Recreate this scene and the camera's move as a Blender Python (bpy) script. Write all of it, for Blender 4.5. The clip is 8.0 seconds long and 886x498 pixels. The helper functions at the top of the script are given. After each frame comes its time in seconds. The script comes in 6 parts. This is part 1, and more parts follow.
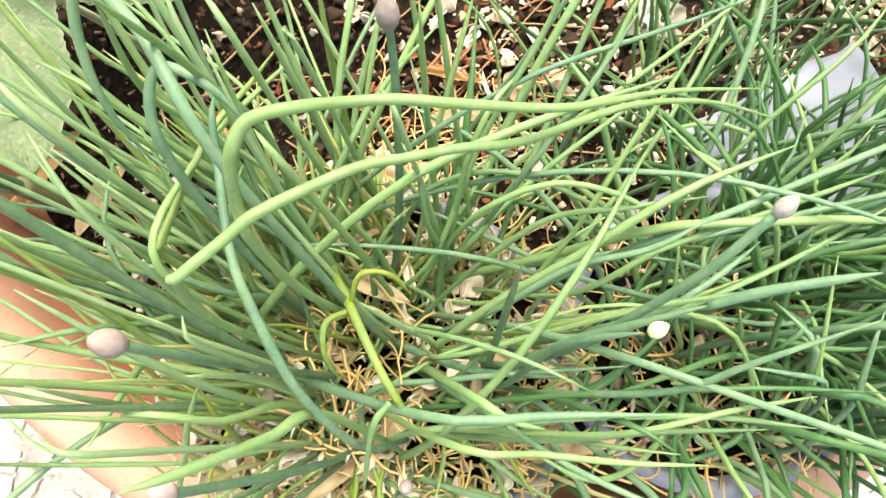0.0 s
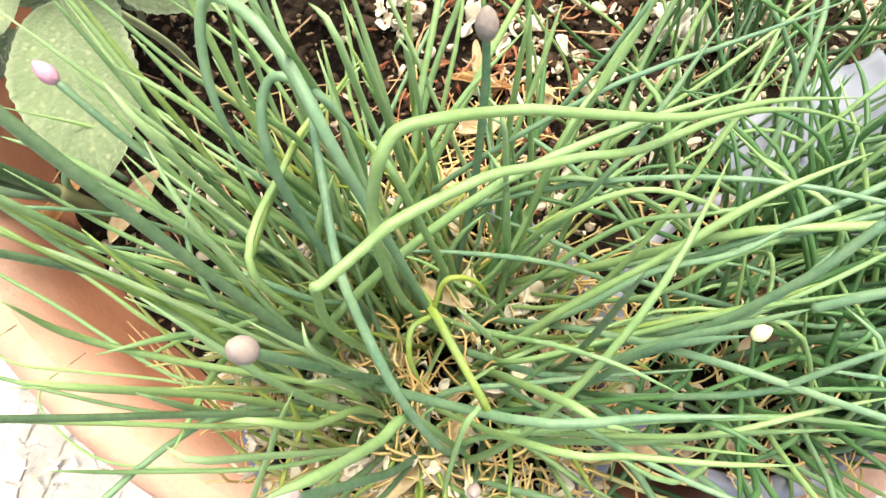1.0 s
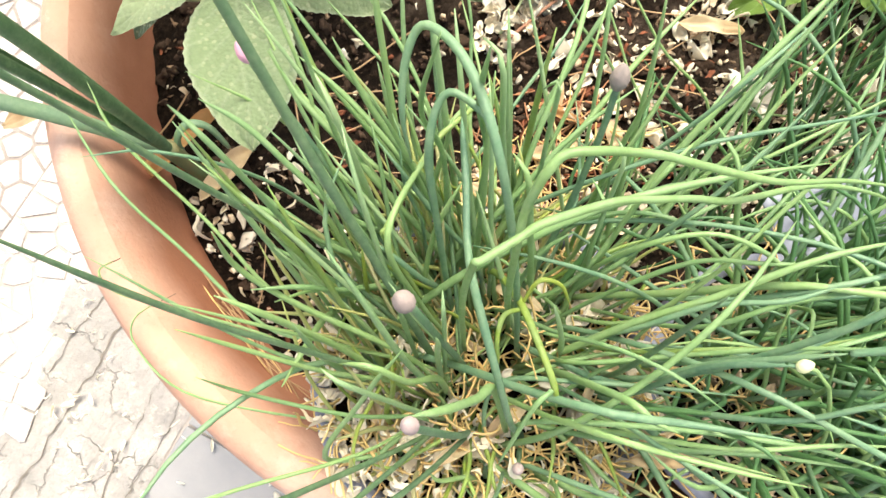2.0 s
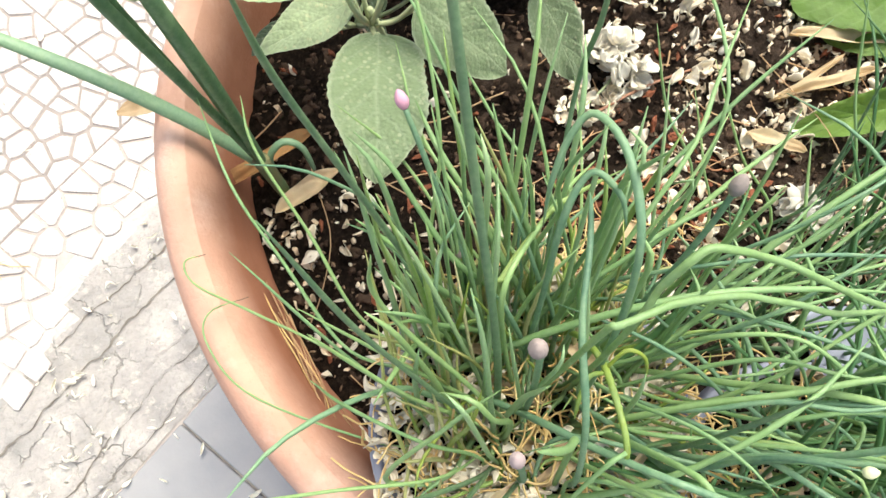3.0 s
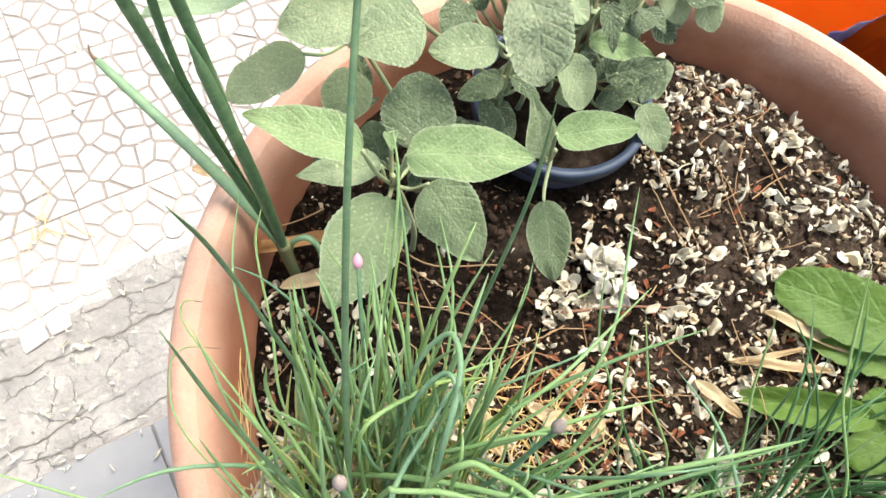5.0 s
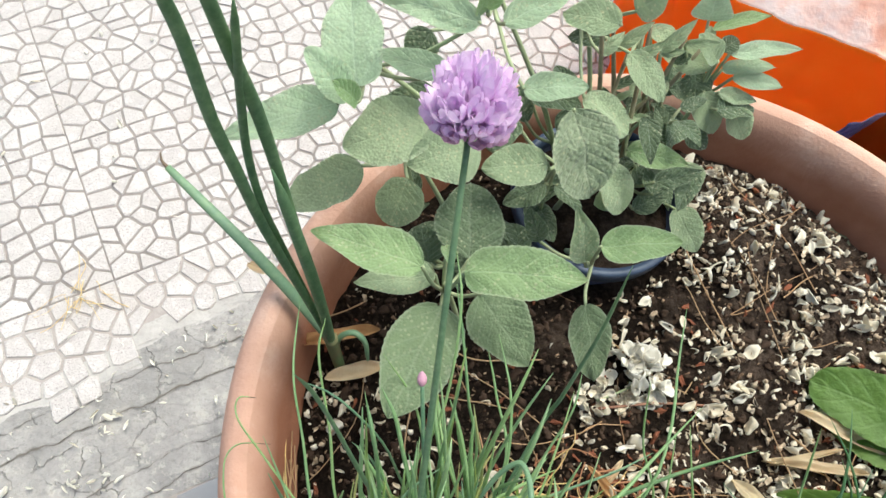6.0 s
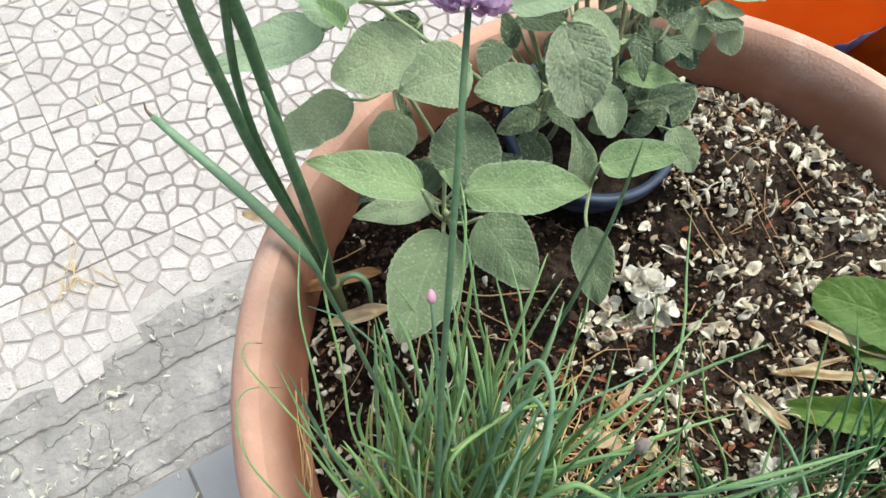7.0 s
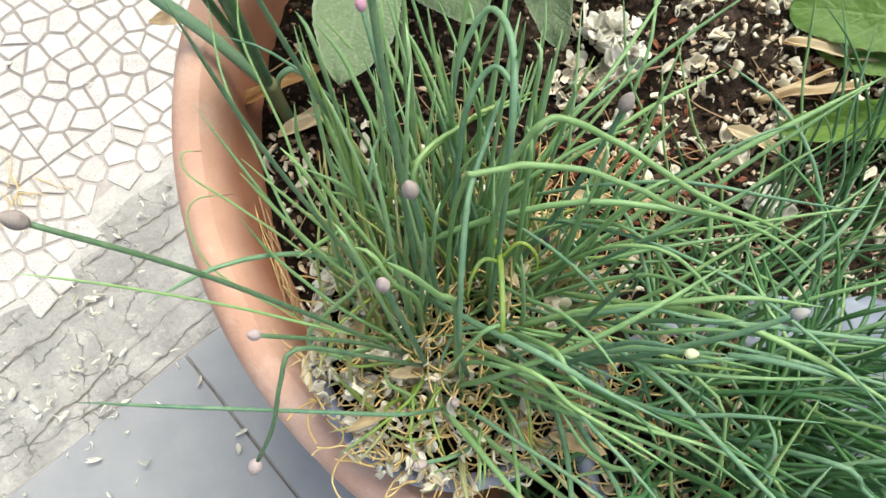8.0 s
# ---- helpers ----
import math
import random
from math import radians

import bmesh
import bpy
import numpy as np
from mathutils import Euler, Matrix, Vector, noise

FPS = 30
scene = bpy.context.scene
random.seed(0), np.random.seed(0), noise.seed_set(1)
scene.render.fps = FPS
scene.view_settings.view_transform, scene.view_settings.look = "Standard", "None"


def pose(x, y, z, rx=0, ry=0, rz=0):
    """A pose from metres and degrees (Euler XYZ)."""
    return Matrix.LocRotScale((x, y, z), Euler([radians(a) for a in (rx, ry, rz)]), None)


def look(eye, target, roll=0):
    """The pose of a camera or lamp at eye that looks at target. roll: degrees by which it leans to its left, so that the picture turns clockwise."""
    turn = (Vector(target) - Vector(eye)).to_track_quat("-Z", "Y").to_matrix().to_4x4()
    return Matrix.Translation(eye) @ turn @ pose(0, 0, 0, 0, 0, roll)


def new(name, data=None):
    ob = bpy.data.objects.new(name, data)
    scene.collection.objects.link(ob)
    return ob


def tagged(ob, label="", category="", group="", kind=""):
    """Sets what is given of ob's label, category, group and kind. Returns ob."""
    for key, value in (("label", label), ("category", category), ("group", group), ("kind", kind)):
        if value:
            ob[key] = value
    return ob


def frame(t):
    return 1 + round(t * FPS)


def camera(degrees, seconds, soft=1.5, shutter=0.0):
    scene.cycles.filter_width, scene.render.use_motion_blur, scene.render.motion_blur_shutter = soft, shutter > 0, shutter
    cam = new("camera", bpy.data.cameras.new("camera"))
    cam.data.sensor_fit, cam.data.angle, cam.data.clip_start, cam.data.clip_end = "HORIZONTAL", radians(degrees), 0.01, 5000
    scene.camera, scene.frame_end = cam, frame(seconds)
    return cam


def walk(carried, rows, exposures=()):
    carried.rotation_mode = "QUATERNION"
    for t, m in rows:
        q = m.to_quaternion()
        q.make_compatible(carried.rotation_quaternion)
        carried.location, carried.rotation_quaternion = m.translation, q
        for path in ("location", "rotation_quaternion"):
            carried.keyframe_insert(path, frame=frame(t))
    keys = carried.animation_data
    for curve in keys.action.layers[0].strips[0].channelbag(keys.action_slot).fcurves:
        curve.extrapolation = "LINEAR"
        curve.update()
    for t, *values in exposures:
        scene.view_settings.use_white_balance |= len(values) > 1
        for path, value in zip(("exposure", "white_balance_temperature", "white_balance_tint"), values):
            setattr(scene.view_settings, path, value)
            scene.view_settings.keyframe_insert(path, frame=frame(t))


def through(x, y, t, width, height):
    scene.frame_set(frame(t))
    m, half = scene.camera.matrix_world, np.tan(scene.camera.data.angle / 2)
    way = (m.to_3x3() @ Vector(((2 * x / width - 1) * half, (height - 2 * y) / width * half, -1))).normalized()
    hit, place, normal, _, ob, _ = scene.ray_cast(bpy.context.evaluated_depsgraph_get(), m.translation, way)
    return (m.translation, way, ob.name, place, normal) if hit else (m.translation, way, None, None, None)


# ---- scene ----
cam = camera(66.24, 8.0)
PATH = [
    (0, (-0.0170, 0.0235, 0.8056), (0.0801, 0.1309, -0.1839), 1.25),
    (0.5, (-0.0278, 0.0326, 0.8048), (0.0745, 0.1346, -0.1847), 3.56),
    (1, (-0.0336, 0.0380, 0.8077), (0.0804, 0.1393, -0.1806), 7.15),
    (1.5, (-0.0409, 0.0383, 0.8192), (0.0674, 0.1512, -0.1685), 6.78),
    (1.7, (-0.0467, 0.0405, 0.8266), (0.0621, 0.1590, -0.1603), 8.00),
    (2.8, (-0.0871, 0.0553, 0.8476), (0.0412, 0.2289, -0.1288), 14.05),
    (3, (-0.0893, 0.0571, 0.8514), (0.0515, 0.2454, -0.1206), 16.37),
    (3.5, (-0.0747, 0.0594, 0.8651), (0.0860, 0.2674, -0.0997), 19.94),
    (4, (-0.0489, 0.0565, 0.8810), (0.1106, 0.2852, -0.0794), 23.28),
    (4.5, (-0.0397, 0.0541, 0.9026), (0.0766, 0.3352, -0.0500), 19.50),
    (5, (-0.0444, 0.0548, 0.9186), (0.0316, 0.3975, -0.0178), 15.40),
    (5.2, (-0.0502, 0.0573, 0.9218), (0.0149, 0.4172, -0.0089), 14.51),
    (6.3, (-0.0703, 0.0736, 0.9455), (-0.0177, 0.5011, 0.0431), 11.21),
    (6.5, (-0.0704, 0.0713, 0.9442), (-0.0124, 0.4935, 0.0396), 11.65),
    (7, (-0.0721, 0.0527, 0.9289), (-0.0029, 0.4325, 0.0064), 10.24),
    (7.5, (-0.0729, 0.0254, 0.8987), (0.0162, 0.3125, -0.0551), 10.27),
    (8, (-0.0655, -0.0003, 0.8740), (0.0210, 0.2236, -0.0967), 9.82),
]
EXPOSURES = [(0.0, 1.35, 7100, 3), (1.7, 1.3, 7000, 4), (2.8, 1.0, 6500, 3), (4.5, 1.0, 6450, 3), (5.2, 0.88, 6400, 3), (6.3, 0.33, 6000, -1), (7.0, 0.33, 6000, -1), (8.0, 0.58, 6250, -2)]
walk(cam, [(t, look(eye, target, roll)) for t, eye, target, roll in PATH], EXPOSURES)

# ---------------------------------------------------------------- light
world = bpy.data.worlds.new("world")
scene.world = world
world.use_nodes = True
wn = world.node_tree.nodes
sky = wn.new("ShaderNodeTexSky")
sky.sky_type, sky.sun_disc = "NISHITA", False
SUN_ELEVATION, SUN_ROTATION = 68.0, 45.0
sky.dust_density, sky.ozone_density = 6.0, 0.6
sky.sun_elevation, sky.sun_rotation = radians(SUN_ELEVATION), radians(SUN_ROTATION)
world.node_tree.links.new(sky.outputs[0], wn["Background"].inputs[0])
wn["Background"].inputs[1].default_value = 0.15
sun = new("sun", bpy.data.lights.new("sun", "SUN"))
sun.data.energy, sun.data.angle, sun.data.color = 2.5, radians(24), (1.0, 0.95, 0.87)
sun_way = Vector((math.sin(radians(SUN_ROTATION)) * math.cos(radians(SUN_ELEVATION)),
                  math.cos(radians(SUN_ROTATION)) * math.cos(radians(SUN_ELEVATION)), math.sin(radians(SUN_ELEVATION))))
sun.matrix_world = look(sun_way * 5, (0, 0, 0))


# ---------------------------------------------------------------- materials
class Mat:
    """A node material with short ways to add nodes."""

    def __init__(self, name, rough=0.6, spec=0.4):
        self.mat = bpy.data.materials.new(name)
        self.mat.use_nodes = True
        self.tree = self.mat.node_tree
        self.bsdf = self.tree.nodes["Principled BSDF"]
        self.bsdf.inputs["Roughness"].default_value = rough
        self.bsdf.inputs["Specular IOR Level"].default_value = spec
        self.coord = None

    def add(self, kind, **inputs):
        n = self.tree.nodes.new(kind)
        for k, v in inputs.items():
            self.set(n, k.replace("_", " "), v)
        return n

    def set(self, n, key, v):
        sock = n.inputs[key]
        if isinstance(v, bpy.types.NodeSocket):
            self.tree.links.new(v, sock)
        else:
            sock.default_value = v

    def place(self, local=False):
        if not self.coord:
            self.coord = self.add("ShaderNodeTexCoord")
            self.geo = self.add("ShaderNodeNewGeometry")
        return self.coord.outputs["Object"] if local else self.geo.outputs["Position"]

    def noise(self, scale, detail=4.0, rough=0.55, local=False):
        n = self.add("ShaderNodeTexNoise", Scale=scale, Detail=detail, Roughness=rough)
        self.set(n, "Vector", self.place(local))
        return n.outputs["Fac"]

    def cells(self, scale, feature="F1", local=False):
        n = self.add("ShaderNodeTexVoronoi", Scale=scale)
        n.feature = feature
        self.set(n, "Vector", self.place(local))
        return n.outputs["Distance"]

    def ramp(self, fac, *stops):
        n = self.add("ShaderNodeValToRGB")
        self.set(n, "Fac", fac)
        el = n.color_ramp.elements
        while len(el) < len(stops):
            el.new(0.5)
        for e, (at, col) in zip(el, stops):
            e.position, e.color = at, (*col, 1) if not isinstance(col, float) else (col, col, col, 1)
        return n.outputs["Color"]

    def mix(self, fac, a, b, how="MIX"):
        n = self.tree.nodes.new("ShaderNodeMix")
        n.data_type, n.blend_type = "RGBA", how
        for k, v in ((0, fac), (6, a), (7, b)):
            if isinstance(v, bpy.types.NodeSocket):
                self.tree.links.new(v, n.inputs[k])
            else:
                n.inputs[k].default_value = v if k == 0 else (*v, 1)
        return n.outputs[2]

    def maths(self, how, a, b=0.0, c=0.0):
        n = self.tree.nodes.new("ShaderNodeMath")
        n.operation = how
        for k, v in enumerate((a, b, c)):
            if isinstance(v, bpy.types.NodeSocket):
                self.tree.links.new(v, n.inputs[k])
            else:
                n.inputs[k].default_value = v
        return n.outputs[0]

    def random(self):
        return self.add("ShaderNodeObjectInfo").outputs["Random"]

    def island(self):
        self.place()
        return self.geo.outputs["Random Per Island"]

    def colour(self, c):
        self.set(self.bsdf, "Base Color", c if isinstance(c, bpy.types.NodeSocket) else (*c, 1))
        return self

    def bump(self, height, distance, strength=1.0):
        n = self.add("ShaderNodeBump", Strength=strength, Distance=distance)
        self.set(n, "Height", height)
        self.set(self.bsdf, "Normal", n.outputs[0])
        return self

    def thin(self, share, colour):
        """Lets some of the light through a leaf or petal."""
        glow = self.add("ShaderNodeBsdfTranslucent")
        self.set(glow, "Color", colour)
        both = self.add("ShaderNodeMixShader", Fac=share)
        self.tree.links.new(self.bsdf.outputs[0], both.inputs[1])
        self.tree.links.new(glow.outputs[0], both.inputs[2])
        self.tree.links.new(both.outputs[0], self.tree.nodes["Material Output"].inputs[0])
        return self


def terracotta(name="terracotta", inner_shade=False):
    """Fired clay with bloom and scuffs; the flag paints shade on the clay towards the soil, with an uneven edge."""
    m = Mat(name, 0.8, 0.25)
    big = m.noise(9, 5, 0.6)
    base = m.ramp(big, (0.3, (0.49, 0.275, 0.195)), (0.52, (0.57, 0.345, 0.255)), (0.75, (0.63, 0.42, 0.33)))
    bloom = m.ramp(m.noise(28, 6, 0.65), (0.5, 0.0), (0.72, 0.55))
    col = m.mix(bloom, base, (0.72, 0.53, 0.44))
    speck = m.ramp(m.noise(420, 2), (0.62, 0.0), (0.72, 0.14))
    col = m.mix(speck, col, (0.34, 0.15, 0.09))
    scuff = m.ramp(m.noise(75, 7, 0.75), (0.62, 0.0), (0.70, 0.3))
    col = m.mix(scuff, col, (0.76, 0.60, 0.52))
    col = m.mix(m.ramp(m.noise(17, 5, 0.7), (0.58, 0.0), (0.72, 0.4)), col, (0.44, 0.23, 0.16))
    # wall's shade put into the colour: darker red-brown low down, edge broken by noise
    if inner_shade:
        shade_col = m.ramp(m.noise(14, 6, 0.65), (0.3, (0.30, 0.120, 0.066)), (0.55, (0.37, 0.160, 0.092)), (0.78, (0.45, 0.215, 0.135)))
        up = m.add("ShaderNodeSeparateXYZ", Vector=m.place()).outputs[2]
        fade = m.maths("ADD", up, m.maths("MULTIPLY", m.maths("SUBTRACT", m.noise(22, 5, 0.6), 0.5), 0.030))
        col = m.mix(m.ramp(m.maths("MULTIPLY_ADD", fade, 28.0, -13.75), (0.0, 0.0), (1.0, 1.0)), shade_col, col)
    m.colour(col)
    return m.bump(m.maths("ADD", m.noise(350, 4), m.maths("MULTIPLY", m.noise(60, 5), 0.8)), 0.0009, 0.6).mat


def soil_material():
    m = Mat("soil", 0.95, 0.06)
    fine = m.noise(260, 8, 0.7)
    col = m.ramp(fine, (0.3, (0.006, 0.0045, 0.0035)), (0.5, (0.018, 0.0125, 0.009)), (0.68, (0.045, 0.030, 0.021)), (0.82, (0.10, 0.070, 0.05)))
    east = m.add("ShaderNodeSeparateXYZ", Vector=m.place()).outputs[0]
    drift = m.maths("ADD", m.noise(24, 4), m.maths("MULTIPLY", m.maths("SUBTRACT", east, 0.06), 0.9))
    patch = m.ramp(drift, (0.51, 0.0), (0.74, 0.7))
    crust = m.ramp(m.noise(190, 6, 0.7), (0.35, (0.050, 0.033, 0.024)), (0.65, (0.20, 0.145, 0.11)))
    m.colour(m.mix(patch, col, crust))
    return m.bump(m.noise(210, 8, 0.78), 0.007, 1.0).mat


def leaf_material(name, dark, light, vein, pebble, vein_bump, through, rough=0.6, dust=0.0, fuzz=0.25, margin=0.0):
    """Leaves that carry a UV map: u along the midrib, v across it."""
    m = Mat(name, rough, 0.35)
    uv = m.add("ShaderNodeUVMap")
    sep = m.add("ShaderNodeSeparateXYZ", Vector=uv.outputs[0])
    s, t = sep.outputs[0], sep.outputs[1]
    across = m.maths("ABSOLUTE", m.maths("SUBTRACT", t, 0.5))
    mid = m.maths("SUBTRACT", 1.0, m.maths("SMOOTH_MIN", m.maths("MULTIPLY", across, 28.0), 1.0, 0.2))
    slant = m.maths("SUBTRACT", s, m.maths("MULTIPLY", across, 0.55))
    saw = m.maths("PINGPONG", m.maths("MULTIPLY", slant, 7.0), 0.5)
    side = m.maths("SUBTRACT", 1.0, m.maths("MINIMUM", m.maths("MULTIPLY", saw, 6.0), 1.0))
    veins = m.maths("MAXIMUM", mid, m.maths("MULTIPLY", side, 0.6))
    tone = m.mix(m.random(), dark, light)
    patchy = m.mix(m.ramp(m.noise(60, 5, local=True), (0.35, 0.0), (0.7, 0.45)), tone, m.mix(0.5, dark, light))
    cells = m.maths("SUBTRACT", 0.8, m.cells(1.0 / pebble, "F1", True))
    net = m.ramp(cells, (0.15, 1.0), (0.38, 0.0))
    col = m.mix(m.maths("MULTIPLY", net, 0.14), patchy, m.mix(0.5, dark, (0.05, 0.09, 0.04)))
    col = m.mix(m.maths("MULTIPLY", veins, 0.55), col, vein)
    if dust:
        where = m.ramp(m.noise(55, 3, local=True), (0.40, 0.0), (0.60, 1.0))
        grains = m.ramp(m.cells(340, "F1", True), (0.23, dust), (0.31, 0.0))
        col = m.mix(m.maths("MULTIPLY", where, grains), col, (0.70, 0.70, 0.48))
    if margin:
        edge = m.ramp(m.maths("MULTIPLY", across, 2.0), (0.90, 0.0), (0.985, margin))
        col = m.mix(edge, col, (0.66, 0.72, 0.52))
    m.colour(col)
    pillow = m.maths("MULTIPLY", m.maths("SQRT", saw), m.maths("MINIMUM", m.maths("MULTIPLY", across, 5.0), 1.0))
    grain = m.maths("ADD", m.maths("MULTIPLY", cells, 0.45), m.maths("MULTIPLY", m.noise(420, 4, local=True), 0.6))
    height = m.maths("SUBTRACT", m.maths("ADD", grain, m.maths("MULTIPLY", pillow, 0.24)), m.maths("MULTIPLY", veins, 0.35))
    m.bsdf.inputs["Sheen Weight"].default_value = fuzz
    m.bsdf.inputs["Sheen Roughness"].default_value = 0.4
    m.bump(height, vein_bump, 0.9)
    return m.thin(through, m.mix(0.5, col, light)).mat


def stalk_material(name, stops, blueness=0.0, pale=1.0):
    """Tubular leaves and stems: tone by leaf, paler streaks along it."""
    m = Mat(name, 0.46, 0.5)
    tone = m.ramp(m.random(), *stops)
    streak = m.ramp(m.noise(45, 4), (0.35, 0.0), (0.7, 0.6))
    col = m.mix(streak, tone, m.mix(0.35 * pale, tone, (0.32, 0.46, 0.18)))
    bloom = m.ramp(m.noise(160, 3), (0.45, 0.0), (0.7, 0.35 * pale + blueness))
    col = m.mix(bloom, col, (0.36, 0.51, 0.29))
    fleck = m.ramp(m.noise(520, 4, 0.7), (0.36, 0.0), (0.66, 0.55))
    col = m.mix(fleck, m.mix(0.15, col, (0.05, 0.11, 0.03)), m.mix(0.22 * pale, col, (0.62, 0.70, 0.44)))
    m.colour(col)
    m.bump(m.noise(700, 4), 0.0004, 0.6)
    return m.thin(0.36, m.mix(0.45, col, (0.40, 0.57, 0.20))).mat


def plain(name, colour, rough=0.6, grain=0.0, grain_scale=200, second=None, mottle=30, spec=0.4, through=0.0, islands=False):
    m = Mat(name, rough, spec)
    other = second or tuple(c * 0.75 for c in colour)
    fac = m.ramp(m.noise(mottle, 5, 0.6), (0.35, 0.0), (0.68, 1.0))
    if islands:
        fac = m.mix(0.65, fac, m.island())
    col = m.mix(fac, colour, other)
    m.colour(col)
    if grain:
        m.bump(m.noise(grain_scale, 5), grain, 0.8)
    if through:
        m.thin(through, col)
    return m.mat


TERRACOTTA, TERRACOTTA_SHADE = terracotta(), terracotta("shaded_terracotta", True)
SOIL = soil_material()
SAGE = leaf_material("sage_leaf", (0.42, 0.515, 0.32), (0.60, 0.69, 0.46), (0.62, 0.70, 0.49), 0.0016, 0.0011, 0.26, 0.72, 0.95, 0.3, 0.5)
SAGE_MID = leaf_material("mid_sage_leaf", (0.30, 0.385, 0.225), (0.36, 0.45, 0.27), (0.46, 0.54, 0.36), 0.0016, 0.0011, 0.2, 0.74, 0.40, 0.3, 0.5)
SAGE_PALE = leaf_material("pale_sage_leaf", (0.51, 0.63, 0.43), (0.63, 0.75, 0.55), (0.69, 0.79, 0.63), 0.0016, 0.0009, 0.3, 0.68, 0.5, 0.3, 0.5)
SAGE_YOUNG = leaf_material("young_sage_leaf", (0.36, 0.50, 0.25), (0.45, 0.58, 0.31), (0.58, 0.69, 0.45), 0.0015, 0.0009, 0.26, 0.62, 0.6, 0.2, 0.6)
# dark tone of old leaves, also painted on low leaves in place of shade
SAGE_OLD_SHADED = leaf_material("old_shaded_sage_leaf", (0.17, 0.225, 0.13), (0.26, 0.335, 0.20), (0.36, 0.42, 0.30), 0.0019, 0.0020, 0.1, 0.8, 0.6, 0.3, 0.3)
SAGE_PEBBLED = leaf_material("pebbled_sage_leaf", (0.44, 0.51, 0.33), (0.50, 0.57, 0.38), (0.62, 0.66, 0.48), 0.0024, 0.0020, 0.12, 0.75, 0.8, 0.3, 0.4)
WOODY_STEM = plain("woody_sage_stem", (0.34, 0.31, 0.19), 0.8, 0.0005, 500, (0.22, 0.17, 0.10), 60)
HERB = leaf_material("broad_herb_leaf", (0.19, 0.32, 0.075), (0.31, 0.46, 0.11), (0.34, 0.50, 0.19), 0.005, 0.0012, 0.25, 0.4, 0.0, 0.0)
SAGE_STEM = plain("sage_stem", (0.36, 0.43, 0.24), 0.75, 0.0004, 500, (0.27, 0.28, 0.16))
CHIVE = stalk_material("chive_leaf", ((0.0, (0.20, 0.35, 0.16)), (0.3, (0.25, 0.43, 0.18)), (0.65, (0.30, 0.475, 0.19)), (1.0, (0.36, 0.53, 0.205))))
CHIVE_BLUE = stalk_material("blue_green_chive_leaf", ((0.0, (0.11, 0.24, 0.165)), (0.5, (0.155, 0.305, 0.20)), (1.0, (0.20, 0.355, 0.22))), 0.1)
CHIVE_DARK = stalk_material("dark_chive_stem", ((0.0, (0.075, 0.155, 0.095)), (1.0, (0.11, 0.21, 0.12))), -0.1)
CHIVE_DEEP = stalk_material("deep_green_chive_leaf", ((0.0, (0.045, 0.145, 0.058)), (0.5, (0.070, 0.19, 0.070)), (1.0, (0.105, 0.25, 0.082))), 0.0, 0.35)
CHIVE_YELLOW = stalk_material("yellowing_chive_leaf", ((0.0, (0.33, 0.38, 0.03)), (1.0, (0.24, 0.36, 0.04))))
CHIVE_MID = stalk_material("mid_green_chive_leaf", ((0.0, (0.195, 0.335, 0.125)), (1.0, (0.26, 0.42, 0.155))))
CHIVE_PALE = stalk_material("pale_chive_leaf", ((0.0, (0.29, 0.46, 0.24)), (0.5, (0.38, 0.56, 0.29)), (1.0, (0.48, 0.64, 0.34))), 0.1)
CHIVE_LIME = stalk_material("lime_chive_leaf", ((0.0, (0.27, 0.40, 0.10)), (1.0, (0.34, 0.45, 0.12))))
ONION = stalk_material("onion_leaf", ((0.0, (0.065, 0.155, 0.085)), (1.0, (0.105, 0.225, 0.125))), 0.0)
ONION_PALE = stalk_material("pale_onion_leaf", ((0.0, (0.20, 0.34, 0.22)), (1.0, (0.24, 0.38, 0.26))), 0.1)
STUB = stalk_material("yellowed_chive_base", ((0.0, (0.60, 0.52, 0.22)), (0.5, (0.46, 0.47, 0.15)), (1.0, (0.66, 0.58, 0.36))), -0.3)
DRY_TIP = plain("withered_tip", (0.12, 0.085, 0.06), 0.8, 0.0003, 600, (0.20, 0.14, 0.09), 90)
STRAW = plain("straw", (0.74, 0.59, 0.30), 0.8, 0.0002, 700, (0.62, 0.40, 0.15), 40, 0.2, 0.15, True)
STRAW_FINE = plain("pine_straw", (0.33, 0.19, 0.10), 0.8, 0, 0, (0.44, 0.30, 0.17), 30, 0.2, 0, True)
DRY_LEAF = plain("dry_leaf", (0.80, 0.69, 0.49), 0.75, 0.0005, 260, (0.68, 0.52, 0.32), 55, 0.25, 0.2)
TAN_LEAF = plain("orange_tan_leaf", (0.66, 0.43, 0.21), 0.7, 0.0005, 260, (0.50, 0.28, 0.12), 70, 0.25, 0.25)
RED_STRAW = plain("reddish_straw", (0.28, 0.11, 0.055), 0.8, 0, 0, (0.42, 0.22, 0.12), 30, 0.2, 0.1, True)
PETAL = plain("fallen_petal", (0.88, 0.84, 0.75), 0.6, 0.0003, 400, (0.74, 0.66, 0.50), 70, 0.3, 0.35, True)
PETAL_WHITE = plain("fresh_petal", (0.90, 0.88, 0.82), 0.55, 0.0003, 500, (0.82, 0.77, 0.66), 80, 0.3, 0.45)
GRAIN = plain("dried_calyx", (0.66, 0.57, 0.43), 0.8, 0.0006, 500, (0.34, 0.24, 0.155), 90, 0.2, 0, True)
SEED = plain("cream_calyx", (0.84, 0.78, 0.66), 0.7, 0.0006, 500, (0.62, 0.53, 0.39), 120, 0.25, 0.1, True)
CHIP = plain("bark_chip", (0.21, 0.072, 0.036), 0.85, 0.0006, 400, (0.15, 0.055, 0.03), 90, 0.2, 0, True)
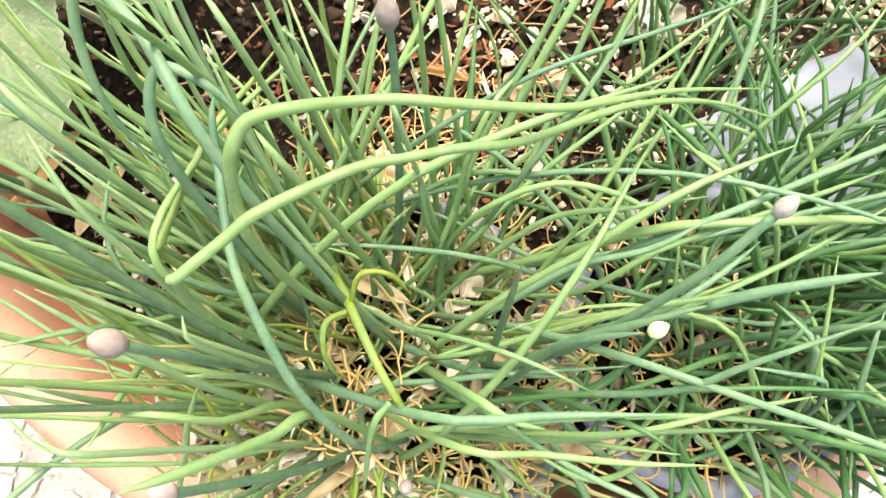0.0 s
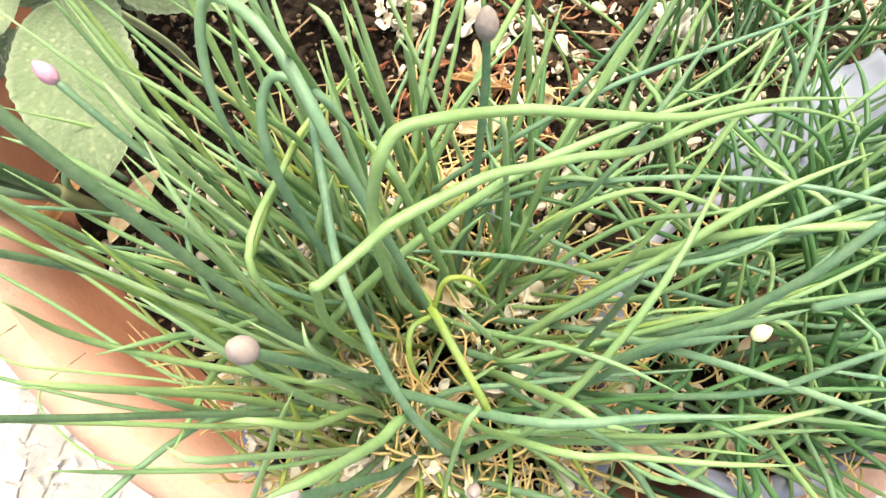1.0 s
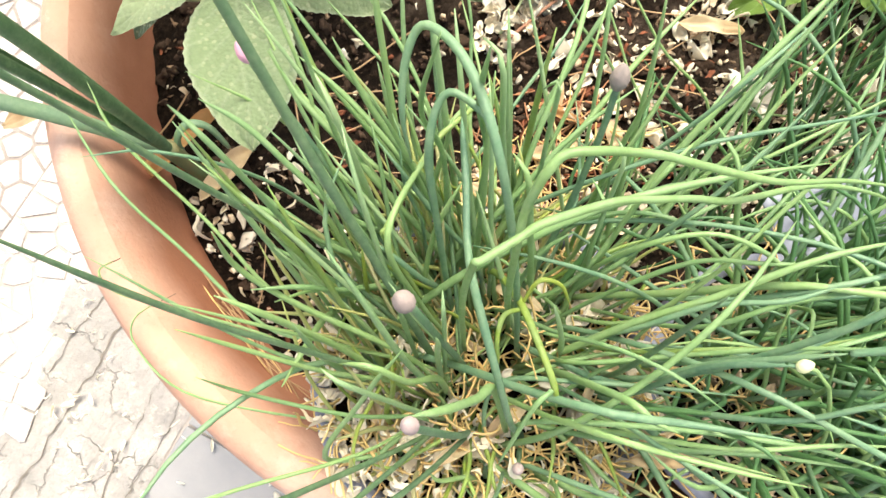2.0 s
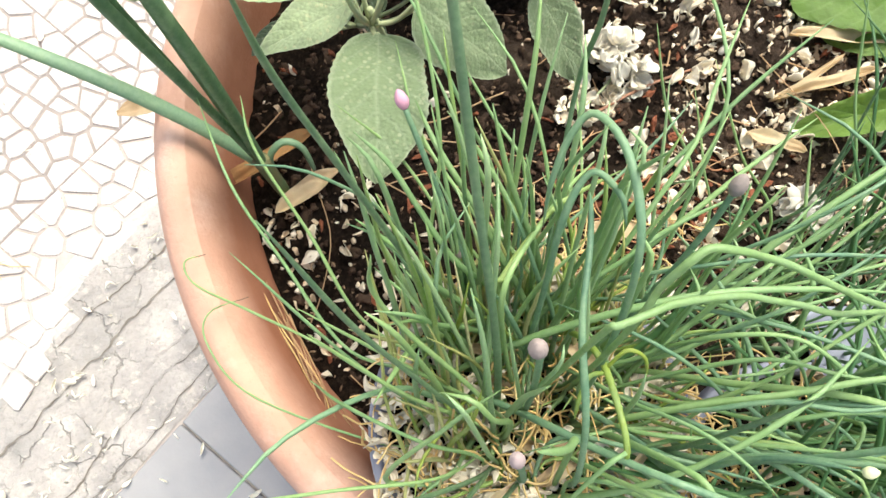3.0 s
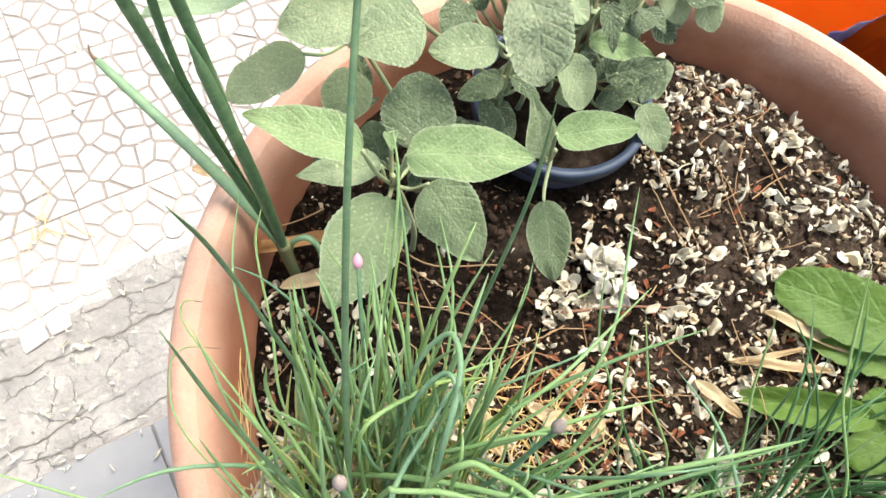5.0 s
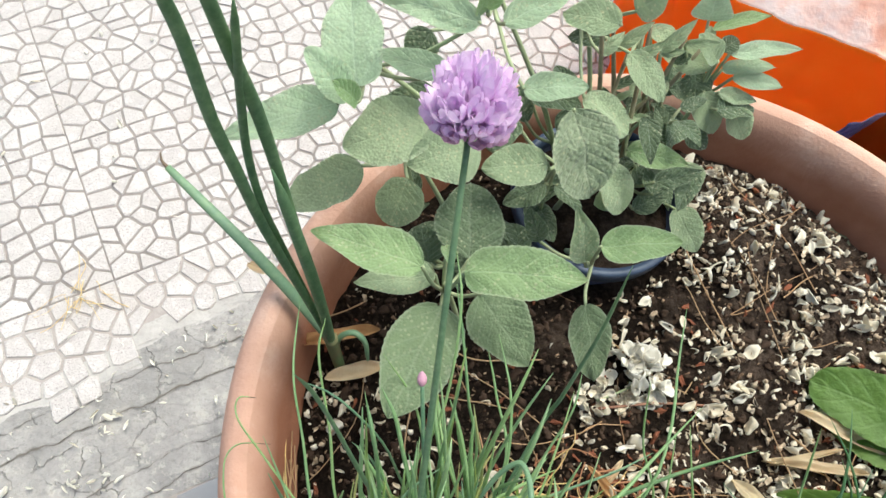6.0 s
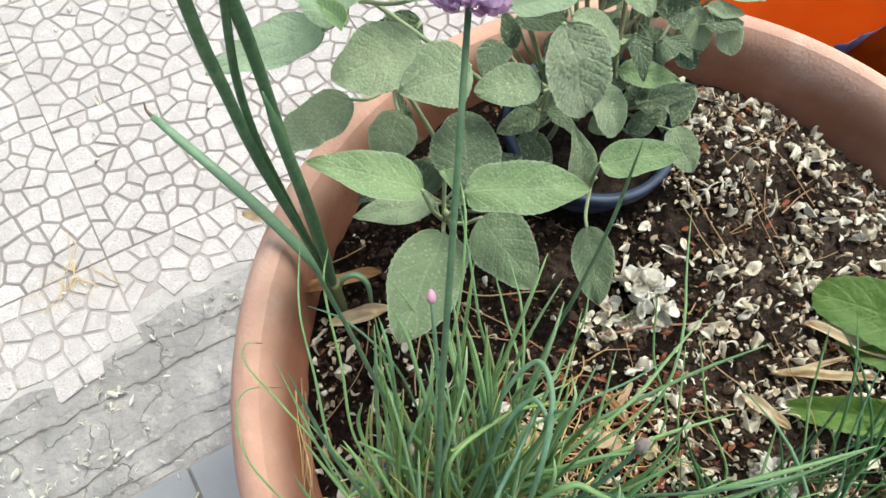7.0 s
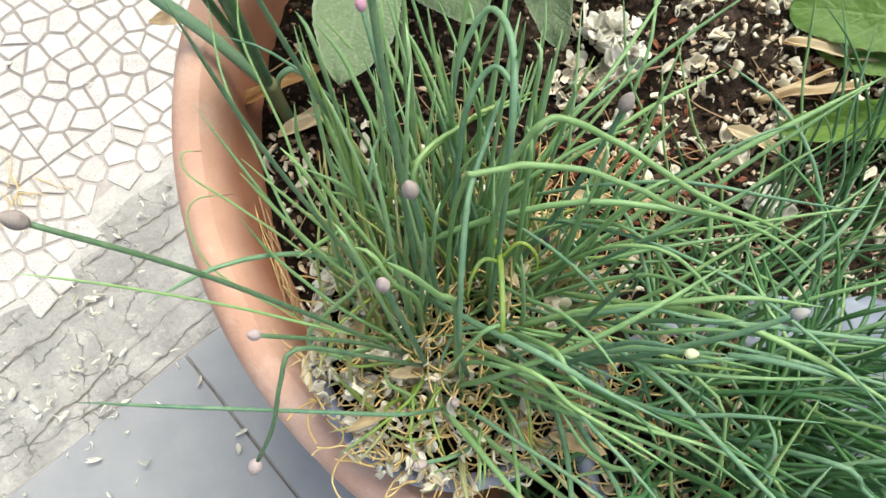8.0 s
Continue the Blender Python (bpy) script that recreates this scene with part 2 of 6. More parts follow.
CRUMB = plain("soil_crumb", (0.028, 0.018, 0.012), 0.95, 0.0012, 600, (0.070, 0.044, 0.030), 120, 0.15, 0, True)
NAVY = plain("navy_plastic", (0.018, 0.022, 0.045), 0.35, 0.0002, 300, (0.03, 0.035, 0.06), 40, 0.5)
# pot lip, a lighter and rougher navy than the wall
NAVY_RIM = plain("navy_lip_plastic", (0.025, 0.038, 0.07), 0.5, 0.0002, 300, (0.05, 0.07, 0.11), 40, 0.35)
GREY_PLASTIC = plain("grey_plastic", (0.25, 0.26, 0.33), 0.5, 0.0002, 200, (0.19, 0.20, 0.26), 25, 0.35)
PALE_PLASTIC = plain("pale_grey_plastic", (0.25, 0.27, 0.33), 0.5, 0.0002, 200, (0.20, 0.22, 0.28), 25, 0.3)
HUSK = plain("brown_husk", (0.12, 0.070, 0.042), 0.9, 0.0006, 500, (0.34, 0.24, 0.155), 120, 0.15, 0, True)
FLOWER = plain("mauve_floret", (0.80, 0.56, 0.82), 0.6, 0, 0, (0.94, 0.80, 0.94), 260, 0.3, 0.5)
BUD_PINK = plain("pink_bud", (0.66, 0.33, 0.44), 0.6, 0.0004, 900, (0.58, 0.34, 0.42), 200, 0.3, 0.15)
BUD_PALE = plain("papery_bud", (0.36, 0.29, 0.265), 0.7, 0.0005, 700, (0.27, 0.23, 0.21), 200, 0.3, 0.15)
BUD_DUSTY = plain("dusty_bud", (0.50, 0.40, 0.395), 0.7, 0.0005, 700, (0.40, 0.31, 0.30), 200, 0.3, 0.15)
BUD_LIGHT = plain("light_bud", (0.42, 0.40, 0.37), 0.7, 0.0005, 700, (0.34, 0.32, 0.30), 200, 0.3, 0.15)
BUD_CREAM = plain("cut_stem_pith", (0.62, 0.63, 0.38), 0.6, 0.0003, 700, (0.50, 0.54, 0.28), 200)



def pressed_cement():
    m = Mat("pressed_cement_tile", 0.88, 0.2)
    cell = m.mix(m.island(), (0.62, 0.58, 0.555), (0.51, 0.472, 0.45))
    worn = m.ramp(m.noise(26, 6, 0.65), (0.38, 0.0), (0.66, 0.75))
    col = m.mix(worn, cell, (0.46, 0.42, 0.40))
    pale = m.ramp(m.noise(75, 5, 0.6), (0.52, 0.0), (0.66, 0.55))
    col = m.mix(pale, col, (0.70, 0.645, 0.62))
    pits = m.ramp(m.noise(420, 4, 0.7), (0.55, 0.0), (0.62, 0.7))
    col = m.mix(pits, col, (0.27, 0.22, 0.215))
    m.colour(m.mix(m.ramp(m.noise(9, 4), (0.5, 0.0), (0.75, 0.35)), col, (0.44, 0.385, 0.35)))
    return m.bump(m.noise(240, 7, 0.7), 0.0022, 1.0).mat


TILE = pressed_cement()
GROOVE = plain("dirty_grout", (0.31, 0.275, 0.255), 0.95, 0.001, 300, (0.41, 0.365, 0.335), 35, 0.2)


def cement():
    m = Mat("worn_cement", 0.9, 0.2)
    col = m.ramp(m.noise(13, 8, 0.7), (0.34, (0.235, 0.225, 0.215)), (0.5, (0.325, 0.305, 0.29)), (0.64, (0.42, 0.395, 0.37)))
    sway = m.add("ShaderNodeTexNoise", Scale=14.0, Detail=5.0, Roughness=0.65)
    m.set(sway, "Vector", m.place())
    bent = m.add("ShaderNodeVectorMath")
    bent.operation = "MULTIPLY_ADD"
    m.tree.links.new(sway.outputs["Color"], bent.inputs[0])
    bent.inputs[1].default_value = (0.075, 0.075, 0.0)
    m.tree.links.new(m.place(), bent.inputs[2])
    plates = m.add("ShaderNodeTexVoronoi", Scale=19.0)
    plates.feature = "DISTANCE_TO_EDGE"
    m.tree.links.new(bent.outputs[0], plates.inputs["Vector"])
    edge = m.ramp(plates.outputs["Distance"], (0.0, 1.0), (0.028, 0.0))
    worn = m.maths("MULTIPLY", edge, m.ramp(m.noise(11, 3), (0.47, 0.0), (0.56, 0.65)))
    col = m.mix(worn, col, (0.17, 0.155, 0.14))
    bare = m.ramp(m.noise(44, 6, 0.72), (0.56, 0.0), (0.61, 0.55))
    col = m.mix(bare, col, (0.47, 0.435, 0.39))
    stain = m.ramp(m.noise(6, 5, 0.6), (0.50, 0.0), (0.66, 0.45))
    col = m.mix(stain, col, (0.22, 0.21, 0.20))
    m.colour(m.mix(m.ramp(m.noise(260, 4), (0.55, 0.0), (0.70, 0.45)), col, (0.20, 0.185, 0.17)))
    return m.bump(m.maths("SUBTRACT", m.noise(150, 7, 0.7), m.maths("MULTIPLY", worn, 1.2)), 0.0022, 1.0).mat


CEMENT = cement()
SLAB = plain("grey_floor_tile", (0.22, 0.22, 0.235), 0.6, 0.0003, 200, (0.28, 0.275, 0.28), 9, 0.4)


# ---------------------------------------------------------------- making meshes
def part(name, bm, material, parent, label=""):
    me = bpy.data.meshes.new(name)
    bm.to_mesh(me)
    bm.free()
    for p in me.polygons:
        p.use_smooth = True
    me.materials.append(material)
    ob = new(name, me)
    ob.parent = parent
    if label:
        ob["label"] = label
    return ob


def joined(name, verts, faces, material, parent=None, smooth=True):
    me = bpy.data.meshes.new(name)
    me.from_pydata(verts, [], faces)
    me.update()
    if smooth:
        for p in me.polygons:
            p.use_smooth = True
    me.materials.append(material)
    ob = new(name, me)
    ob.parent = parent
    return ob


def curve_points(ctrl, n):
    """n points on a smooth curve (Catmull-Rom) through the control points."""
    c = [Vector(p) for p in ctrl]
    if len(c) == 2:
        return [c[0].lerp(c[1], i / (n - 1)) for i in range(n)]
    c = [c[0] * 2 - c[1]] + c + [c[-1] * 2 - c[-2]]
    out, spans = [], len(c) - 3
    for i in range(n):
        f = i / (n - 1) * spans
        k = min(int(f), spans - 1)
        t = f - k
        a, b, d, e = c[k:k + 4]
        out.append(0.5 * ((2 * b) + (d - a) * t + (2 * a - 5 * b + 4 * d - e) * t * t + (3 * b - a - 3 * d + e) * t ** 3))
    return out


def tube(points, radius, sides=6, squash=1.0):
    """A closed tube round the points; radius is a function of the way along it, 0 to 1."""
    bm = bmesh.new()
    rings, n = [], len(points)
    side = Vector((0.31, 0.77, 0.12)).normalized()
    for i, p in enumerate(points):
        ahead = (points[min(i + 1, n - 1)] - points[max(i - 1, 0)]).normalized()
        side = (side - ahead * side.dot(ahead)).normalized()
        other = ahead.cross(side)
        r = radius(i / (n - 1))
        rings.append([bm.verts.new(p + (side * math.cos(a) + other * math.sin(a) * squash) * r)
                      for a in (2 * math.pi * k / sides for k in range(sides))])
    for a, b in zip(rings, rings[1:]):
        for k in range(sides):
            bm.faces.new((a[k], a[(k + 1) % sides], b[(k + 1) % sides], b[k]))
    bm.faces.new(rings[0][::-1])
    bm.faces.new(rings[-1])
    return bm


def lathe(profile, segments=96, wobble=0.0, seed=0.0, bulge=0.0):
    """Turns a closed profile of (radius, height) round the z axis; bulge widens its west side."""
    bm = bmesh.new()
    rings = []
    for k in range(segments):
        a = 2 * math.pi * k / segments
        d = 1 + wobble * noise.noise((math.cos(a) * 1.3 + seed, math.sin(a) * 1.3, seed))
        d += bulge * max(0.0, -math.cos(a - 0.15)) ** 3
        rings.append([bm.verts.new((r * d * math.cos(a), r * d * math.sin(a), z)) for r, z in profile])
    m = len(profile)
    for k in range(segments):
        a, b = rings[k], rings[(k + 1) % segments]
        for i in range(m - 1):
            bm.faces.new((a[i], b[i], b[i + 1], a[i + 1]))
    return bm


def fractal(x, y, scale, octaves=4):
    return noise.fractal((x * scale, y * scale, 3.7), 0.9, 2.0, octaves)


# ---------------------------------------------------------------- ground and paving
U, V = Vector((-0.496, 0.868, 0)), Vector((0.868, 0.496, 0))
TILE_SIZE, ROW_LINE, COLUMN_LINE = 0.252, 0.599, -0.2145
EDGE_U, SLAB_U = 0.455, 0.281


def on_paving(u, v, z=0.0):
    return U * u + V * v + Vector((0, 0, z))


bm = bmesh.new()
bmesh.ops.create_grid(bm, x_segments=40, y_segments=40, size=60)
ground = part("ground", bm, GROOVE, None)
ground.location.z = -0.0125
tagged(ground, "dirty grey mortar bed under the paving", "ground", kind="structure")


def clipped(poly, p, n):
    """The part of a polygon on the side of p away from n."""
    out = []
    for a, b in zip(poly, poly[1:] + poly[:1]):
        da, db = (a - p).dot(n), (b - p).dot(n)
        if da <= 0:
            out.append(a)
        if da * db < 0:
            out.append(a.lerp(b, da / (da - db)))
    return out


def crazy_cells(count, size, rng):
    """Irregular cells that fill a square tile."""
    step = size / count
    seeds = [Vector(((i + 0.5 + rng.uniform(-0.42, 0.42)) * step, (j + 0.5 + rng.uniform(-0.42, 0.42)) * step))
             for i in range(count) for j in range(count)]
    for s in seeds:
        poly = [Vector((0, 0)), Vector((size, 0)), Vector((size, size)), Vector((0, size))]
        for o in seeds:
            if o is not s and (o - s).length < 3.2 * step:
                poly = clipped(poly, (o + s) / 2, (o - s).normalized())
        yield s, poly


def tile_bmesh(cells, keep=None, seed=0):
    rng = random.Random(seed)
    bm = bmesh.new()
    for s, poly in cells:
        if keep and not keep(s):
            continue
        gap = 0.0017 + 0.0005 * rng.random()
        inner = poly
        for a, b in zip(poly, poly[1:] + poly[:1]):
            e = b - a
            if e.length > 1e-6:
                n = Vector((e.y, -e.x)).normalized()
                inner = clipped(inner, a - n * gap, n)
        if len(inner) < 3:
            continue
        c = sum(inner, Vector((0, 0))) / len(inner)
        top = rng.uniform(-0.0008, 0.0006)
        low = [bm.verts.new((p.x, p.y, -0.0032)) for p in inner]
        mid = [bm.verts.new((p.x, p.y, top - 0.0012)) for p in inner]
        high = [bm.verts.new((*(c + (p - c) * max(0.2, 1 - 0.0014 / max((p - c).length, 0.002))), top)) for p in inner]
        for a, b in ((low, mid), (mid, high)):
            for k in range(len(a)):
                bm.faces.new((a[k], a[(k + 1) % len(a)], b[(k + 1) % len(a)], b[k]))
        bm.faces.new(high)
    return bm


def tile_bed(u0, v0):
    """The body of one row of tiles under the raised pattern."""
    bm = bmesh.new()
    bmesh.ops.create_cube(bm, size=1.0)
    for v in bm.verts:
        p = on_paving(u0 + (v.co.x + 0.5) * 8 * TILE_SIZE, v0 + (v.co.y + 0.5) * 12 * TILE_SIZE, -0.0022 if v.co.z > 0 else -0.011)
        v.co = p
    return bm


paving = tagged(new("pavement"), "pale pressed cement tiles with a crazy stone pattern, petals on them", "pavement", kind="structure")
part("tile_bed", tile_bed(ROW_LINE, COLUMN_LINE - 6 * TILE_SIZE), GROOVE, paving, "greyish grooves of the tiles")
turn = Matrix(((V.x, U.x, 0), (V.y, U.y, 0), (0, 0, 1))).to_4x4()
variants = []
for k in range(3):
    rng = random.Random(20 + k)
    variants.append(list(crazy_cells(8, TILE_SIZE + 0.0014, rng)))
meshes = []
for k, cells in enumerate(variants):
    o = part("paving_tile", tile_bmesh(cells, seed=k), TILE, paving)
    for p in o.data.polygons:
        p.use_smooth = False
    meshes.append(o.data)
    bpy.data.objects.remove(o)
rng = random.Random(5)
for row in range(0, 8):
    for col in range(-6, 6):
        o = new("paving_tile", meshes[rng.randrange(3)])
        o.parent = paving
        o.matrix_basis = Matrix.Translation(on_paving(ROW_LINE + row * TILE_SIZE, COLUMN_LINE + col * TILE_SIZE)) @ turn
for col in range(-6, 6):
    v0 = COLUMN_LINE + col * TILE_SIZE
    def kept(s):
        edge = (EDGE_U if v0 < COLUMN_LINE - 0.01 else 0.492) - (ROW_LINE - TILE_SIZE) + 0.022 * noise.noise((8 * (v0 + s.x), 3.1, 0)) + 0.008
        return s.y > edge
    o = part("paving_tile", tile_bmesh(variants[col % 3], kept, col), TILE, paving, "broken cement tile with worn edge")
    for p in o.data.polygons:
        p.use_smooth = False
    o.matrix_basis = Matrix.Translation(on_paving(ROW_LINE - TILE_SIZE, v0)) @ turn

# the worn cement strip, torn into thin layers along cracks
CRACKS = (0.302, 0.329, 0.356, 0.411, 0.446)


def crack_u(k, v):
    return CRACKS[k] + (0.018, 0.024, 0.020, 0.010, 0.014)[k] * noise.noise((v * 4 + k * 7.3, 1.7, k)) + 0.008 * noise.noise((v * 22, 4.1, k * 3.1)) + 0.004 * noise.noise((v * 80, 8.1, k))


def flake(u, v):
    """Thin flaked plates of the worn skin, 0 where it has come off."""
    n = noise.fractal((u * 17, v * 11, 6.1), 0.8, 2.0, 5)
    return min(1.0, max(0.0, (n - 0.02) * 14))


def strip_z(u, v):
    if u > (EDGE_U if v < COLUMN_LINE else 0.482) + 0.010:
        return -0.0022 + 0.0005 * noise.noise((u * 120, v * 120, 5.2)) - 0.0010 * flake(u * 1.6, v)
    above = 0.0
    for k in range(5):
        above += min(1.0, max(0.0, (u - crack_u(k, v)) / 0.0024))
    return -0.0118 + 0.0016 * above + 0.0011 * flake(u, v) + 0.0008 * noise.noise((u * 60, v * 60, 2.2)) + 0.0006 * noise.noise((u * 160, v * 160, 0.2))


verts, faces = [], []
nu, nv, v_from, v_to = 230, 620, -1.05, 0.35
u_from, u_to = SLAB_U + 0.002, ROW_LINE + 0.001
for i in range(nu + 1):
    for j in range(nv + 1):
        u, v = u_from + (u_to - u_from) * i / nu, v_from + (v_to - v_from) * j / nv
        verts.append(on_paving(u + 0.004 * noise.noise((v * 14, 2.2, 0)) * (i == 0), v, strip_z(u, v)))
w = nv + 1
faces = [(i * w + j, i * w + j + 1, (i + 1) * w + j + 1, (i + 1) * w + j) for i in range(nu) for j in range(nv)]
strip = joined("cement_strip", verts, faces, CEMENT)
strip.data.materials.append(plain("worn_tile", (0.46, 0.43, 0.405), 0.9, 0.0016, 240, (0.36, 0.335, 0.315), 26, 0.2))
strip.data.materials.append(GROOVE)
for p in strip.data.polygons:
    u, v = p.center.dot(U), p.center.dot(V)
    past = u - (EDGE_U if v < COLUMN_LINE else 0.482) - 0.010 - 0.012 * noise.noise((v * 18, 7.7, 0))
    p.material_index = 0 if past < 0 else 1 if past < 0.034 + 0.02 * noise.noise((v * 9, 1.1, 0)) else 2
tagged(strip, "worn grey cement strip with torn layers along the tiles", "cement", kind="structure")
# dark ribbons that follow the cracks, just above the strip
CRACK_TONE = plain("crack_tone", (0.13, 0.115, 0.10), 0.95, 0.001, 300, (0.20, 0.18, 0.16), 60, 0.1)
for k in range(5):
    verts, faces = [], []
    n = 420
    for j in range(n + 1):
        v = v_from + (v_to - v_from) * j / n
        half = max(0.0, (0.0004, 0.0005, 0.0004, 0.0011, 0.0008)[k] + 0.0020 * noise.noise((v * 5 + k * 5, 2.3, 0)) + 0.0012 * noise.noise((v * 60, 1.3, k)))
        u = crack_u(k, v)
        top = max(strip_z(u + 0.002, v), strip_z(u - 0.002, v)) + 0.0004
        verts += [on_paving(u - half, v, top), on_paving(u + half, v, top)]
        if j:
            i = 2 * j
            faces.append((i - 2, i - 1, i + 1, i))
    joined("crack", verts, faces, CRACK_TONE, strip)

slabs = tagged(new("floor_slabs"), "smooth dark grey floor tiles beside the cement strip", "floor tiles", kind="structure")
bm = bmesh.new()
bmesh.ops.create_cube(bm, size=1.0)
bmesh.ops.scale(bm, vec=(0.3, 0.3, 0.012), verts=bm.verts)
bmesh.ops.bevel(bm, geom=bm.edges[:], offset=0.0012, segments=1, affect="EDGES")
o = part("slab", bm, SLAB, slabs)
for p in o.data.polygons:
    p.use_smooth = False
mesh = o.data
bpy.data.objects.remove(o)
for i in range(4):
    for j in range(-5, 4):
        o = new("slab", mesh)
        o.parent = slabs
        o.matrix_basis = Matrix.Translation(on_paving(SLAB_U - 0.151 - i * 0.303, -0.227 + 0.1515 + j * 0.303, -0.0105)) @ turn

# ---------------------------------------------------------------- the planter
POT = Vector((0.118, 0.152, 0))
RIM_R, RIM_Z = 0.288, 0.526
planter = tagged(new("terracotta_planter"), "large round terracotta planter with a thick rolled rim on the paving", "planter")
planter.location = POT
BULGE = 0.006
profile = [(0.232, 0.36), (0.2455, 0.44), (0.2500, 0.462), (0.2525, 0.474), (0.2543, 0.484), (0.2556, 0.492), (0.2570, 0.500), (0.2586, 0.507),
           (0.2608, 0.5135), (0.2640, 0.5195), (0.2682, 0.5240)]
inner = part("inner_wall", lathe(profile, 128, 0.006, 0.0, BULGE), TERRACOTTA_SHADE, planter, "terracotta inner wall, shade painted reddish-brown towards the soil")
rim_profile = [(0.2682, 0.5240), (0.2730, 0.5262), (0.2782, 0.5252),
               (0.2826, 0.5215), (0.2858, 0.5155), (0.2876, 0.5080), (0.2880, 0.4980), (0.2868, 0.4780), (0.2835, 0.466), (0.275, 0.462)]
part("rim", lathe(rim_profile, 160, 0.006, 0.0, BULGE), TERRACOTTA, planter)
body = [(0.275, 0.463), (0.268, 0.43), (0.254, 0.32), (0.232, 0.18), (0.208, 0.04), (0.203, 0.008), (0.199, 0.0), (0.0, 0.0)]
part("body", lathe(body, 128, 0.006, 0.0, BULGE), TERRACOTTA, planter)


def soil_z(x, y):
    base = 0.474 + 0.05 * (x - 0.1) + 0.10 * (y - 0.15)
    away = Vector((x - POT.x, y - POT.y))
    edge = min(1, max(0, (away.length - 0.15) / 0.10))
    base -= 0.034 * edge * edge * (0.55 + 0.45 * away.normalized().dot(Vector((0.75, 0.66)))) if away.length > 0.001 else 0
    return base + 0.0055 * noise.noise((x * 17, y * 17, 0)) + 0.0035 * noise.noise((x * 55, y * 55, 4)) + 0.0034 * noise.noise((x * 120, y * 120, 8)) + 0.0018 * noise.noise((x * 310, y * 310, 2))


verts, faces = [], []
rings, spokes = 110, 300
for i in range(rings + 1):
    for k in range(spokes):
        a = 2 * math.pi * k / spokes
        r = 0.2535 * (i / rings) * (1 + BULGE * max(0.0, -math.cos(a - 0.15)) ** 3)
        x, y = POT.x + r * math.cos(a), POT.y + r * math.sin(a)
        verts.append((x, y, soil_z(x, y)))
for i in range(rings):
    for k in range(spokes):
        a, b = i * spokes + k, i * spokes + (k + 1) % spokes
        faces.append((a, b, b + spokes, a + spokes))
soil = joined("soil", verts, faces, SOIL)
tagged(soil, "dark brown crumbly potting soil filling the planter", "soil", kind="stuff")


def nursery_pot(name, at, top_r, top_z, height, wall, rim, label, tilt=(0, 0)):
    pot = tagged(new(name), label, "plant pot")
    pot.matrix_basis = Matrix.Translation(at) @ pose(0, 0, 0, tilt[0], tilt[1], 0)
    t = 0.0016
    prof = [(0, -height), (top_r * 0.74, -height), (top_r * 0.985, -0.012), (top_r * 0.985 - t, -0.012), (top_r * 0.74 - t, -height + t), (0, -height + t)]
    part("wall", lathe([(r, z + top_z) for r, z in prof], 72), wall, pot)
    lip = [(top_r * 0.985 - t, -0.0125), (top_r - 0.002, 0.0), (top_r + 0.0035, 0.0008), (top_r + 0.0045, -0.0012), (top_r + 0.004, -0.0115), (top_r * 0.985, -0.0125)]
    part("lip", lathe([(r, z + top_z) for r, z in lip], 72), rim, pot)
    return pot


SAGE_POT = Vector((0.068, 0.321, 0))
nursery_pot("sage_pot", SAGE_POT, 0.060, 0.521, 0.10, NAVY, NAVY_RIM, "dark navy plastic nursery pot sunk in the soil")
CHIVE_POT = Vector((-0.040, 0.030, 0))
nursery_pot("chive_pot", CHIVE_POT, 0.0625, 0.570, 0.103, GREY_PLASTIC, GREY_PLASTIC, "grey plastic nursery pot holding the chives on the soil")


def root_ball(name, at, r, z, label):
    verts, faces = [], []
    n, m = 26, 80
    for i in range(n + 1):
        for k in range(m):
            a, q = 2 * math.pi * k / m, r * i / n
            x, y = at.x + q * math.cos(a), at.y + q * math.sin(a)
            dome = 0.010 * (1 - (i / n) ** 2)
            verts.append((x, y, z + dome + 0.004 * noise.noise((x * 70, y * 70, 2)) + 0.002 * noise.noise((x * 200, y * 200, 5))))
    for i in range(n):
        for k in range(m):
            a, b = i * m + k, i * m + (k + 1) % m
            faces.append((a, b, b + m, a + m))
    return tagged(joined(name, verts, faces, SOIL), label, "soil", kind="stuff")


root_ball("pot_soil", SAGE_POT, 0.058, 0.503, "dark potting soil inside the navy pot")
root_ball("pot_soil", CHIVE_POT, 0.0605, 0.560, "dark root ball inside the grey pot")

SIDE_POT = Vector((0.062, -0.040, 0))
nursery_pot("chive_pot", SIDE_POT, 0.0530, 0.553, 0.089, GREY_PLASTIC, GREY_PLASTIC, "grey plastic nursery pot with deep green chives on the soil")
root_ball("pot_soil", SIDE_POT, 0.0510, 0.542, "dark root ball inside the second grey pot")

# a pale sheet of plastic lying between the pots and the planter wall
verts, faces = [], []
n, m = 26, 22
for i in range(n + 1):
    for j in range(m + 1):
        a, b = i / n, j / m
        x = 0.134 + 0.090 * a - 0.012 * b
        y = 0.026 - 0.021 * a - 0.094 * b + 0.004 * noise.noise((a * 5, b * 3, 3.0))
        z = 0.497 + 0.006 * noise.noise((a * 2.1, b * 2.3, 1.5)) + 0.0022 * noise.noise((a * 7, b * 6, 4.5)) + 0.010 * a - 0.010 * b
        verts.append((x, y, z))
for i in range(n):
    for j in range(m):
        k = i * (m + 1) + j
        faces.append((k, k + 1, k + m + 2, k + m + 1))
count = len(verts)
verts += [(x, y, z - 0.0012) for x, y, z in verts]
faces += [tuple(count + q for q in reversed(f)) for f in faces]
border = [j for j in range(m + 1)] + [i * (m + 1) + m for i in range(1, n + 1)] + [n * (m + 1) + j for j in range(m - 1, -1, -1)] + [i * (m + 1) for i in range(n - 1, 0, -1)]
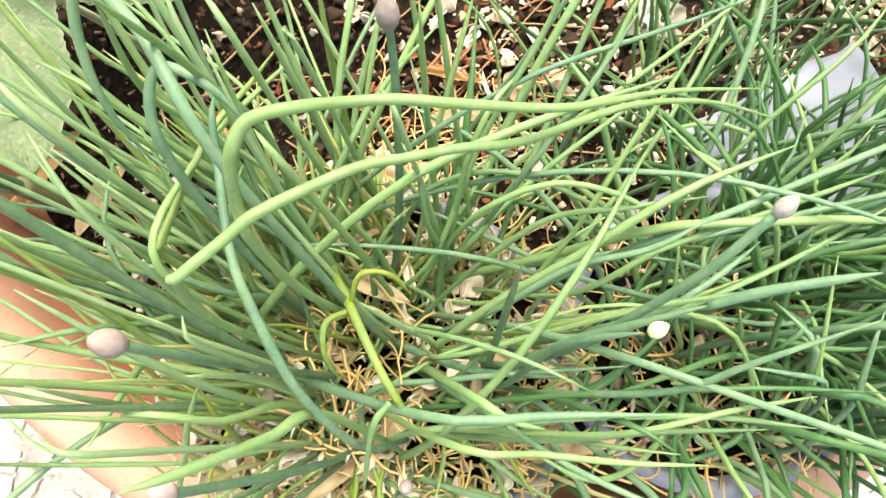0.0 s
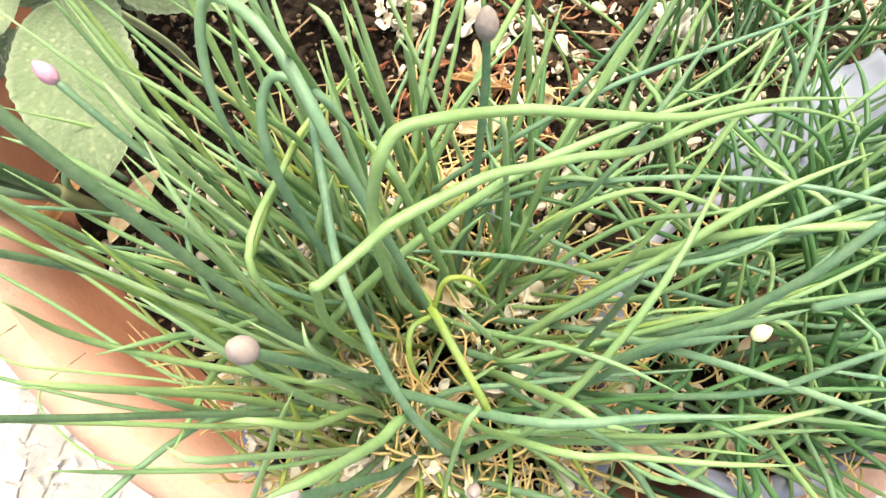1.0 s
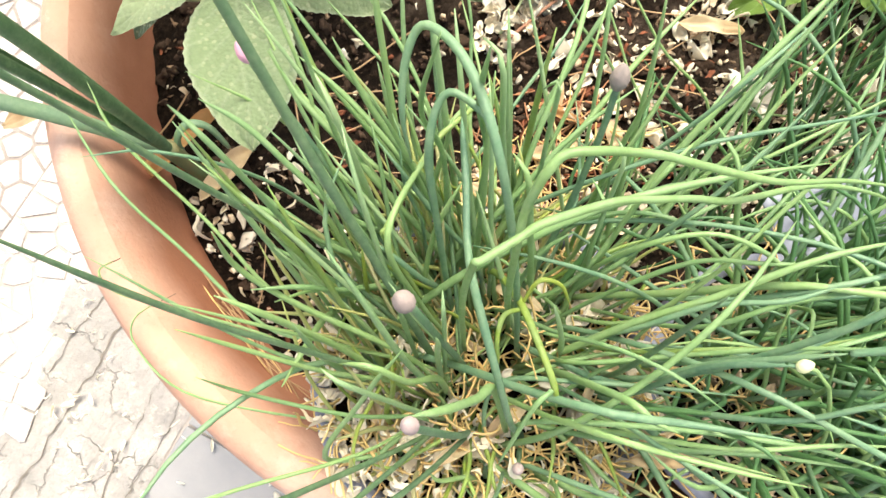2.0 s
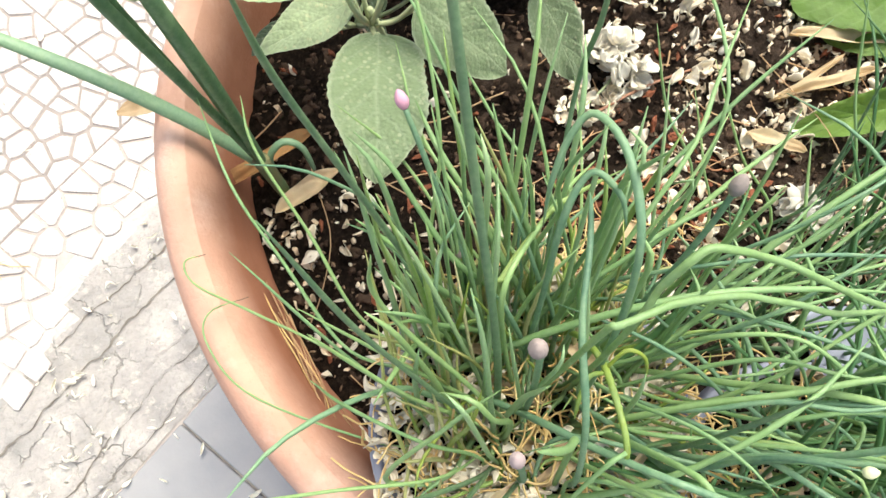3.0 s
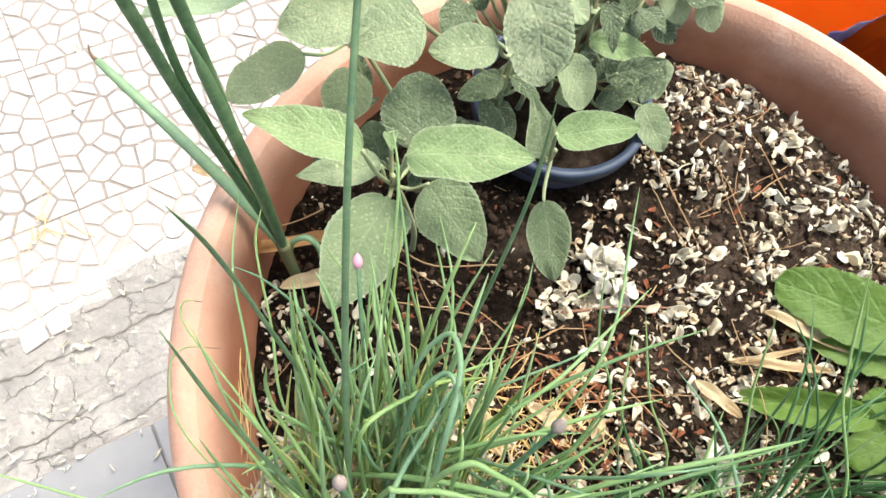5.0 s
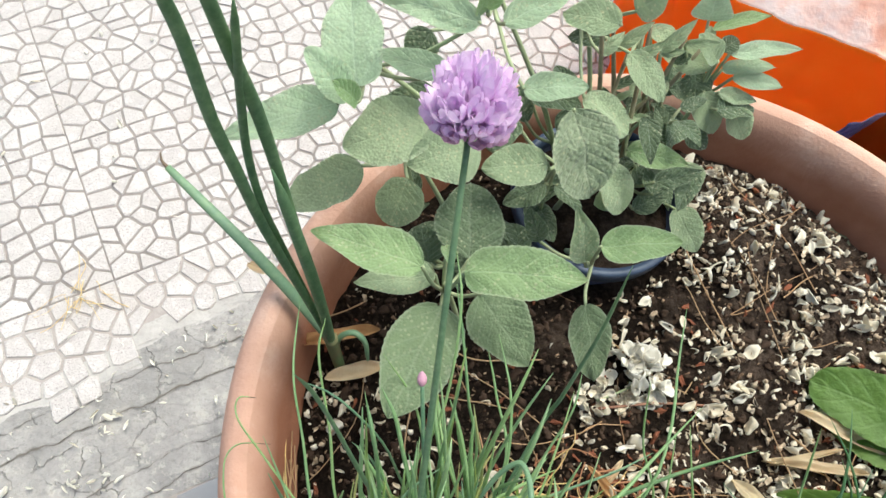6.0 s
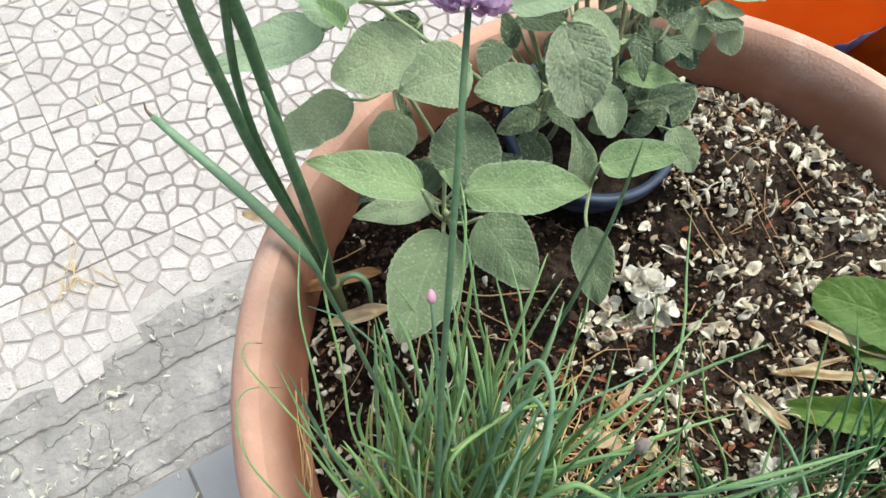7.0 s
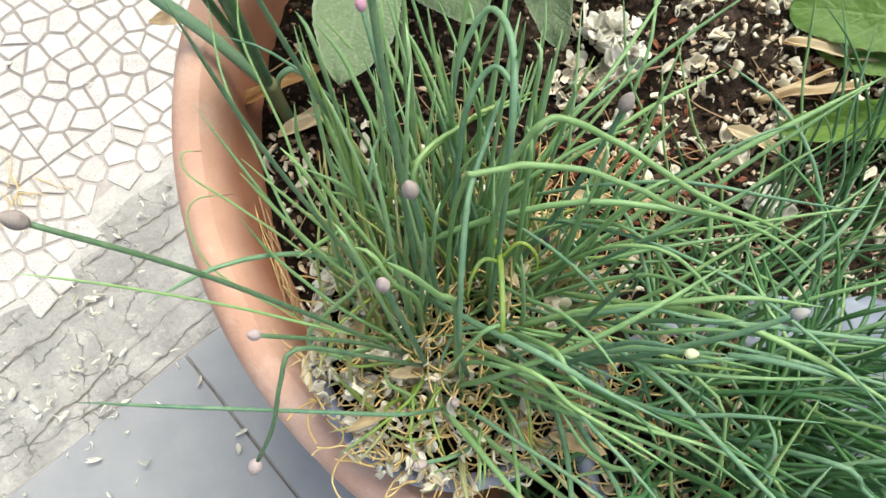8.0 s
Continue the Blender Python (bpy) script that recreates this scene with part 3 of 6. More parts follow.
for a, b in zip(border, border[1:] + border[:1]):
    faces.append((b, a, a + count, b + count))
sheet = joined("plastic_sheet", verts, faces, PALE_PLASTIC)
tagged(sheet, "pale lilac-grey plastic sheet lying among the chives", "plastic sheet")

# ---------------------------------------------------------------- leaves
def blade(base, tip, width, camber=0.12, fold=0.10, twist=0.0, seed=0, up=(0, 0, 1), shape=0.78, wave=0.03, teeth=0.0, n=16, m=8, tooth_count=11, point=0.58, lobed=0.0):
    """A leaf blade from base to tip. camber bows it along its length, fold raises its two halves, up is the way its face looks."""
    base, tip = Vector(base), Vector(tip)
    ahead = tip - base
    length = ahead.length
    ahead = ahead.normalized()
    face = Vector(up)
    face = (face - ahead * face.dot(ahead)).normalized()
    if twist:
        face.rotate(Matrix.Rotation(radians(twist), 3, ahead))
    side = ahead.cross(face)
    bm = bmesh.new()
    uv = bm.loops.layers.uv.new("UVMap")
    grid = []
    for i in range(n + 1):
        s = i / n
        half = width / 2 * max(0.03, 2.0 * max(s, 0.003) ** (0.43 * shape / 0.78) * max(1 - s, 0.0) ** point)
        if teeth:
            half *= 1 + teeth * (1 - abs((s * tooth_count) % 1 * 2 - 1)) * 0.9
        row = []
        for j in range(m + 1):
            t = j / m * 2 - 1
            q = half * (t + 0.02 * math.sin(s * 9 + seed))
            up_by = length * camber * (4 * s * (1 - s)) + abs(t) ** 1.4 * half * fold * 2
            up_by += length * wave * noise.noise((s * 3.4 + seed * 1.7, t * 1.6, seed * 0.9))
            up_by += width * 0.018 * noise.noise((s * 13, t * 7, seed + 5.0))
            edge = 1 + 0.035 * noise.noise((s * 9, t * 2, seed * 2.3)) + lobed * noise.noise((s * 2.6 + seed * 3.1, 2.5 if t > 0 else -2.5, seed * 1.3))
            row.append(bm.verts.new(base + ahead * (length * s) + side * (q * edge) + face * up_by))
        grid.append(row)
    at = {}
    for i in range(n + 1):
        for j in range(m + 1):
            at[grid[i][j]] = (i / n, j / m)
    for i in range(n):
        for j in range(m):
            f = bm.faces.new((grid[i][j], grid[i + 1][j], grid[i + 1][j + 1], grid[i][j + 1]))
            for loop in f.loops:
                loop[uv].uv = at[loop.vert]
    bmesh.ops.solidify(bm, geom=bm.faces[:], thickness=-0.0007)
    return bm


def stalk(ctrl, r0, r1, n=10, sides=6):
    return tube(curve_points(ctrl, n), lambda s: r0 + (r1 - r0) * s, sides)


def plant(name, at, label, category, group=""):
    ob = tagged(new(name), label, category, group)
    ob.location = at
    return ob


def under(ob, bm):
    """Moves a mesh made in the world's place under a thing that stands at its own."""
    bmesh.ops.translate(bm, vec=-ob.location, verts=bm.verts)
    return bm


def sage_leaf(sage, base, tip, width, tone=SAGE, seed=0, **kw):
    slim = width / (Vector(tip) - Vector(base)).length < 0.5
    return part("leaf", under(sage, blade(base, tip, width, teeth=0.035, tooth_count=17, n=34, lobed=0.22, point=0.85 if slim else 0.56 + 0.22 * (seed * 0.37 % 1), wave=0.05, seed=seed, **kw)), tone, sage)


def sage_stem(sage, ctrl, r0=0.0022, r1=0.0014):
    return part("stem", under(sage, stalk(ctrl, r0, r1, 12)), SAGE_STEM, sage)


def join_petioles(sage, nodes, roots):
    """Stems up to the nodes, and a petiole from the nearest node to each leaf."""
    for root, node in zip(roots, nodes):
        r, q = Vector(root), Vector(node)
        bow = Vector((0.006, -0.004, 0))
        sage_stem(sage, [r, r.lerp(q, 0.5) + bow, q])
    for leaf in [c for c in sage.children if c.name.startswith("leaf")]:
        co = leaf.data.vertices
        base = sum((co[i].co for i in range(9)), Vector()) / 9 + sage.location
        node = min((Vector(q) for q in nodes), key=lambda q: (q - base).length)
        down = node - Vector((0, 0, 0.012))
        mid = down.lerp(base, 0.55) - Vector((0, 0, 0.006))
        part("petiole", under(sage, stalk([down, mid, base], 0.0013, 0.0011, 8, 5)), SAGE_STEM, leaf)


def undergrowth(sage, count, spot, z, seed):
    """Small leaves low on the plant, their shade put into a darker leaf colour."""
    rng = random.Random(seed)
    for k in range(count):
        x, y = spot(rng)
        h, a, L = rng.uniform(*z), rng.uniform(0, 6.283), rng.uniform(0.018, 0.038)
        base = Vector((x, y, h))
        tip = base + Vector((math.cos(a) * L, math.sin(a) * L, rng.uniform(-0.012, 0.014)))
        sage_leaf(sage, base, tip, L * rng.uniform(0.45, 0.62), SAGE_OLD_SHADED, camber=rng.uniform(0.02, 0.12), fold=0.1,
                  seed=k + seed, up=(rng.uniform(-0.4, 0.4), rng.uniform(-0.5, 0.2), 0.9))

front_sage = plant("sage_plant", (0.0, 0.215, 0.478), "grey-green sage with broad pebbled leaves at the planter edge", "sage plant", "sage plants")
sage_leaf(front_sage, (-0.060, 0.199, 0.645), (-0.115, 0.213, 0.645), 0.028, SAGE_YOUNG, camber=0.08, fold=0.10, seed=1, up=(0.03, -0.05, 0.82))
sage_leaf(front_sage, (-0.040, 0.197, 0.648), (0.015, 0.192, 0.662), 0.029, SAGE_YOUNG, camber=0.08, fold=0.10, seed=2, up=(-0.14, -0.16, 0.92))
sage_leaf(front_sage, (-0.052, 0.209, 0.612), (-0.095, 0.206, 0.600), 0.022, SAGE, camber=0.03, fold=0.08, seed=3, up=(-0.10, -0.14, 1.12))
sage_leaf(front_sage, (-0.048, 0.192, 0.612), (-0.0700, 0.1305, 0.626), 0.038, SAGE_MID, camber=0.04, fold=0.08, seed=4, up=(-0.09, -0.32, 0.93))
sage_leaf(front_sage, (-0.028, 0.202, 0.610), (0.003, 0.172, 0.585), 0.035, SAGE_MID, camber=0.04, fold=0.08, seed=5, up=(-0.13, -0.18, 0.85))
sage_leaf(front_sage, (-0.033, 0.226, 0.600), (-0.035, 0.271, 0.605), 0.039, SAGE_OLD_SHADED, camber=0.08, fold=0.05, seed=6, up=(0.00, -0.15, 1.01))
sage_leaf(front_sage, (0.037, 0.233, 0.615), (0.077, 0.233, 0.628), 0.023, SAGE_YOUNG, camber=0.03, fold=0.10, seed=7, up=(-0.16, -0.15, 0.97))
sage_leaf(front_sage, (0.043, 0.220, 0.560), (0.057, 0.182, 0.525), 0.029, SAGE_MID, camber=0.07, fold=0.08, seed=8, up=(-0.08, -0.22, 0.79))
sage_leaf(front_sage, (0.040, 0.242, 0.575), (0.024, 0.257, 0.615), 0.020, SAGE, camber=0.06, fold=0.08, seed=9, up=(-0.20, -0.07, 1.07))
sage_leaf(front_sage, (0.013, 0.255, 0.570), (0.001, 0.264, 0.595), 0.015, SAGE_OLD_SHADED, camber=0.06, fold=0.05, seed=10, up=(-0.27, -0.35, 0.94))
sage_leaf(front_sage, (0.000, 0.250, 0.545), (-0.010, 0.275, 0.550), 0.034, SAGE_OLD_SHADED, camber=0.05, fold=0.05, seed=11, up=(-0.08, -0.29, 0.94))
sage_leaf(front_sage, (-0.054, 0.239, 0.560), (-0.061, 0.256, 0.575), 0.025, SAGE_OLD_SHADED, camber=0.09, fold=0.05, seed=12, up=(-0.08, -0.30, 0.85))
sage_leaf(front_sage, (-0.048, 0.218, 0.630), (-0.047, 0.195, 0.655), 0.008, SAGE_YOUNG, camber=0.03, fold=0.25, seed=13, up=(-0.02, -0.28, 0.80))
sage_leaf(front_sage, (0.013, 0.292, 0.655), (0.033, 0.266, 0.610), 0.037, SAGE_PEBBLED, camber=0.07, fold=0.12, seed=14, up=(-0.06, -0.17, 0.96))
sage_leaf(front_sage, (0.003, 0.270, 0.635), (-0.032, 0.266, 0.630), 0.025, SAGE, camber=0.05, fold=0.08, seed=15, up=(-0.09, -0.40, 0.92))
sage_leaf(front_sage, (-0.035, 0.271, 0.645), (-0.072, 0.261, 0.635), 0.034, SAGE, camber=0.05, fold=0.08, seed=16, up=(0.06, -0.31, 0.81))
sage_leaf(front_sage, (-0.060, 0.284, 0.645), (-0.107, 0.270, 0.632), 0.035, SAGE, camber=0.03, fold=0.08, seed=17, up=(0.05, -0.24, 0.86))
sage_leaf(front_sage, (-0.059, 0.329, 0.610), (-0.096, 0.312, 0.600), 0.024, SAGE_OLD_SHADED, camber=0.03, fold=0.05, seed=18, up=(-0.15, -0.50, 0.77))
sage_leaf(front_sage, (-0.071, 0.279, 0.590), (-0.080, 0.257, 0.570), 0.029, SAGE, camber=0.05, fold=0.08, seed=19, up=(0.09, -0.30, 1.08))
sage_leaf(front_sage, (-0.098, 0.276, 0.605), (-0.138, 0.253, 0.590), 0.030, SAGE, camber=0.05, fold=0.08, seed=20, up=(0.18, -0.19, 1.02))
sage_leaf(front_sage, (-0.010, 0.324, 0.600), (-0.022, 0.298, 0.600), 0.022, SAGE_OLD_SHADED, camber=0.02, fold=0.05, seed=21, up=(-0.18, -0.47, 0.74))

back_sage = plant("sage_plant", (0.050, 0.330, 0.505), "tall grey-green sage growing in the navy pot", "sage plant", "sage plants")
sage_leaf(back_sage, (-0.108, 0.274, 0.665), (-0.165, 0.257, 0.650), 0.028, SAGE_PALE, camber=0.06, fold=0.09, seed=1, up=(0.15, -0.19, 0.88))
sage_leaf(back_sage, (-0.098, 0.274, 0.680), (-0.105, 0.315, 0.700), 0.034, SAGE_PALE, camber=0.05, fold=0.09, seed=2, up=(-0.11, -0.34, 0.88))
sage_leaf(back_sage, (-0.102, 0.269, 0.675), (-0.121, 0.277, 0.700), 0.017, SAGE_PALE, camber=0.07, fold=0.09, seed=3, up=(0.00, -0.23, 0.82))
sage_leaf(back_sage, (-0.097, 0.265, 0.680), (-0.108, 0.264, 0.695), 0.012, SAGE_YOUNG, camber=0.04, fold=0.25, seed=4, up=(-0.12, -0.21, 0.89))
sage_leaf(back_sage, (-0.043, 0.302, 0.700), (-0.096, 0.318, 0.695), 0.018, SAGE_PALE, camber=0.07, fold=0.09, seed=5, up=(0.07, -0.44, 0.67))
sage_leaf(back_sage, (-0.055, 0.295, 0.670), (-0.095, 0.308, 0.665), 0.017, SAGE_PALE, camber=0.05, fold=0.09, seed=6, up=(-0.10, -0.34, 0.84))
sage_leaf(back_sage, (-0.014, 0.302, 0.655), (0.020, 0.303, 0.660), 0.018, SAGE_PALE, camber=0.06, fold=0.09, seed=7, up=(0.05, -0.22, 0.85))
sage_leaf(back_sage, (-0.030, 0.312, 0.690), (0.001, 0.327, 0.700), 0.019, SAGE_PALE, camber=0.04, fold=0.09, seed=8, up=(-0.26, -0.27, 1.00))
sage_leaf(back_sage, (-0.040, 0.310, 0.700), (-0.044, 0.308, 0.720), 0.014, SAGE_YOUNG, camber=0.05, fold=0.25, seed=9, up=(0.06, -0.52, 0.91))
sage_leaf(back_sage, (0.036, 0.339, 0.670), (0.007, 0.353, 0.660), 0.023, SAGE, camber=0.04, fold=0.08, seed=10, up=(-0.30, -0.28, 1.01))
sage_leaf(back_sage, (0.029, 0.328, 0.620), (0.062, 0.319, 0.600), 0.022, SAGE, camber=0.07, fold=0.08, seed=11, up=(-0.02, -0.16, 0.96))
sage_leaf(back_sage, (0.055, 0.357, 0.630), (0.082, 0.339, 0.610), 0.020, SAGE, camber=0.07, fold=0.08, seed=12, up=(-0.12, -0.24, 1.01))
sage_leaf(back_sage, (0.047, 0.375, 0.620), (0.023, 0.383, 0.610), 0.016, SAGE_OLD_SHADED, camber=0.08, fold=0.05, seed=13, up=(-0.12, -0.28, 0.81))
sage_leaf(back_sage, (0.045, 0.350, 0.670), (0.055, 0.345, 0.690), 0.017, SAGE, camber=0.03, fold=0.08, seed=14, up=(-0.04, -0.50, 0.83))
sage_leaf(back_sage, (0.062, 0.306, 0.560), (0.070, 0.296, 0.545), 0.028, SAGE, camber=0.06, fold=0.08, seed=15, up=(-0.14, -0.44, 0.90))
sage_leaf(back_sage, (-0.065, 0.349, 0.640), (-0.077, 0.338, 0.620), 0.021, SAGE_OLD_SHADED, camber=0.07, fold=0.05, seed=16, up=(-0.05, -0.45, 0.96))

side_sage = plant("sage_plant", (0.105, 0.345, 0.505), "sage sprig with narrow leaves leaning over the planter rim", "sage plant", "sage plants")
sage_leaf(side_sage, (0.136, 0.392, 0.600), (0.185, 0.398, 0.605), 0.015, SAGE_PALE, camber=0.07, fold=0.09, seed=1, up=(-0.24, -0.35, 0.88))
sage_leaf(side_sage, (0.135, 0.387, 0.590), (0.177, 0.398, 0.585), 0.014, SAGE_PALE, camber=0.07, fold=0.09, seed=2, up=(-0.36, -0.20, 0.84))
sage_leaf(side_sage, (0.144, 0.385, 0.585), (0.186, 0.390, 0.575), 0.015, SAGE_PALE, camber=0.07, fold=0.09, seed=3, up=(-0.17, -0.31, 0.95))
sage_leaf(side_sage, (0.124, 0.407, 0.605), (0.164, 0.420, 0.610), 0.011, SAGE_YOUNG, camber=0.09, fold=0.25, seed=4, up=(-0.12, -0.29, 0.88))
sage_leaf(side_sage, (0.119, 0.410, 0.610), (0.118, 0.417, 0.630), 0.027, SAGE_PALE, camber=0.06, fold=0.09, seed=5, up=(-0.13, -0.42, 0.80))
sage_leaf(side_sage, (0.125, 0.385, 0.595), (0.097, 0.401, 0.585), 0.021, SAGE, camber=0.02, fold=0.08, seed=6, up=(-0.36, -0.33, 0.94))
sage_leaf(side_sage, (0.127, 0.385, 0.600), (0.108, 0.392, 0.615), 0.019, SAGE, camber=0.09, fold=0.08, seed=7, up=(-0.34, -0.17, 0.81))
sage_leaf(side_sage, (0.128, 0.379, 0.575), (0.141, 0.359, 0.555), 0.025, SAGE, camber=0.06, fold=0.08, seed=8, up=(-0.23, -0.45, 0.75))
sage_leaf(side_sage, (0.150, 0.372, 0.570), (0.167, 0.361, 0.550), 0.018, SAGE, camber=0.09, fold=0.08, seed=9, up=(-0.39, -0.44, 0.70))
sage_leaf(side_sage, (0.136, 0.376, 0.580), (0.168, 0.379, 0.570), 0.013, SAGE, camber=0.03, fold=0.08, seed=10, up=(-0.31, -0.44, 0.88))
sage_leaf(side_sage, (0.131, 0.395, 0.600), (0.141, 0.401, 0.605), 0.013, SAGE_OLD_SHADED, camber=0.07, fold=0.05, seed=11, up=(-0.27, -0.35, 0.80))
sage_leaf(side_sage, (0.083, 0.407, 0.600), (0.103, 0.397, 0.600), 0.014, SAGE, camber=0.06, fold=0.08, seed=12, up=(-0.27, -0.26, 0.85))
sage_leaf(side_sage, (0.125, 0.365, 0.550), (0.143, 0.357, 0.540), 0.018, SAGE_OLD_SHADED, camber=0.04, fold=0.05, seed=13, up=(-0.06, -0.43, 0.72))
sage_leaf(side_sage, (0.121, 0.392, 0.580), (0.126, 0.374, 0.565), 0.022, SAGE_OLD_SHADED, camber=0.06, fold=0.05, seed=14, up=(-0.13, -0.41, 0.76))
sage_leaf(side_sage, (0.117, 0.307, 0.535), (0.139, 0.285, 0.515), 0.025, SAGE, camber=0.09, fold=0.08, seed=15, up=(-0.13, -0.38, 0.85))
sage_leaf(side_sage, (0.125, 0.343, 0.540), (0.135, 0.323, 0.520), 0.025, SAGE, camber=0.07, fold=0.08, seed=16, up=(-0.27, -0.42, 0.81))
sage_leaf(side_sage, (0.070, 0.325, 0.575), (0.113, 0.321, 0.570), 0.019, SAGE_YOUNG, camber=0.06, fold=0.10, seed=17, up=(-0.26, -0.44, 0.92))
sage_leaf(side_sage, (0.109, 0.371, 0.550), (0.101, 0.356, 0.545), 0.022, SAGE_OLD_SHADED, camber=0.03, fold=0.05, seed=18, up=(-0.31, -0.31, 1.03))
sage_leaf(side_sage, (0.050, 0.306, 0.580), (0.074, 0.293, 0.550), 0.027, SAGE, camber=0.08, fold=0.08, seed=19, up=(-0.05, -0.15, 0.73))

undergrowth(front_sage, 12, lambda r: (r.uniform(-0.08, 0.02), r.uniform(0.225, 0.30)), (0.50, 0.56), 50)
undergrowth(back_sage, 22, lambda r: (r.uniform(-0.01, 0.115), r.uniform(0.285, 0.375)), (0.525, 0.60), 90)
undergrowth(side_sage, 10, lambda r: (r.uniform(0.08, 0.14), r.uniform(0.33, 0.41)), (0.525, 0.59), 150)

# woody stems that carry the upper leaves, each with small side leaves
rng = random.Random(77)
for k, (x, y, z) in enumerate(((0.030, 0.360, 0.660), (0.043, 0.376, 0.640), (0.060, 0.370, 0.615), (0.084, 0.386, 0.605), (0.101, 0.391, 0.612), (0.118, 0.396, 0.600), (0.072, 0.385, 0.628), (0.094, 0.372, 0.585))):
    owner = back_sage if k < 3 or k == 6 else side_sage
    root, top = Vector((0.070 + 0.018 * math.sin(k * 2.3), 0.348 + 0.008 * math.cos(k * 1.7), 0.500)), Vector((x, y, z))
    bow = Vector((rng.gauss(0, 0.004), rng.gauss(0, 0.004), 0))
    part("stem", under(owner, stalk([root, root.lerp(top, 0.45) + bow, root.lerp(top, 0.75) + bow * 0.6, top], 0.0021, 0.0012, 12)), WOODY_STEM, owner)
    for j in range(3):
        b = root.lerp(top, rng.uniform(0.45, 1.0)) + bow * 0.6
        a, L = rng.uniform(0, 6.283), rng.uniform(0.012, 0.024)
        sage_leaf(owner, b, b + Vector((math.cos(a) * L, math.sin(a) * L * 0.7, L * rng.uniform(0.1, 0.9))), L * rng.uniform(0.34, 0.5), SAGE if j else SAGE_OLD_SHADED, camber=0.08, fold=0.2, seed=200 + 3 * k + j, up=(0, -0.6, 0.8))

join_petioles(front_sage, [(-0.046, 0.208, 0.605), (0.047, 0.246, 0.575), (0.020, 0.300, 0.600), (-0.075, 0.300, 0.600), (-0.040, 0.260, 0.520)],
              [(-0.030, 0.215, 0.470), (0.045, 0.285, 0.500), (0.038, 0.315, 0.500), (-0.030, 0.290, 0.480), (-0.035, 0.260, 0.478)])
join_petioles(back_sage, [(-0.100, 0.318, 0.650), (-0.030, 0.372, 0.655), (0.028, 0.392, 0.640), (0.075, 0.400, 0.610), (0.050, 0.330, 0.545), (0.085, 0.330, 0.540), (0.030, 0.350, 0.550)],
              [(0.030, 0.335, 0.500), (0.045, 0.345, 0.500), (0.055, 0.340, 0.500), (0.070, 0.345, 0.500), (0.055, 0.330, 0.500), (0.080, 0.328, 0.500), (0.040, 0.345, 0.500)])
join_petioles(side_sage, [(0.131, 0.388, 0.575), (0.112, 0.335, 0.530), (0.105, 0.375, 0.560)],
              [(0.090, 0.345, 0.500), (0.090, 0.320, 0.500), (0.085, 0.350, 0.500)])

# ---------------------------------------------------------------- spring onion
onion = plant("spring_onion", (-0.110, 0.196, 0.466), "spring onion with thick hollow dark green leaves in the soil", "spring onion")


def onion_leaf(ctrl, r, open_tip=False):
    pts = curve_points(ctrl, 22)
    taper = (lambda s: r * (0.80 + 0.45 * math.sin(math.pi * min(1, s * 0.9 + 0.1)) ** 0.8) * (1 if s < 0.9 else 1 - (s - 0.9) * (1 if open_tip else 8.5)))
    return part("leaf", under(onion, tube(pts, taper, 10, 0.8)), ONION, onion)


part("bulb", under(onion, tube(curve_points([(-0.108, 0.194, 0.462), (-0.110, 0.197, 0.482), (-0.113, 0.202, 0.508)], 12),
                               lambda s: 0.0036 + 0.0010 * s, 12)), plain("onion_sheath", (0.17, 0.15, 0.07), 0.6, 0, 0, (0.11, 0.17, 0.07), 60), onion, "brownish green sheath")
onion_leaf([(-0.113, 0.202, 0.500), (-0.1220, 0.2030, 0.575), (-0.1345, 0.2075, 0.655), (-0.1370, 0.2060, 0.710), (-0.1380, 0.2040, 0.745), (-0.1370, 0.2030, 0.785), (-0.1360, 0.1990, 0.810), (-0.1320, 0.1930, 0.835)], 0.0021)
onion_leaf([(-0.113, 0.202, 0.500), (-0.1190, 0.2100, 0.580), (-0.1250, 0.2180, 0.680), (-0.1270, 0.2180, 0.730), (-0.1280, 0.2130, 0.765), (-0.1280, 0.2070, 0.800), (-0.1270, 0.2010, 0.825)], 0.0023)
onion_leaf([(-0.114, 0.203, 0.500), (-0.1310, 0.2120, 0.630), (-0.1340, 0.2120, 0.670), (-0.1350, 0.2160, 0.705), (-0.1300, 0.2140, 0.745), (-0.1240, 0.2090, 0.780), (-0.1190, 0.2030, 0.805)], 0.0016)
onion_leaf([(-0.112, 0.201, 0.500), (-0.116, 0.204, 0.600), (-0.1249, 0.2114, 0.7025)], 0.0029)
short_leaf = onion_leaf([(-0.114, 0.203, 0.500), (-0.135, 0.218, 0.535), (-0.165, 0.240, 0.560), (-0.2147, 0.2773, 0.581)], 0.0031, True)
short_leaf.data.materials[0] = ONION_PALE
short_leaf["label"] = "pale blue-green bent leaf"
part("dry_tip", under(onion, tube(curve_points([(-0.2145, 0.277, 0.581), (-0.218, 0.280, 0.583), (-0.219, 0.284, 0.586)], 6), lambda s: 0.0013 * (1 - 0.7 * s), 6)), DRY_TIP, short_leaf)

withered = onion_leaf([(-0.110, 0.199, 0.488), (-0.1075, 0.2035, 0.505), (-0.0985, 0.2055, 0.512), (-0.0905, 0.2010, 0.508), (-0.0880, 0.1935, 0.492)], 0.0019, True)
withered.data.materials[0] = ONION_PALE
withered["label"] = "pale withered curled leaf"

# ---------------------------------------------------------------- chives
chives = plant("chive_plant", (-0.040, 0.030, 0.566), "dense clump of green chives arching out of the grey pot", "chives", "chive clumps")
side_chives = plant("chive_plant", (0.062, -0.040, 0.544), "clump of deep green chives in the second grey pot", "chives", "chive clumps")
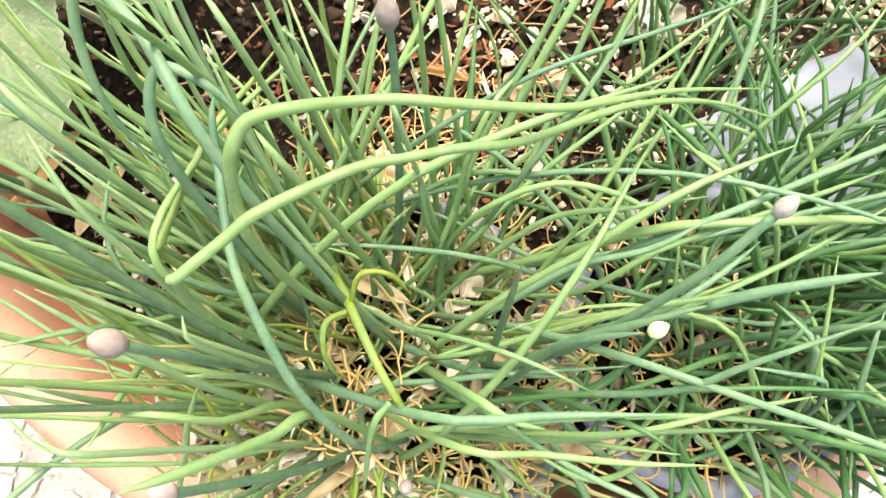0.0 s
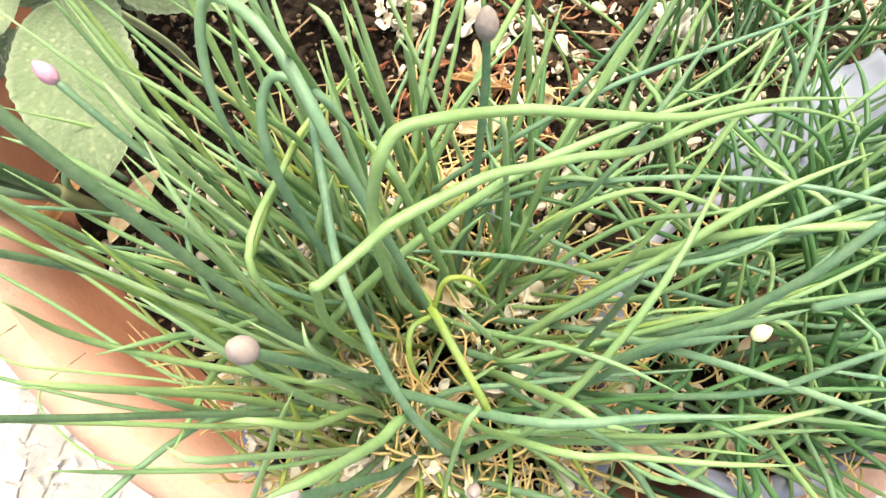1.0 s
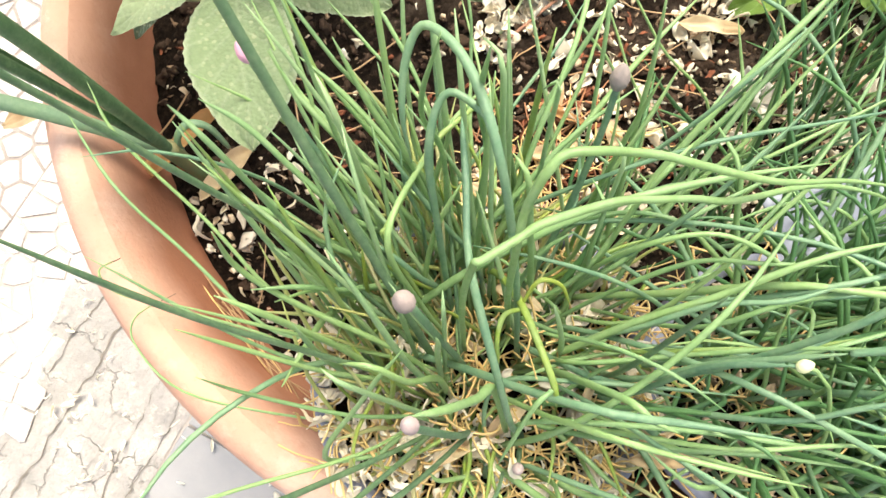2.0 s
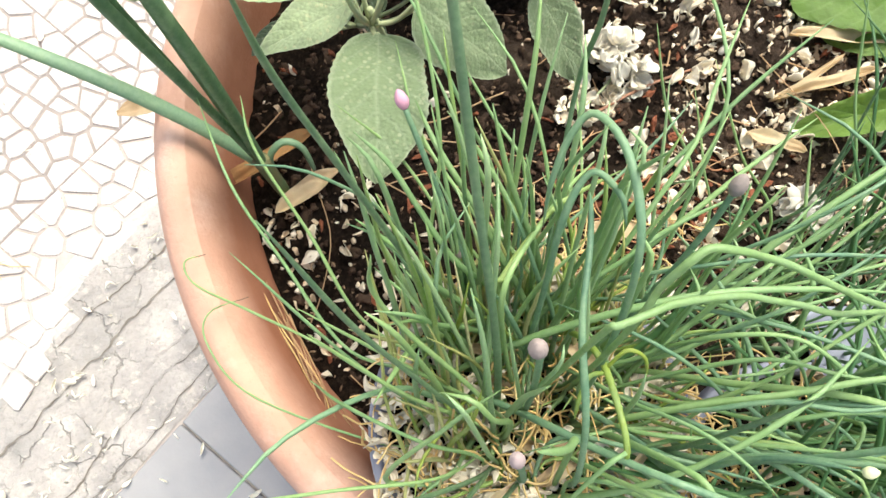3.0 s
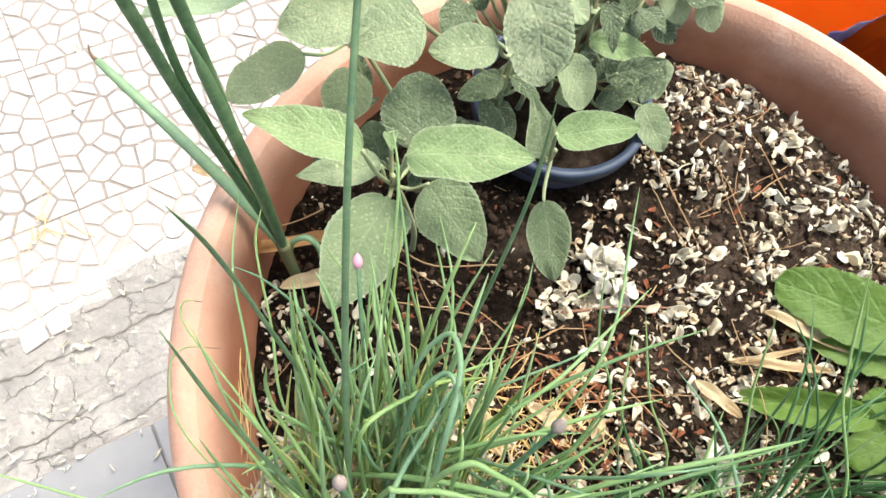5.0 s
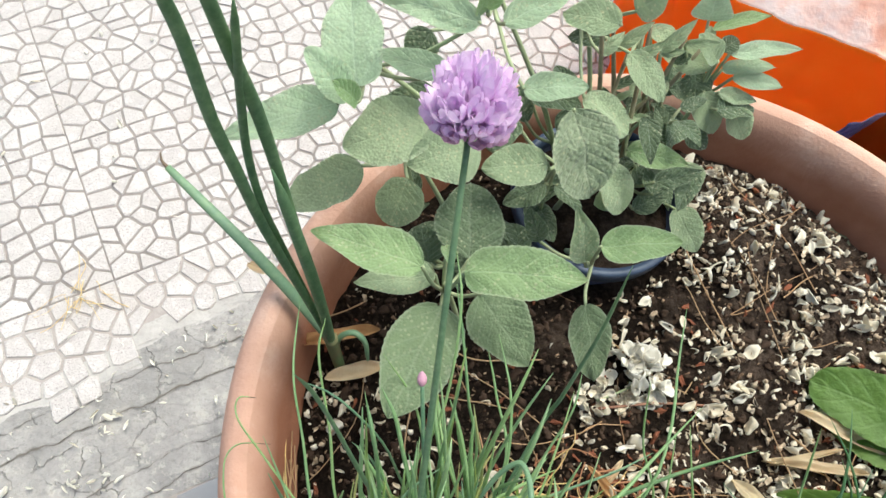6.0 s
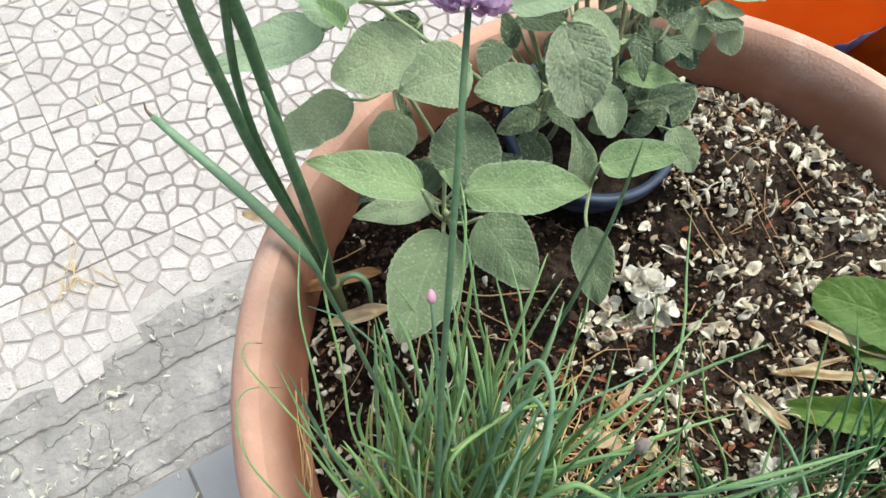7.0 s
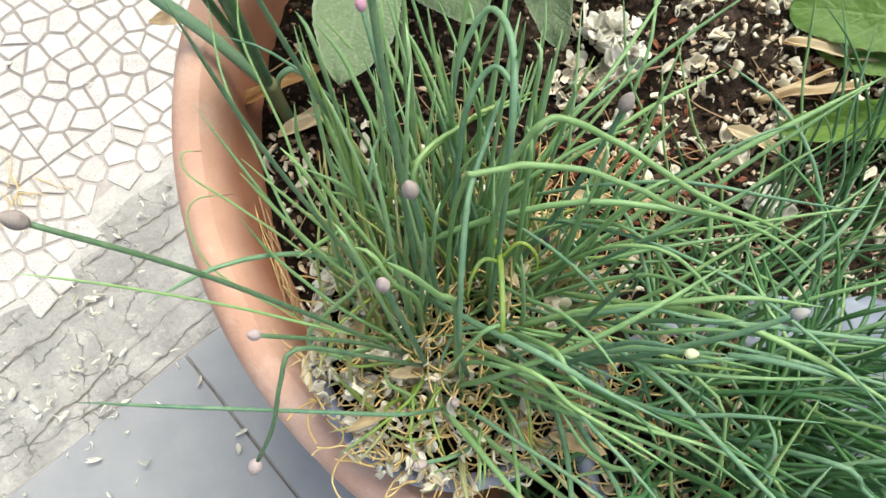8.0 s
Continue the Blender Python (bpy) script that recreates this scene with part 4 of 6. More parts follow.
loose_chives = plant("chive_plant", (0.090, -0.060, 0.470), "loose tangle of deep green chives rooted in the planter soil", "chives", "chive clumps")


def chive_leaf(owner, ctrl, r, tone=CHIVE, n=None, dry_tip=False):
    pts = curve_points(ctrl, n or 6 + 4 * len(ctrl))
    shape = lambda s: r * (0.78 + 0.32 * s if s < 0.35 else 0.90 + 0.12 * math.sin(s * 7)) * (1 if s < 0.72 else max(0.12, 1 - ((s - 0.72) / 0.28) ** 1.6 * 0.88))
    leaf = part("leaf", under(owner, tube(pts, shape, 7)), tone, owner)
    if dry_tip:
        end = pts[int(len(pts) * 0.72):]
        part("dry_tip", under(owner, tube(end, lambda s: r * (0.75 - 0.45 * s), 7)), DRY_TIP, leaf, "withered dark brown tip")
    return leaf


chive_leaf(chives, [(-0.0260, 0.0400, 0.5900), (-0.0305, 0.0490, 0.6600), (-0.0290, 0.0560, 0.6960), (-0.0262, 0.0600, 0.7050), (-0.0230, 0.0622, 0.7120), (-0.0205, 0.0633, 0.7150), (-0.0165, 0.0640, 0.7165), (-0.0100, 0.0610, 0.7160), (-0.0035, 0.0585, 0.7115), (0.0020, 0.0550, 0.7100), (0.0090, 0.0490, 0.7080), (0.0230, 0.0390, 0.7020), (0.0400, 0.0310, 0.6960), (0.0560, 0.0210, 0.6900)], 0.00115, CHIVE_MID)
chive_leaf(chives, [(-0.0440, 0.0420, 0.6000), (-0.0440, 0.0520, 0.6800), (-0.0405, 0.0562, 0.7050), (-0.0390, 0.0560, 0.7080), (-0.0310, 0.0560, 0.7080), (-0.0250, 0.0560, 0.7080), (-0.0150, 0.0540, 0.7065), (-0.0080, 0.0520, 0.7055), (-0.0020, 0.0490, 0.7040), (0.0060, 0.0450, 0.7020), (0.0160, 0.0400, 0.6970), (0.0360, 0.0340, 0.6900), (0.0510, 0.0250, 0.6840), (0.0630, 0.0140, 0.6760)], 0.00105, CHIVE_MID)
chive_leaf(chives, [(-0.0420, 0.0100, 0.6000), (-0.0460, 0.0180, 0.6400), (-0.0440, 0.0350, 0.6680), (-0.0390, 0.0540, 0.6760), (-0.0350, 0.0640, 0.6780), (-0.0280, 0.0760, 0.6780), (-0.0220, 0.0870, 0.6760), (-0.0185, 0.0930, 0.6720)], 0.0012, CHIVE_BLUE)
chive_leaf(chives, [(-0.0450, 0.0450, 0.5850), (-0.0490, 0.0680, 0.6300), (-0.0500, 0.0790, 0.6570), (-0.0485, 0.0802, 0.6598), (-0.0420, 0.0850, 0.6580), (-0.0340, 0.0900, 0.6570), (-0.0230, 0.0960, 0.6550), (-0.0110, 0.0980, 0.6560), (-0.0020, 0.0985, 0.6600)], 0.0011, CHIVE_LIME)
chive_leaf(chives, [(-0.0420, 0.0500, 0.5850), (-0.0370, 0.0720, 0.6500), (-0.0320, 0.0868, 0.6815), (-0.0232, 0.0940, 0.6905), (-0.0182, 0.0860, 0.6895), (-0.0172, 0.0790, 0.6825)], 0.0012, CHIVE_BLUE)
chive_leaf(chives, [(-0.0280, 0.0300, 0.5850), (-0.0265, 0.0500, 0.6550), (-0.0243, 0.0700, 0.7000), (-0.0204, 0.0906, 0.7075), (-0.0228, 0.1035, 0.7060), (-0.0285, 0.1020, 0.7000), (-0.0340, 0.0950, 0.6900), (-0.0360, 0.0880, 0.6760)], 0.0012, CHIVE_BLUE)
chive_leaf(chives, [(-0.0380, 0.0450, 0.5850), (-0.0350, 0.0700, 0.6150), (-0.0410, 0.0910, 0.6350), (-0.0450, 0.1070, 0.6450), (-0.0500, 0.1280, 0.6500), (-0.0510, 0.1450, 0.6500)], 0.0013, CHIVE_MID)
chive_leaf(chives, [(-0.0400, 0.0450, 0.5850), (-0.0420, 0.0790, 0.6100), (-0.0550, 0.0950, 0.6300), (-0.0620, 0.1120, 0.6450), (-0.0670, 0.1260, 0.6550), (-0.0740, 0.1370, 0.6600)], 0.0012, CHIVE)
chive_leaf(chives, [(-0.0320, 0.0500, 0.5850), (-0.0290, 0.0820, 0.6300), (-0.0330, 0.0980, 0.6500), (-0.0360, 0.1100, 0.6650), (-0.0370, 0.1240, 0.6800)], 0.0012, CHIVE_MID)
chive_leaf(chives, [(-0.0500, 0.0400, 0.5850), (-0.0530, 0.0760, 0.6100), (-0.0640, 0.0910, 0.6250), (-0.0730, 0.1040, 0.6400), (-0.0820, 0.1140, 0.6500)], 0.0012, CHIVE)
chive_leaf(chives, [(-0.0350, 0.0500, 0.5850), (-0.0270, 0.0750, 0.6200), (-0.0320, 0.0920, 0.6400), (-0.0360, 0.1090, 0.6500), (-0.0400, 0.1230, 0.6550), (-0.0450, 0.1340, 0.6600)], 0.0011, CHIVE_MID)
chive_leaf(chives, [(-0.0500, 0.0300, 0.5850), (-0.0580, 0.0630, 0.6000), (-0.0690, 0.0820, 0.6200), (-0.0810, 0.1020, 0.6300)], 0.0010, CHIVE)
chive_leaf(chives, [(-0.0120, 0.0100, 0.5850), (-0.0100, 0.0130, 0.6300), (-0.0050, 0.0190, 0.6700), (0.0010, 0.0250, 0.7010)], 0.0010, CHIVE_DARK)
chive_leaf(chives, [(-0.0460, 0.0120, 0.6000), (-0.0460, 0.0300, 0.6550), (-0.0520, 0.0320, 0.6750), (-0.0590, 0.0350, 0.6950), (-0.0650, 0.0380, 0.7050)], 0.0013, CHIVE)
chive_leaf(chives, [(-0.0330, 0.0220, 0.6550), (-0.0400, 0.0200, 0.6520), (-0.0550, 0.0090, 0.6300)], 0.0009, CHIVE)
chive_leaf(chives, [(-0.0120, 0.0180, 0.5850), (-0.0070, 0.0090, 0.6300), (0.0060, 0.0060, 0.6550), (0.0150, 0.0020, 0.6720), (0.0240, -0.0020, 0.6850)], 0.0011, CHIVE_BLUE)
chive_leaf(chives, [(0.0240, -0.0020, 0.6850), (0.0320, -0.0060, 0.6920), (0.0430, -0.0130, 0.7000)], 0.0011, CHIVE_BLUE)
chive_leaf(chives, [(-0.0120, 0.0080, 0.5850), (-0.0080, 0.0010, 0.6200), (0.0040, -0.0090, 0.6400), (0.0160, -0.0170, 0.6550), (0.0290, -0.0200, 0.6680), (0.0480, -0.0260, 0.6800)], 0.0010, CHIVE_BLUE)
chive_leaf(chives, [(-0.0200, 0.0000, 0.5850), (-0.0300, 0.0060, 0.6100), (-0.0180, -0.0030, 0.6300), (0.0010, -0.0170, 0.6500), (0.0220, -0.0280, 0.6550), (0.0400, -0.0400, 0.6500)], 0.0009, CHIVE)
chive_leaf(chives, [(-0.0150, 0.0300, 0.5850), (-0.0010, 0.0150, 0.6200), (0.0160, 0.0050, 0.6400), (0.0310, -0.0040, 0.6500), (0.0440, -0.0090, 0.6550)], 0.0009, CHIVE_LIME)
chive_leaf(chives, [(-0.0150, 0.0450, 0.5850), (0.0040, 0.0230, 0.6100), (0.0230, 0.0230, 0.6400), (0.0450, 0.0300, 0.6600), (0.0650, 0.0360, 0.6750)], 0.0009, CHIVE)
chive_leaf(chives, [(0.0000, 0.0350, 0.5850), (0.0160, 0.0130, 0.6300), (0.0370, 0.0070, 0.6500), (0.0610, -0.0030, 0.6600), (0.0760, -0.0090, 0.6700)], 0.0009, CHIVE)
chive_leaf(chives, [(-0.0300, 0.0500, 0.5850), (-0.0050, 0.0430, 0.6200), (0.0220, 0.0540, 0.6500), (0.0420, 0.0590, 0.6700), (0.0490, 0.0620, 0.6800)], 0.0009, CHIVE)
chive_leaf(chives, [(0.0600, 0.0000, 0.5000), (0.0720, -0.0600, 0.5800), (0.0660, -0.0360, 0.6000), (0.0520, -0.0080, 0.6200), (0.0380, 0.0090, 0.6250)], 0.0008, CHIVE_BLUE)
chive_leaf(chives, [(-0.0350, 0.0600, 0.5850), (-0.0070, 0.0570, 0.6100), (0.0080, 0.0570, 0.6300), (0.0230, 0.0450, 0.6450), (0.0350, 0.0240, 0.6400), (0.0430, 0.0050, 0.6200)], 0.0009, CHIVE)
chive_leaf(chives, [(-0.0450, 0.0450, 0.5850), (-0.0500, 0.0620, 0.6300), (-0.0500, 0.0770, 0.6650), (-0.0290, 0.0930, 0.6550), (-0.0110, 0.1040, 0.6380), (0.0090, 0.1140, 0.6200)], 0.0010, CHIVE)
chive_leaf(chives, [(-0.0550, 0.0150, 0.5850), (-0.1010, 0.0340, 0.6000), (-0.0770, 0.0460, 0.6400), (-0.0610, 0.0510, 0.6600)], 0.0010, CHIVE)
chive_leaf(chives, [(-0.0100, 0.0250, 0.5850), (-0.0130, 0.0070, 0.6200), (-0.0000, 0.0080, 0.6600), (0.0060, 0.0060, 0.6750), (0.0120, 0.0020, 0.6840)], 0.0010, CHIVE_BLUE)
chive_leaf(chives, [(-0.0200, 0.0300, 0.5850), (-0.0190, 0.0220, 0.6200), (0.0040, 0.0100, 0.6400), (0.0220, 0.0010, 0.6600), (0.0390, -0.0100, 0.6800)], 0.0009, CHIVE)
chive_leaf(chives, [(-0.0300, 0.0100, 0.5850), (-0.0370, 0.0090, 0.6000), (-0.0120, -0.0110, 0.6300), (0.0090, -0.0250, 0.6400), (0.0280, -0.0400, 0.6450)], 0.0010, CHIVE)
chive_leaf(chives, [(-0.0200, 0.0300, 0.5850), (-0.0010, 0.0220, 0.6300), (0.0170, 0.0180, 0.6500), (0.0310, 0.0100, 0.6600), (0.0420, 0.0070, 0.6650)], 0.0010, CHIVE_BLUE)
chive_leaf(chives, [(-0.0200, 0.0350, 0.5850), (0.0020, 0.0340, 0.6200), (0.0220, 0.0300, 0.6450), (0.0350, 0.0200, 0.6550), (0.0490, 0.0100, 0.6600)], 0.0009, CHIVE)
chive_leaf(chives, [(-0.0200, 0.0400, 0.5850), (-0.0000, 0.0430, 0.6200), (0.0120, 0.0410, 0.6500), (0.0270, 0.0330, 0.6600), (0.0380, 0.0170, 0.6550), (0.0260, 0.0180, 0.6500)], 0.0009, CHIVE)
chive_leaf(chives, [(-0.0100, 0.0400, 0.5850), (0.0110, 0.0410, 0.6200), (0.0270, 0.0420, 0.6500), (0.0440, 0.0450, 0.6600), (0.0630, 0.0500, 0.6700)], 0.0009, CHIVE_BLUE)
chive_leaf(chives, [(-0.0100, 0.0450, 0.5850), (0.0110, 0.0490, 0.6100), (0.0360, 0.0570, 0.6200), (0.0580, 0.0650, 0.6300), (0.0760, 0.0720, 0.6300)], 0.0009, CHIVE)
chive_leaf(chives, [(-0.0150, 0.0500, 0.5850), (0.0030, 0.0500, 0.6100), (0.0140, 0.0620, 0.6400), (0.0280, 0.0700, 0.6600), (0.0380, 0.0760, 0.6700)], 0.0009, CHIVE)
chive_leaf(chives, [(-0.0400, 0.0600, 0.5850), (-0.0170, 0.0810, 0.6500), (-0.0180, 0.0880, 0.6900), (-0.0220, 0.0840, 0.7300)], 0.0010, CHIVE)
chive_leaf(chives, [(-0.0400, 0.0600, 0.5850), (-0.0250, 0.0890, 0.6500), (-0.0280, 0.0970, 0.6800), (-0.0220, 0.0990, 0.7100)], 0.0009, CHIVE)
chive_leaf(chives, [(-0.0450, 0.0600, 0.5850), (-0.0280, 0.0800, 0.6100), (-0.0420, 0.1160, 0.6200), (-0.0480, 0.1470, 0.6200), (-0.0460, 0.1780, 0.6300)], 0.0008, CHIVE)
chive_leaf(chives, [(-0.0500, 0.0600, 0.5850), (-0.0340, 0.0900, 0.6000), (-0.0420, 0.1260, 0.6100), (-0.0510, 0.1550, 0.6150), (-0.0600, 0.1710, 0.6200)], 0.0008, CHIVE)
chive_leaf(chives, [(-0.0600, 0.0600, 0.5850), (-0.0400, 0.0840, 0.6000), (-0.0500, 0.1150, 0.6100), (-0.0590, 0.1410, 0.6200), (-0.0750, 0.1570, 0.6400)], 0.0008, CHIVE)
chive_leaf(chives, [(-0.0600, 0.0300, 0.5850), (-0.0600, 0.0470, 0.6100), (-0.0790, 0.0760, 0.6500), (-0.0850, 0.0880, 0.6700), (-0.0830, 0.0930, 0.6900)], 0.0010, CHIVE)
chive_leaf(chives, [(-0.0600, 0.0200, 0.5850), (-0.0610, 0.0370, 0.6000), (-0.0840, 0.0580, 0.6300), (-0.0970, 0.0730, 0.6500), (-0.1050, 0.0830, 0.6700)], 0.0009, CHIVE)
chive_leaf(chives, [(-0.0600, 0.0300, 0.5850), (-0.0550, 0.0400, 0.6000), (-0.0760, 0.0620, 0.6200), (-0.0910, 0.0770, 0.6400), (-0.1060, 0.0920, 0.6600)], 0.0008, CHIVE)
chive_leaf(chives, [(-0.0600, 0.0150, 0.5850), (-0.0680, 0.0300, 0.6000), (-0.0850, 0.0430, 0.6200), (-0.1030, 0.0620, 0.6400), (-0.1090, 0.0720, 0.6600)], 0.0008, CHIVE)
chive_leaf(chives, [(-0.0600, 0.0400, 0.5850), (-0.0470, 0.0650, 0.6000), (-0.0660, 0.0980, 0.6200), (-0.0750, 0.1170, 0.6300), (-0.0810, 0.1370, 0.6500)], 0.0009, CHIVE)
chive_leaf(chives, [(-0.0520, 0.0400, 0.5850), (-0.0670, 0.0840, 0.6400), (-0.0820, 0.1040, 0.7100), (-0.0900, 0.1120, 0.7500), (-0.0920, 0.1100, 0.7830)], 0.0009, CHIVE_DARK)
chive_leaf(chives, [(-0.0600, 0.0350, 0.5850), (-0.0770, 0.0570, 0.6400), (-0.0920, 0.0760, 0.7000), (-0.1000, 0.0910, 0.7490)], 0.0009, CHIVE_DARK)
chive_leaf(chives, [(-0.0700, 0.0400, 0.5850), (-0.0960, 0.0730, 0.6300), (-0.1190, 0.1140, 0.6600)], 0.0007, CHIVE)
chive_leaf(chives, [(-0.0550, 0.0200, 0.5850), (-0.0130, 0.1150, 0.6600), (-0.0070, 0.1300, 0.7000), (-0.0030, 0.1430, 0.7350), (-0.0050, 0.1500, 0.7730)], 0.0009, CHIVE_DARK)
chive_leaf(chives, [(-0.0800, 0.0500, 0.5850), (-0.1060, 0.0870, 0.5600), (-0.1350, 0.1180, 0.5500), (-0.1560, 0.1400, 0.5400), (-0.1580, 0.1520, 0.5400), (-0.1490, 0.1540, 0.5350)], 0.0007, CHIVE, dry_tip=True)
chive_leaf(chives, [(-0.0850, 0.0400, 0.5850), (-0.1030, 0.0480, 0.5700), (-0.1460, 0.0840, 0.5500), (-0.1590, 0.1130, 0.5400), (-0.1540, 0.1260, 0.5400), (-0.1370, 0.1290, 0.5300)], 0.0006, CHIVE, dry_tip=True)
chive_leaf(chives, [(-0.0750, 0.0650, 0.5850), (-0.1000, 0.0850, 0.5800), (-0.1120, 0.1250, 0.5900), (-0.1200, 0.1560, 0.6000), (-0.1220, 0.1960, 0.6000)], 0.0008, CHIVE)
chive_leaf(chives, [(-0.0700, 0.0650, 0.5850), (-0.0910, 0.0940, 0.5850), (-0.0980, 0.1270, 0.6000), (-0.1060, 0.1590, 0.6200), (-0.1040, 0.1750, 0.6300)], 0.0008, CHIVE)
chive_leaf(chives, [(-0.0550, 0.0650, 0.5850), (-0.0590, 0.1030, 0.6100), (-0.0460, 0.1340, 0.6400), (-0.0430, 0.1700, 0.6700), (-0.0470, 0.1930, 0.6800)], 0.0008, CHIVE)
chive_leaf(chives, [(-0.0500, 0.0650, 0.5850), (-0.0280, 0.1140, 0.6100), (-0.0350, 0.1390, 0.6400), (-0.0400, 0.1620, 0.6550), (-0.0450, 0.1840, 0.6650)], 0.0008, CHIVE)
chive_leaf(chives, [(-0.0400, 0.0600, 0.5850), (-0.0120, 0.1150, 0.6000), (-0.0180, 0.1490, 0.6100), (-0.0240, 0.1690, 0.6200)], 0.0008, CHIVE)
chive_leaf(chives, [(-0.0300, 0.0600, 0.5850), (0.0090, 0.1240, 0.6000), (0.0190, 0.1430, 0.6150), (0.0230, 0.1610, 0.6200)], 0.0007, CHIVE)
chive_leaf(chives, [(-0.0200, 0.0600, 0.5850), (0.0020, 0.0940, 0.5900), (0.0130, 0.1230, 0.6000), (0.0240, 0.1560, 0.6000)], 0.0007, CHIVE)
chive_leaf(loose_chives, [(0.0400, 0.0500, 0.4700), (0.0800, 0.1010, 0.5400), (0.0660, 0.1360, 0.5800), (0.0610, 0.1620, 0.6100)], 0.0008, CHIVE)
chive_leaf(loose_chives, [(0.0500, 0.0450, 0.4700), (0.0900, 0.0840, 0.5200), (0.0880, 0.1120, 0.5500), (0.0890, 0.1440, 0.5700)], 0.0008, CHIVE)
chive_leaf(loose_chives, [(0.0600, 0.0400, 0.4700), (0.1140, 0.0700, 0.5300), (0.0950, 0.1080, 0.5700), (0.0840, 0.1430, 0.6000)], 0.0008, CHIVE)
chive_leaf(loose_chives, [(0.0850, 0.0350, 0.4700), (0.1360, 0.0620, 0.5500), (0.1370, 0.1130, 0.6000), (0.1350, 0.1400, 0.6300)], 0.0008, CHIVE)
chive_leaf(loose_chives, [(0.1150, 0.0300, 0.4700), (0.1870, 0.0480, 0.5600), (0.1680, 0.1080, 0.6200), (0.1620, 0.1550, 0.6600)], 0.0009, CHIVE)
chive_leaf(loose_chives, [(0.0900, 0.0300, 0.4700), (0.1620, 0.0560, 0.5400), (0.1650, 0.0930, 0.5800), (0.1710, 0.1260, 0.6100)], 0.0008, CHIVE_BLUE)
chive_leaf(chives, [(-0.0600, 0.0000, 0.5850), (-0.0430, 0.0270, 0.6100), (-0.0190, 0.0150, 0.6300), (0.0140, -0.0090, 0.6400)], 0.0010, CHIVE_BLUE)
chive_leaf(chives, [(-0.0100, 0.0400, 0.5850), (0.0080, 0.0400, 0.6200), (0.0310, 0.0410, 0.6300), (0.0750, 0.0370, 0.6400)], 0.0010, CHIVE)
chive_leaf(chives, [(-0.0450, 0.0000, 0.5850), (-0.0420, 0.0140, 0.6200), (-0.0140, -0.0020, 0.6400), (0.0160, -0.0250, 0.6500), (0.0350, -0.0450, 0.6500)], 0.0010, CHIVE)
chive_leaf(chives, [(-0.0400, 0.0100, 0.5850), (-0.0070, 0.0150, 0.6300), (0.0170, -0.0010, 0.6400), (0.0490, -0.0120, 0.6500), (0.0830, -0.0190, 0.6600)], 0.0009, CHIVE)


def wild_leaf(owner, rng, at, azimuth, length, lean, bend, r, tone, top, stray=1.0):
    """A leaf that rises from its base, leans and arches over under its own weight."""
    p, ctrl = Vector(at), [Vector(at)]
    steps, turn_by = 6, rng.gauss(0, 1.0) * stray
    for i in range(steps):
        s = (i + 0.5) / steps
        a = azimuth + turn_by * s
        th = radians(min(lean + bend * s ** 1.4, 128))
        d = Vector((math.sin(th) * math.cos(a), math.sin(th) * math.sin(a), math.cos(th)))
        p = p + d * (length / steps)
        if p.z > top:
            p.z = top - (p.z - top) * 0.4
        p += Vector((rng.uniform(-1, 1), rng.uniform(-1, 1), rng.uniform(-1, 1))) * 0.0030 * stray
        ctrl.append(p.copy())
    if owner is chives and p.x < -0.098 and p.y < 0.120 and rng.random() < 0.75:
        return
    chive_leaf(owner, ctrl, r, tone, 16)


rng = random.Random(12)
for k in range(74):
    side = rng.random()
    if side < 0.46:
        away = min(rng.gauss(-0.38, 0.65), 0.40)
    elif side < 0.80:
        away = rng.gauss(1.62, 0.34)
    elif side < 0.92:
        away = rng.gauss(0.9, 0.4)
    else:
        away = rng.uniform(2.6, 5.4)
    a = away + rng.gauss(0, 1.1)
    q = rng.uniform(0.010, 0.050)
    base = (CHIVE_POT.x - 0.004 + q * math.cos(a), CHIVE_POT.y + 0.012 + q * math.sin(a), 0.570)
    east, west = math.cos(away) > 0.4, math.cos(away) < -0.55
    chance = rng.random()
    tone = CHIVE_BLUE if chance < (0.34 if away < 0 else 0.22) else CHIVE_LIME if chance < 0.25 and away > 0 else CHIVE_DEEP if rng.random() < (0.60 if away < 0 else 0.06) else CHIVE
    length = rng.uniform(0.10, 0.22) if east else rng.uniform(0.07, 0.15) if not west else rng.uniform(0.05, 0.11)
    thick = rng.uniform(0.0008, 0.0012) if rng.random() < 0.6 else rng.uniform(0.0012, 0.0015)
    if math.sin(away) > 0.75:
        wild_leaf(chives, rng, base, away, rng.uniform(0.07, 0.135), rng.uniform(6, 38), rng.uniform(0, 55), rng.uniform(0.0007, 0.0012), tone, 0.665)
        continue
    wild_leaf(chives, rng, base, away, length, rng.uniform(12, 55), rng.uniform(5, 80), thick, tone, 0.665, 0.55)
for k in range(62):
    base = (rng.uniform(-0.084, 0.006), rng.uniform(0.018, 0.080), 0.570)
    if (Vector(base).xy - CHIVE_POT.xy).length > 0.056:
        continue
    tone = CHIVE_LIME if rng.random() < 0.12 else CHIVE_PALE if rng.random() < 0.75 else CHIVE
    wild_leaf(chives, rng, base, rng.gauss(1.62 - 5.0 * (base[0] + 0.04), 0.22), rng.uniform(0.085, 0.155), rng.uniform(8, 30), rng.uniform(-10, 24), rng.uniform(0.0008, 0.0013), tone, 0.695, 0.22)
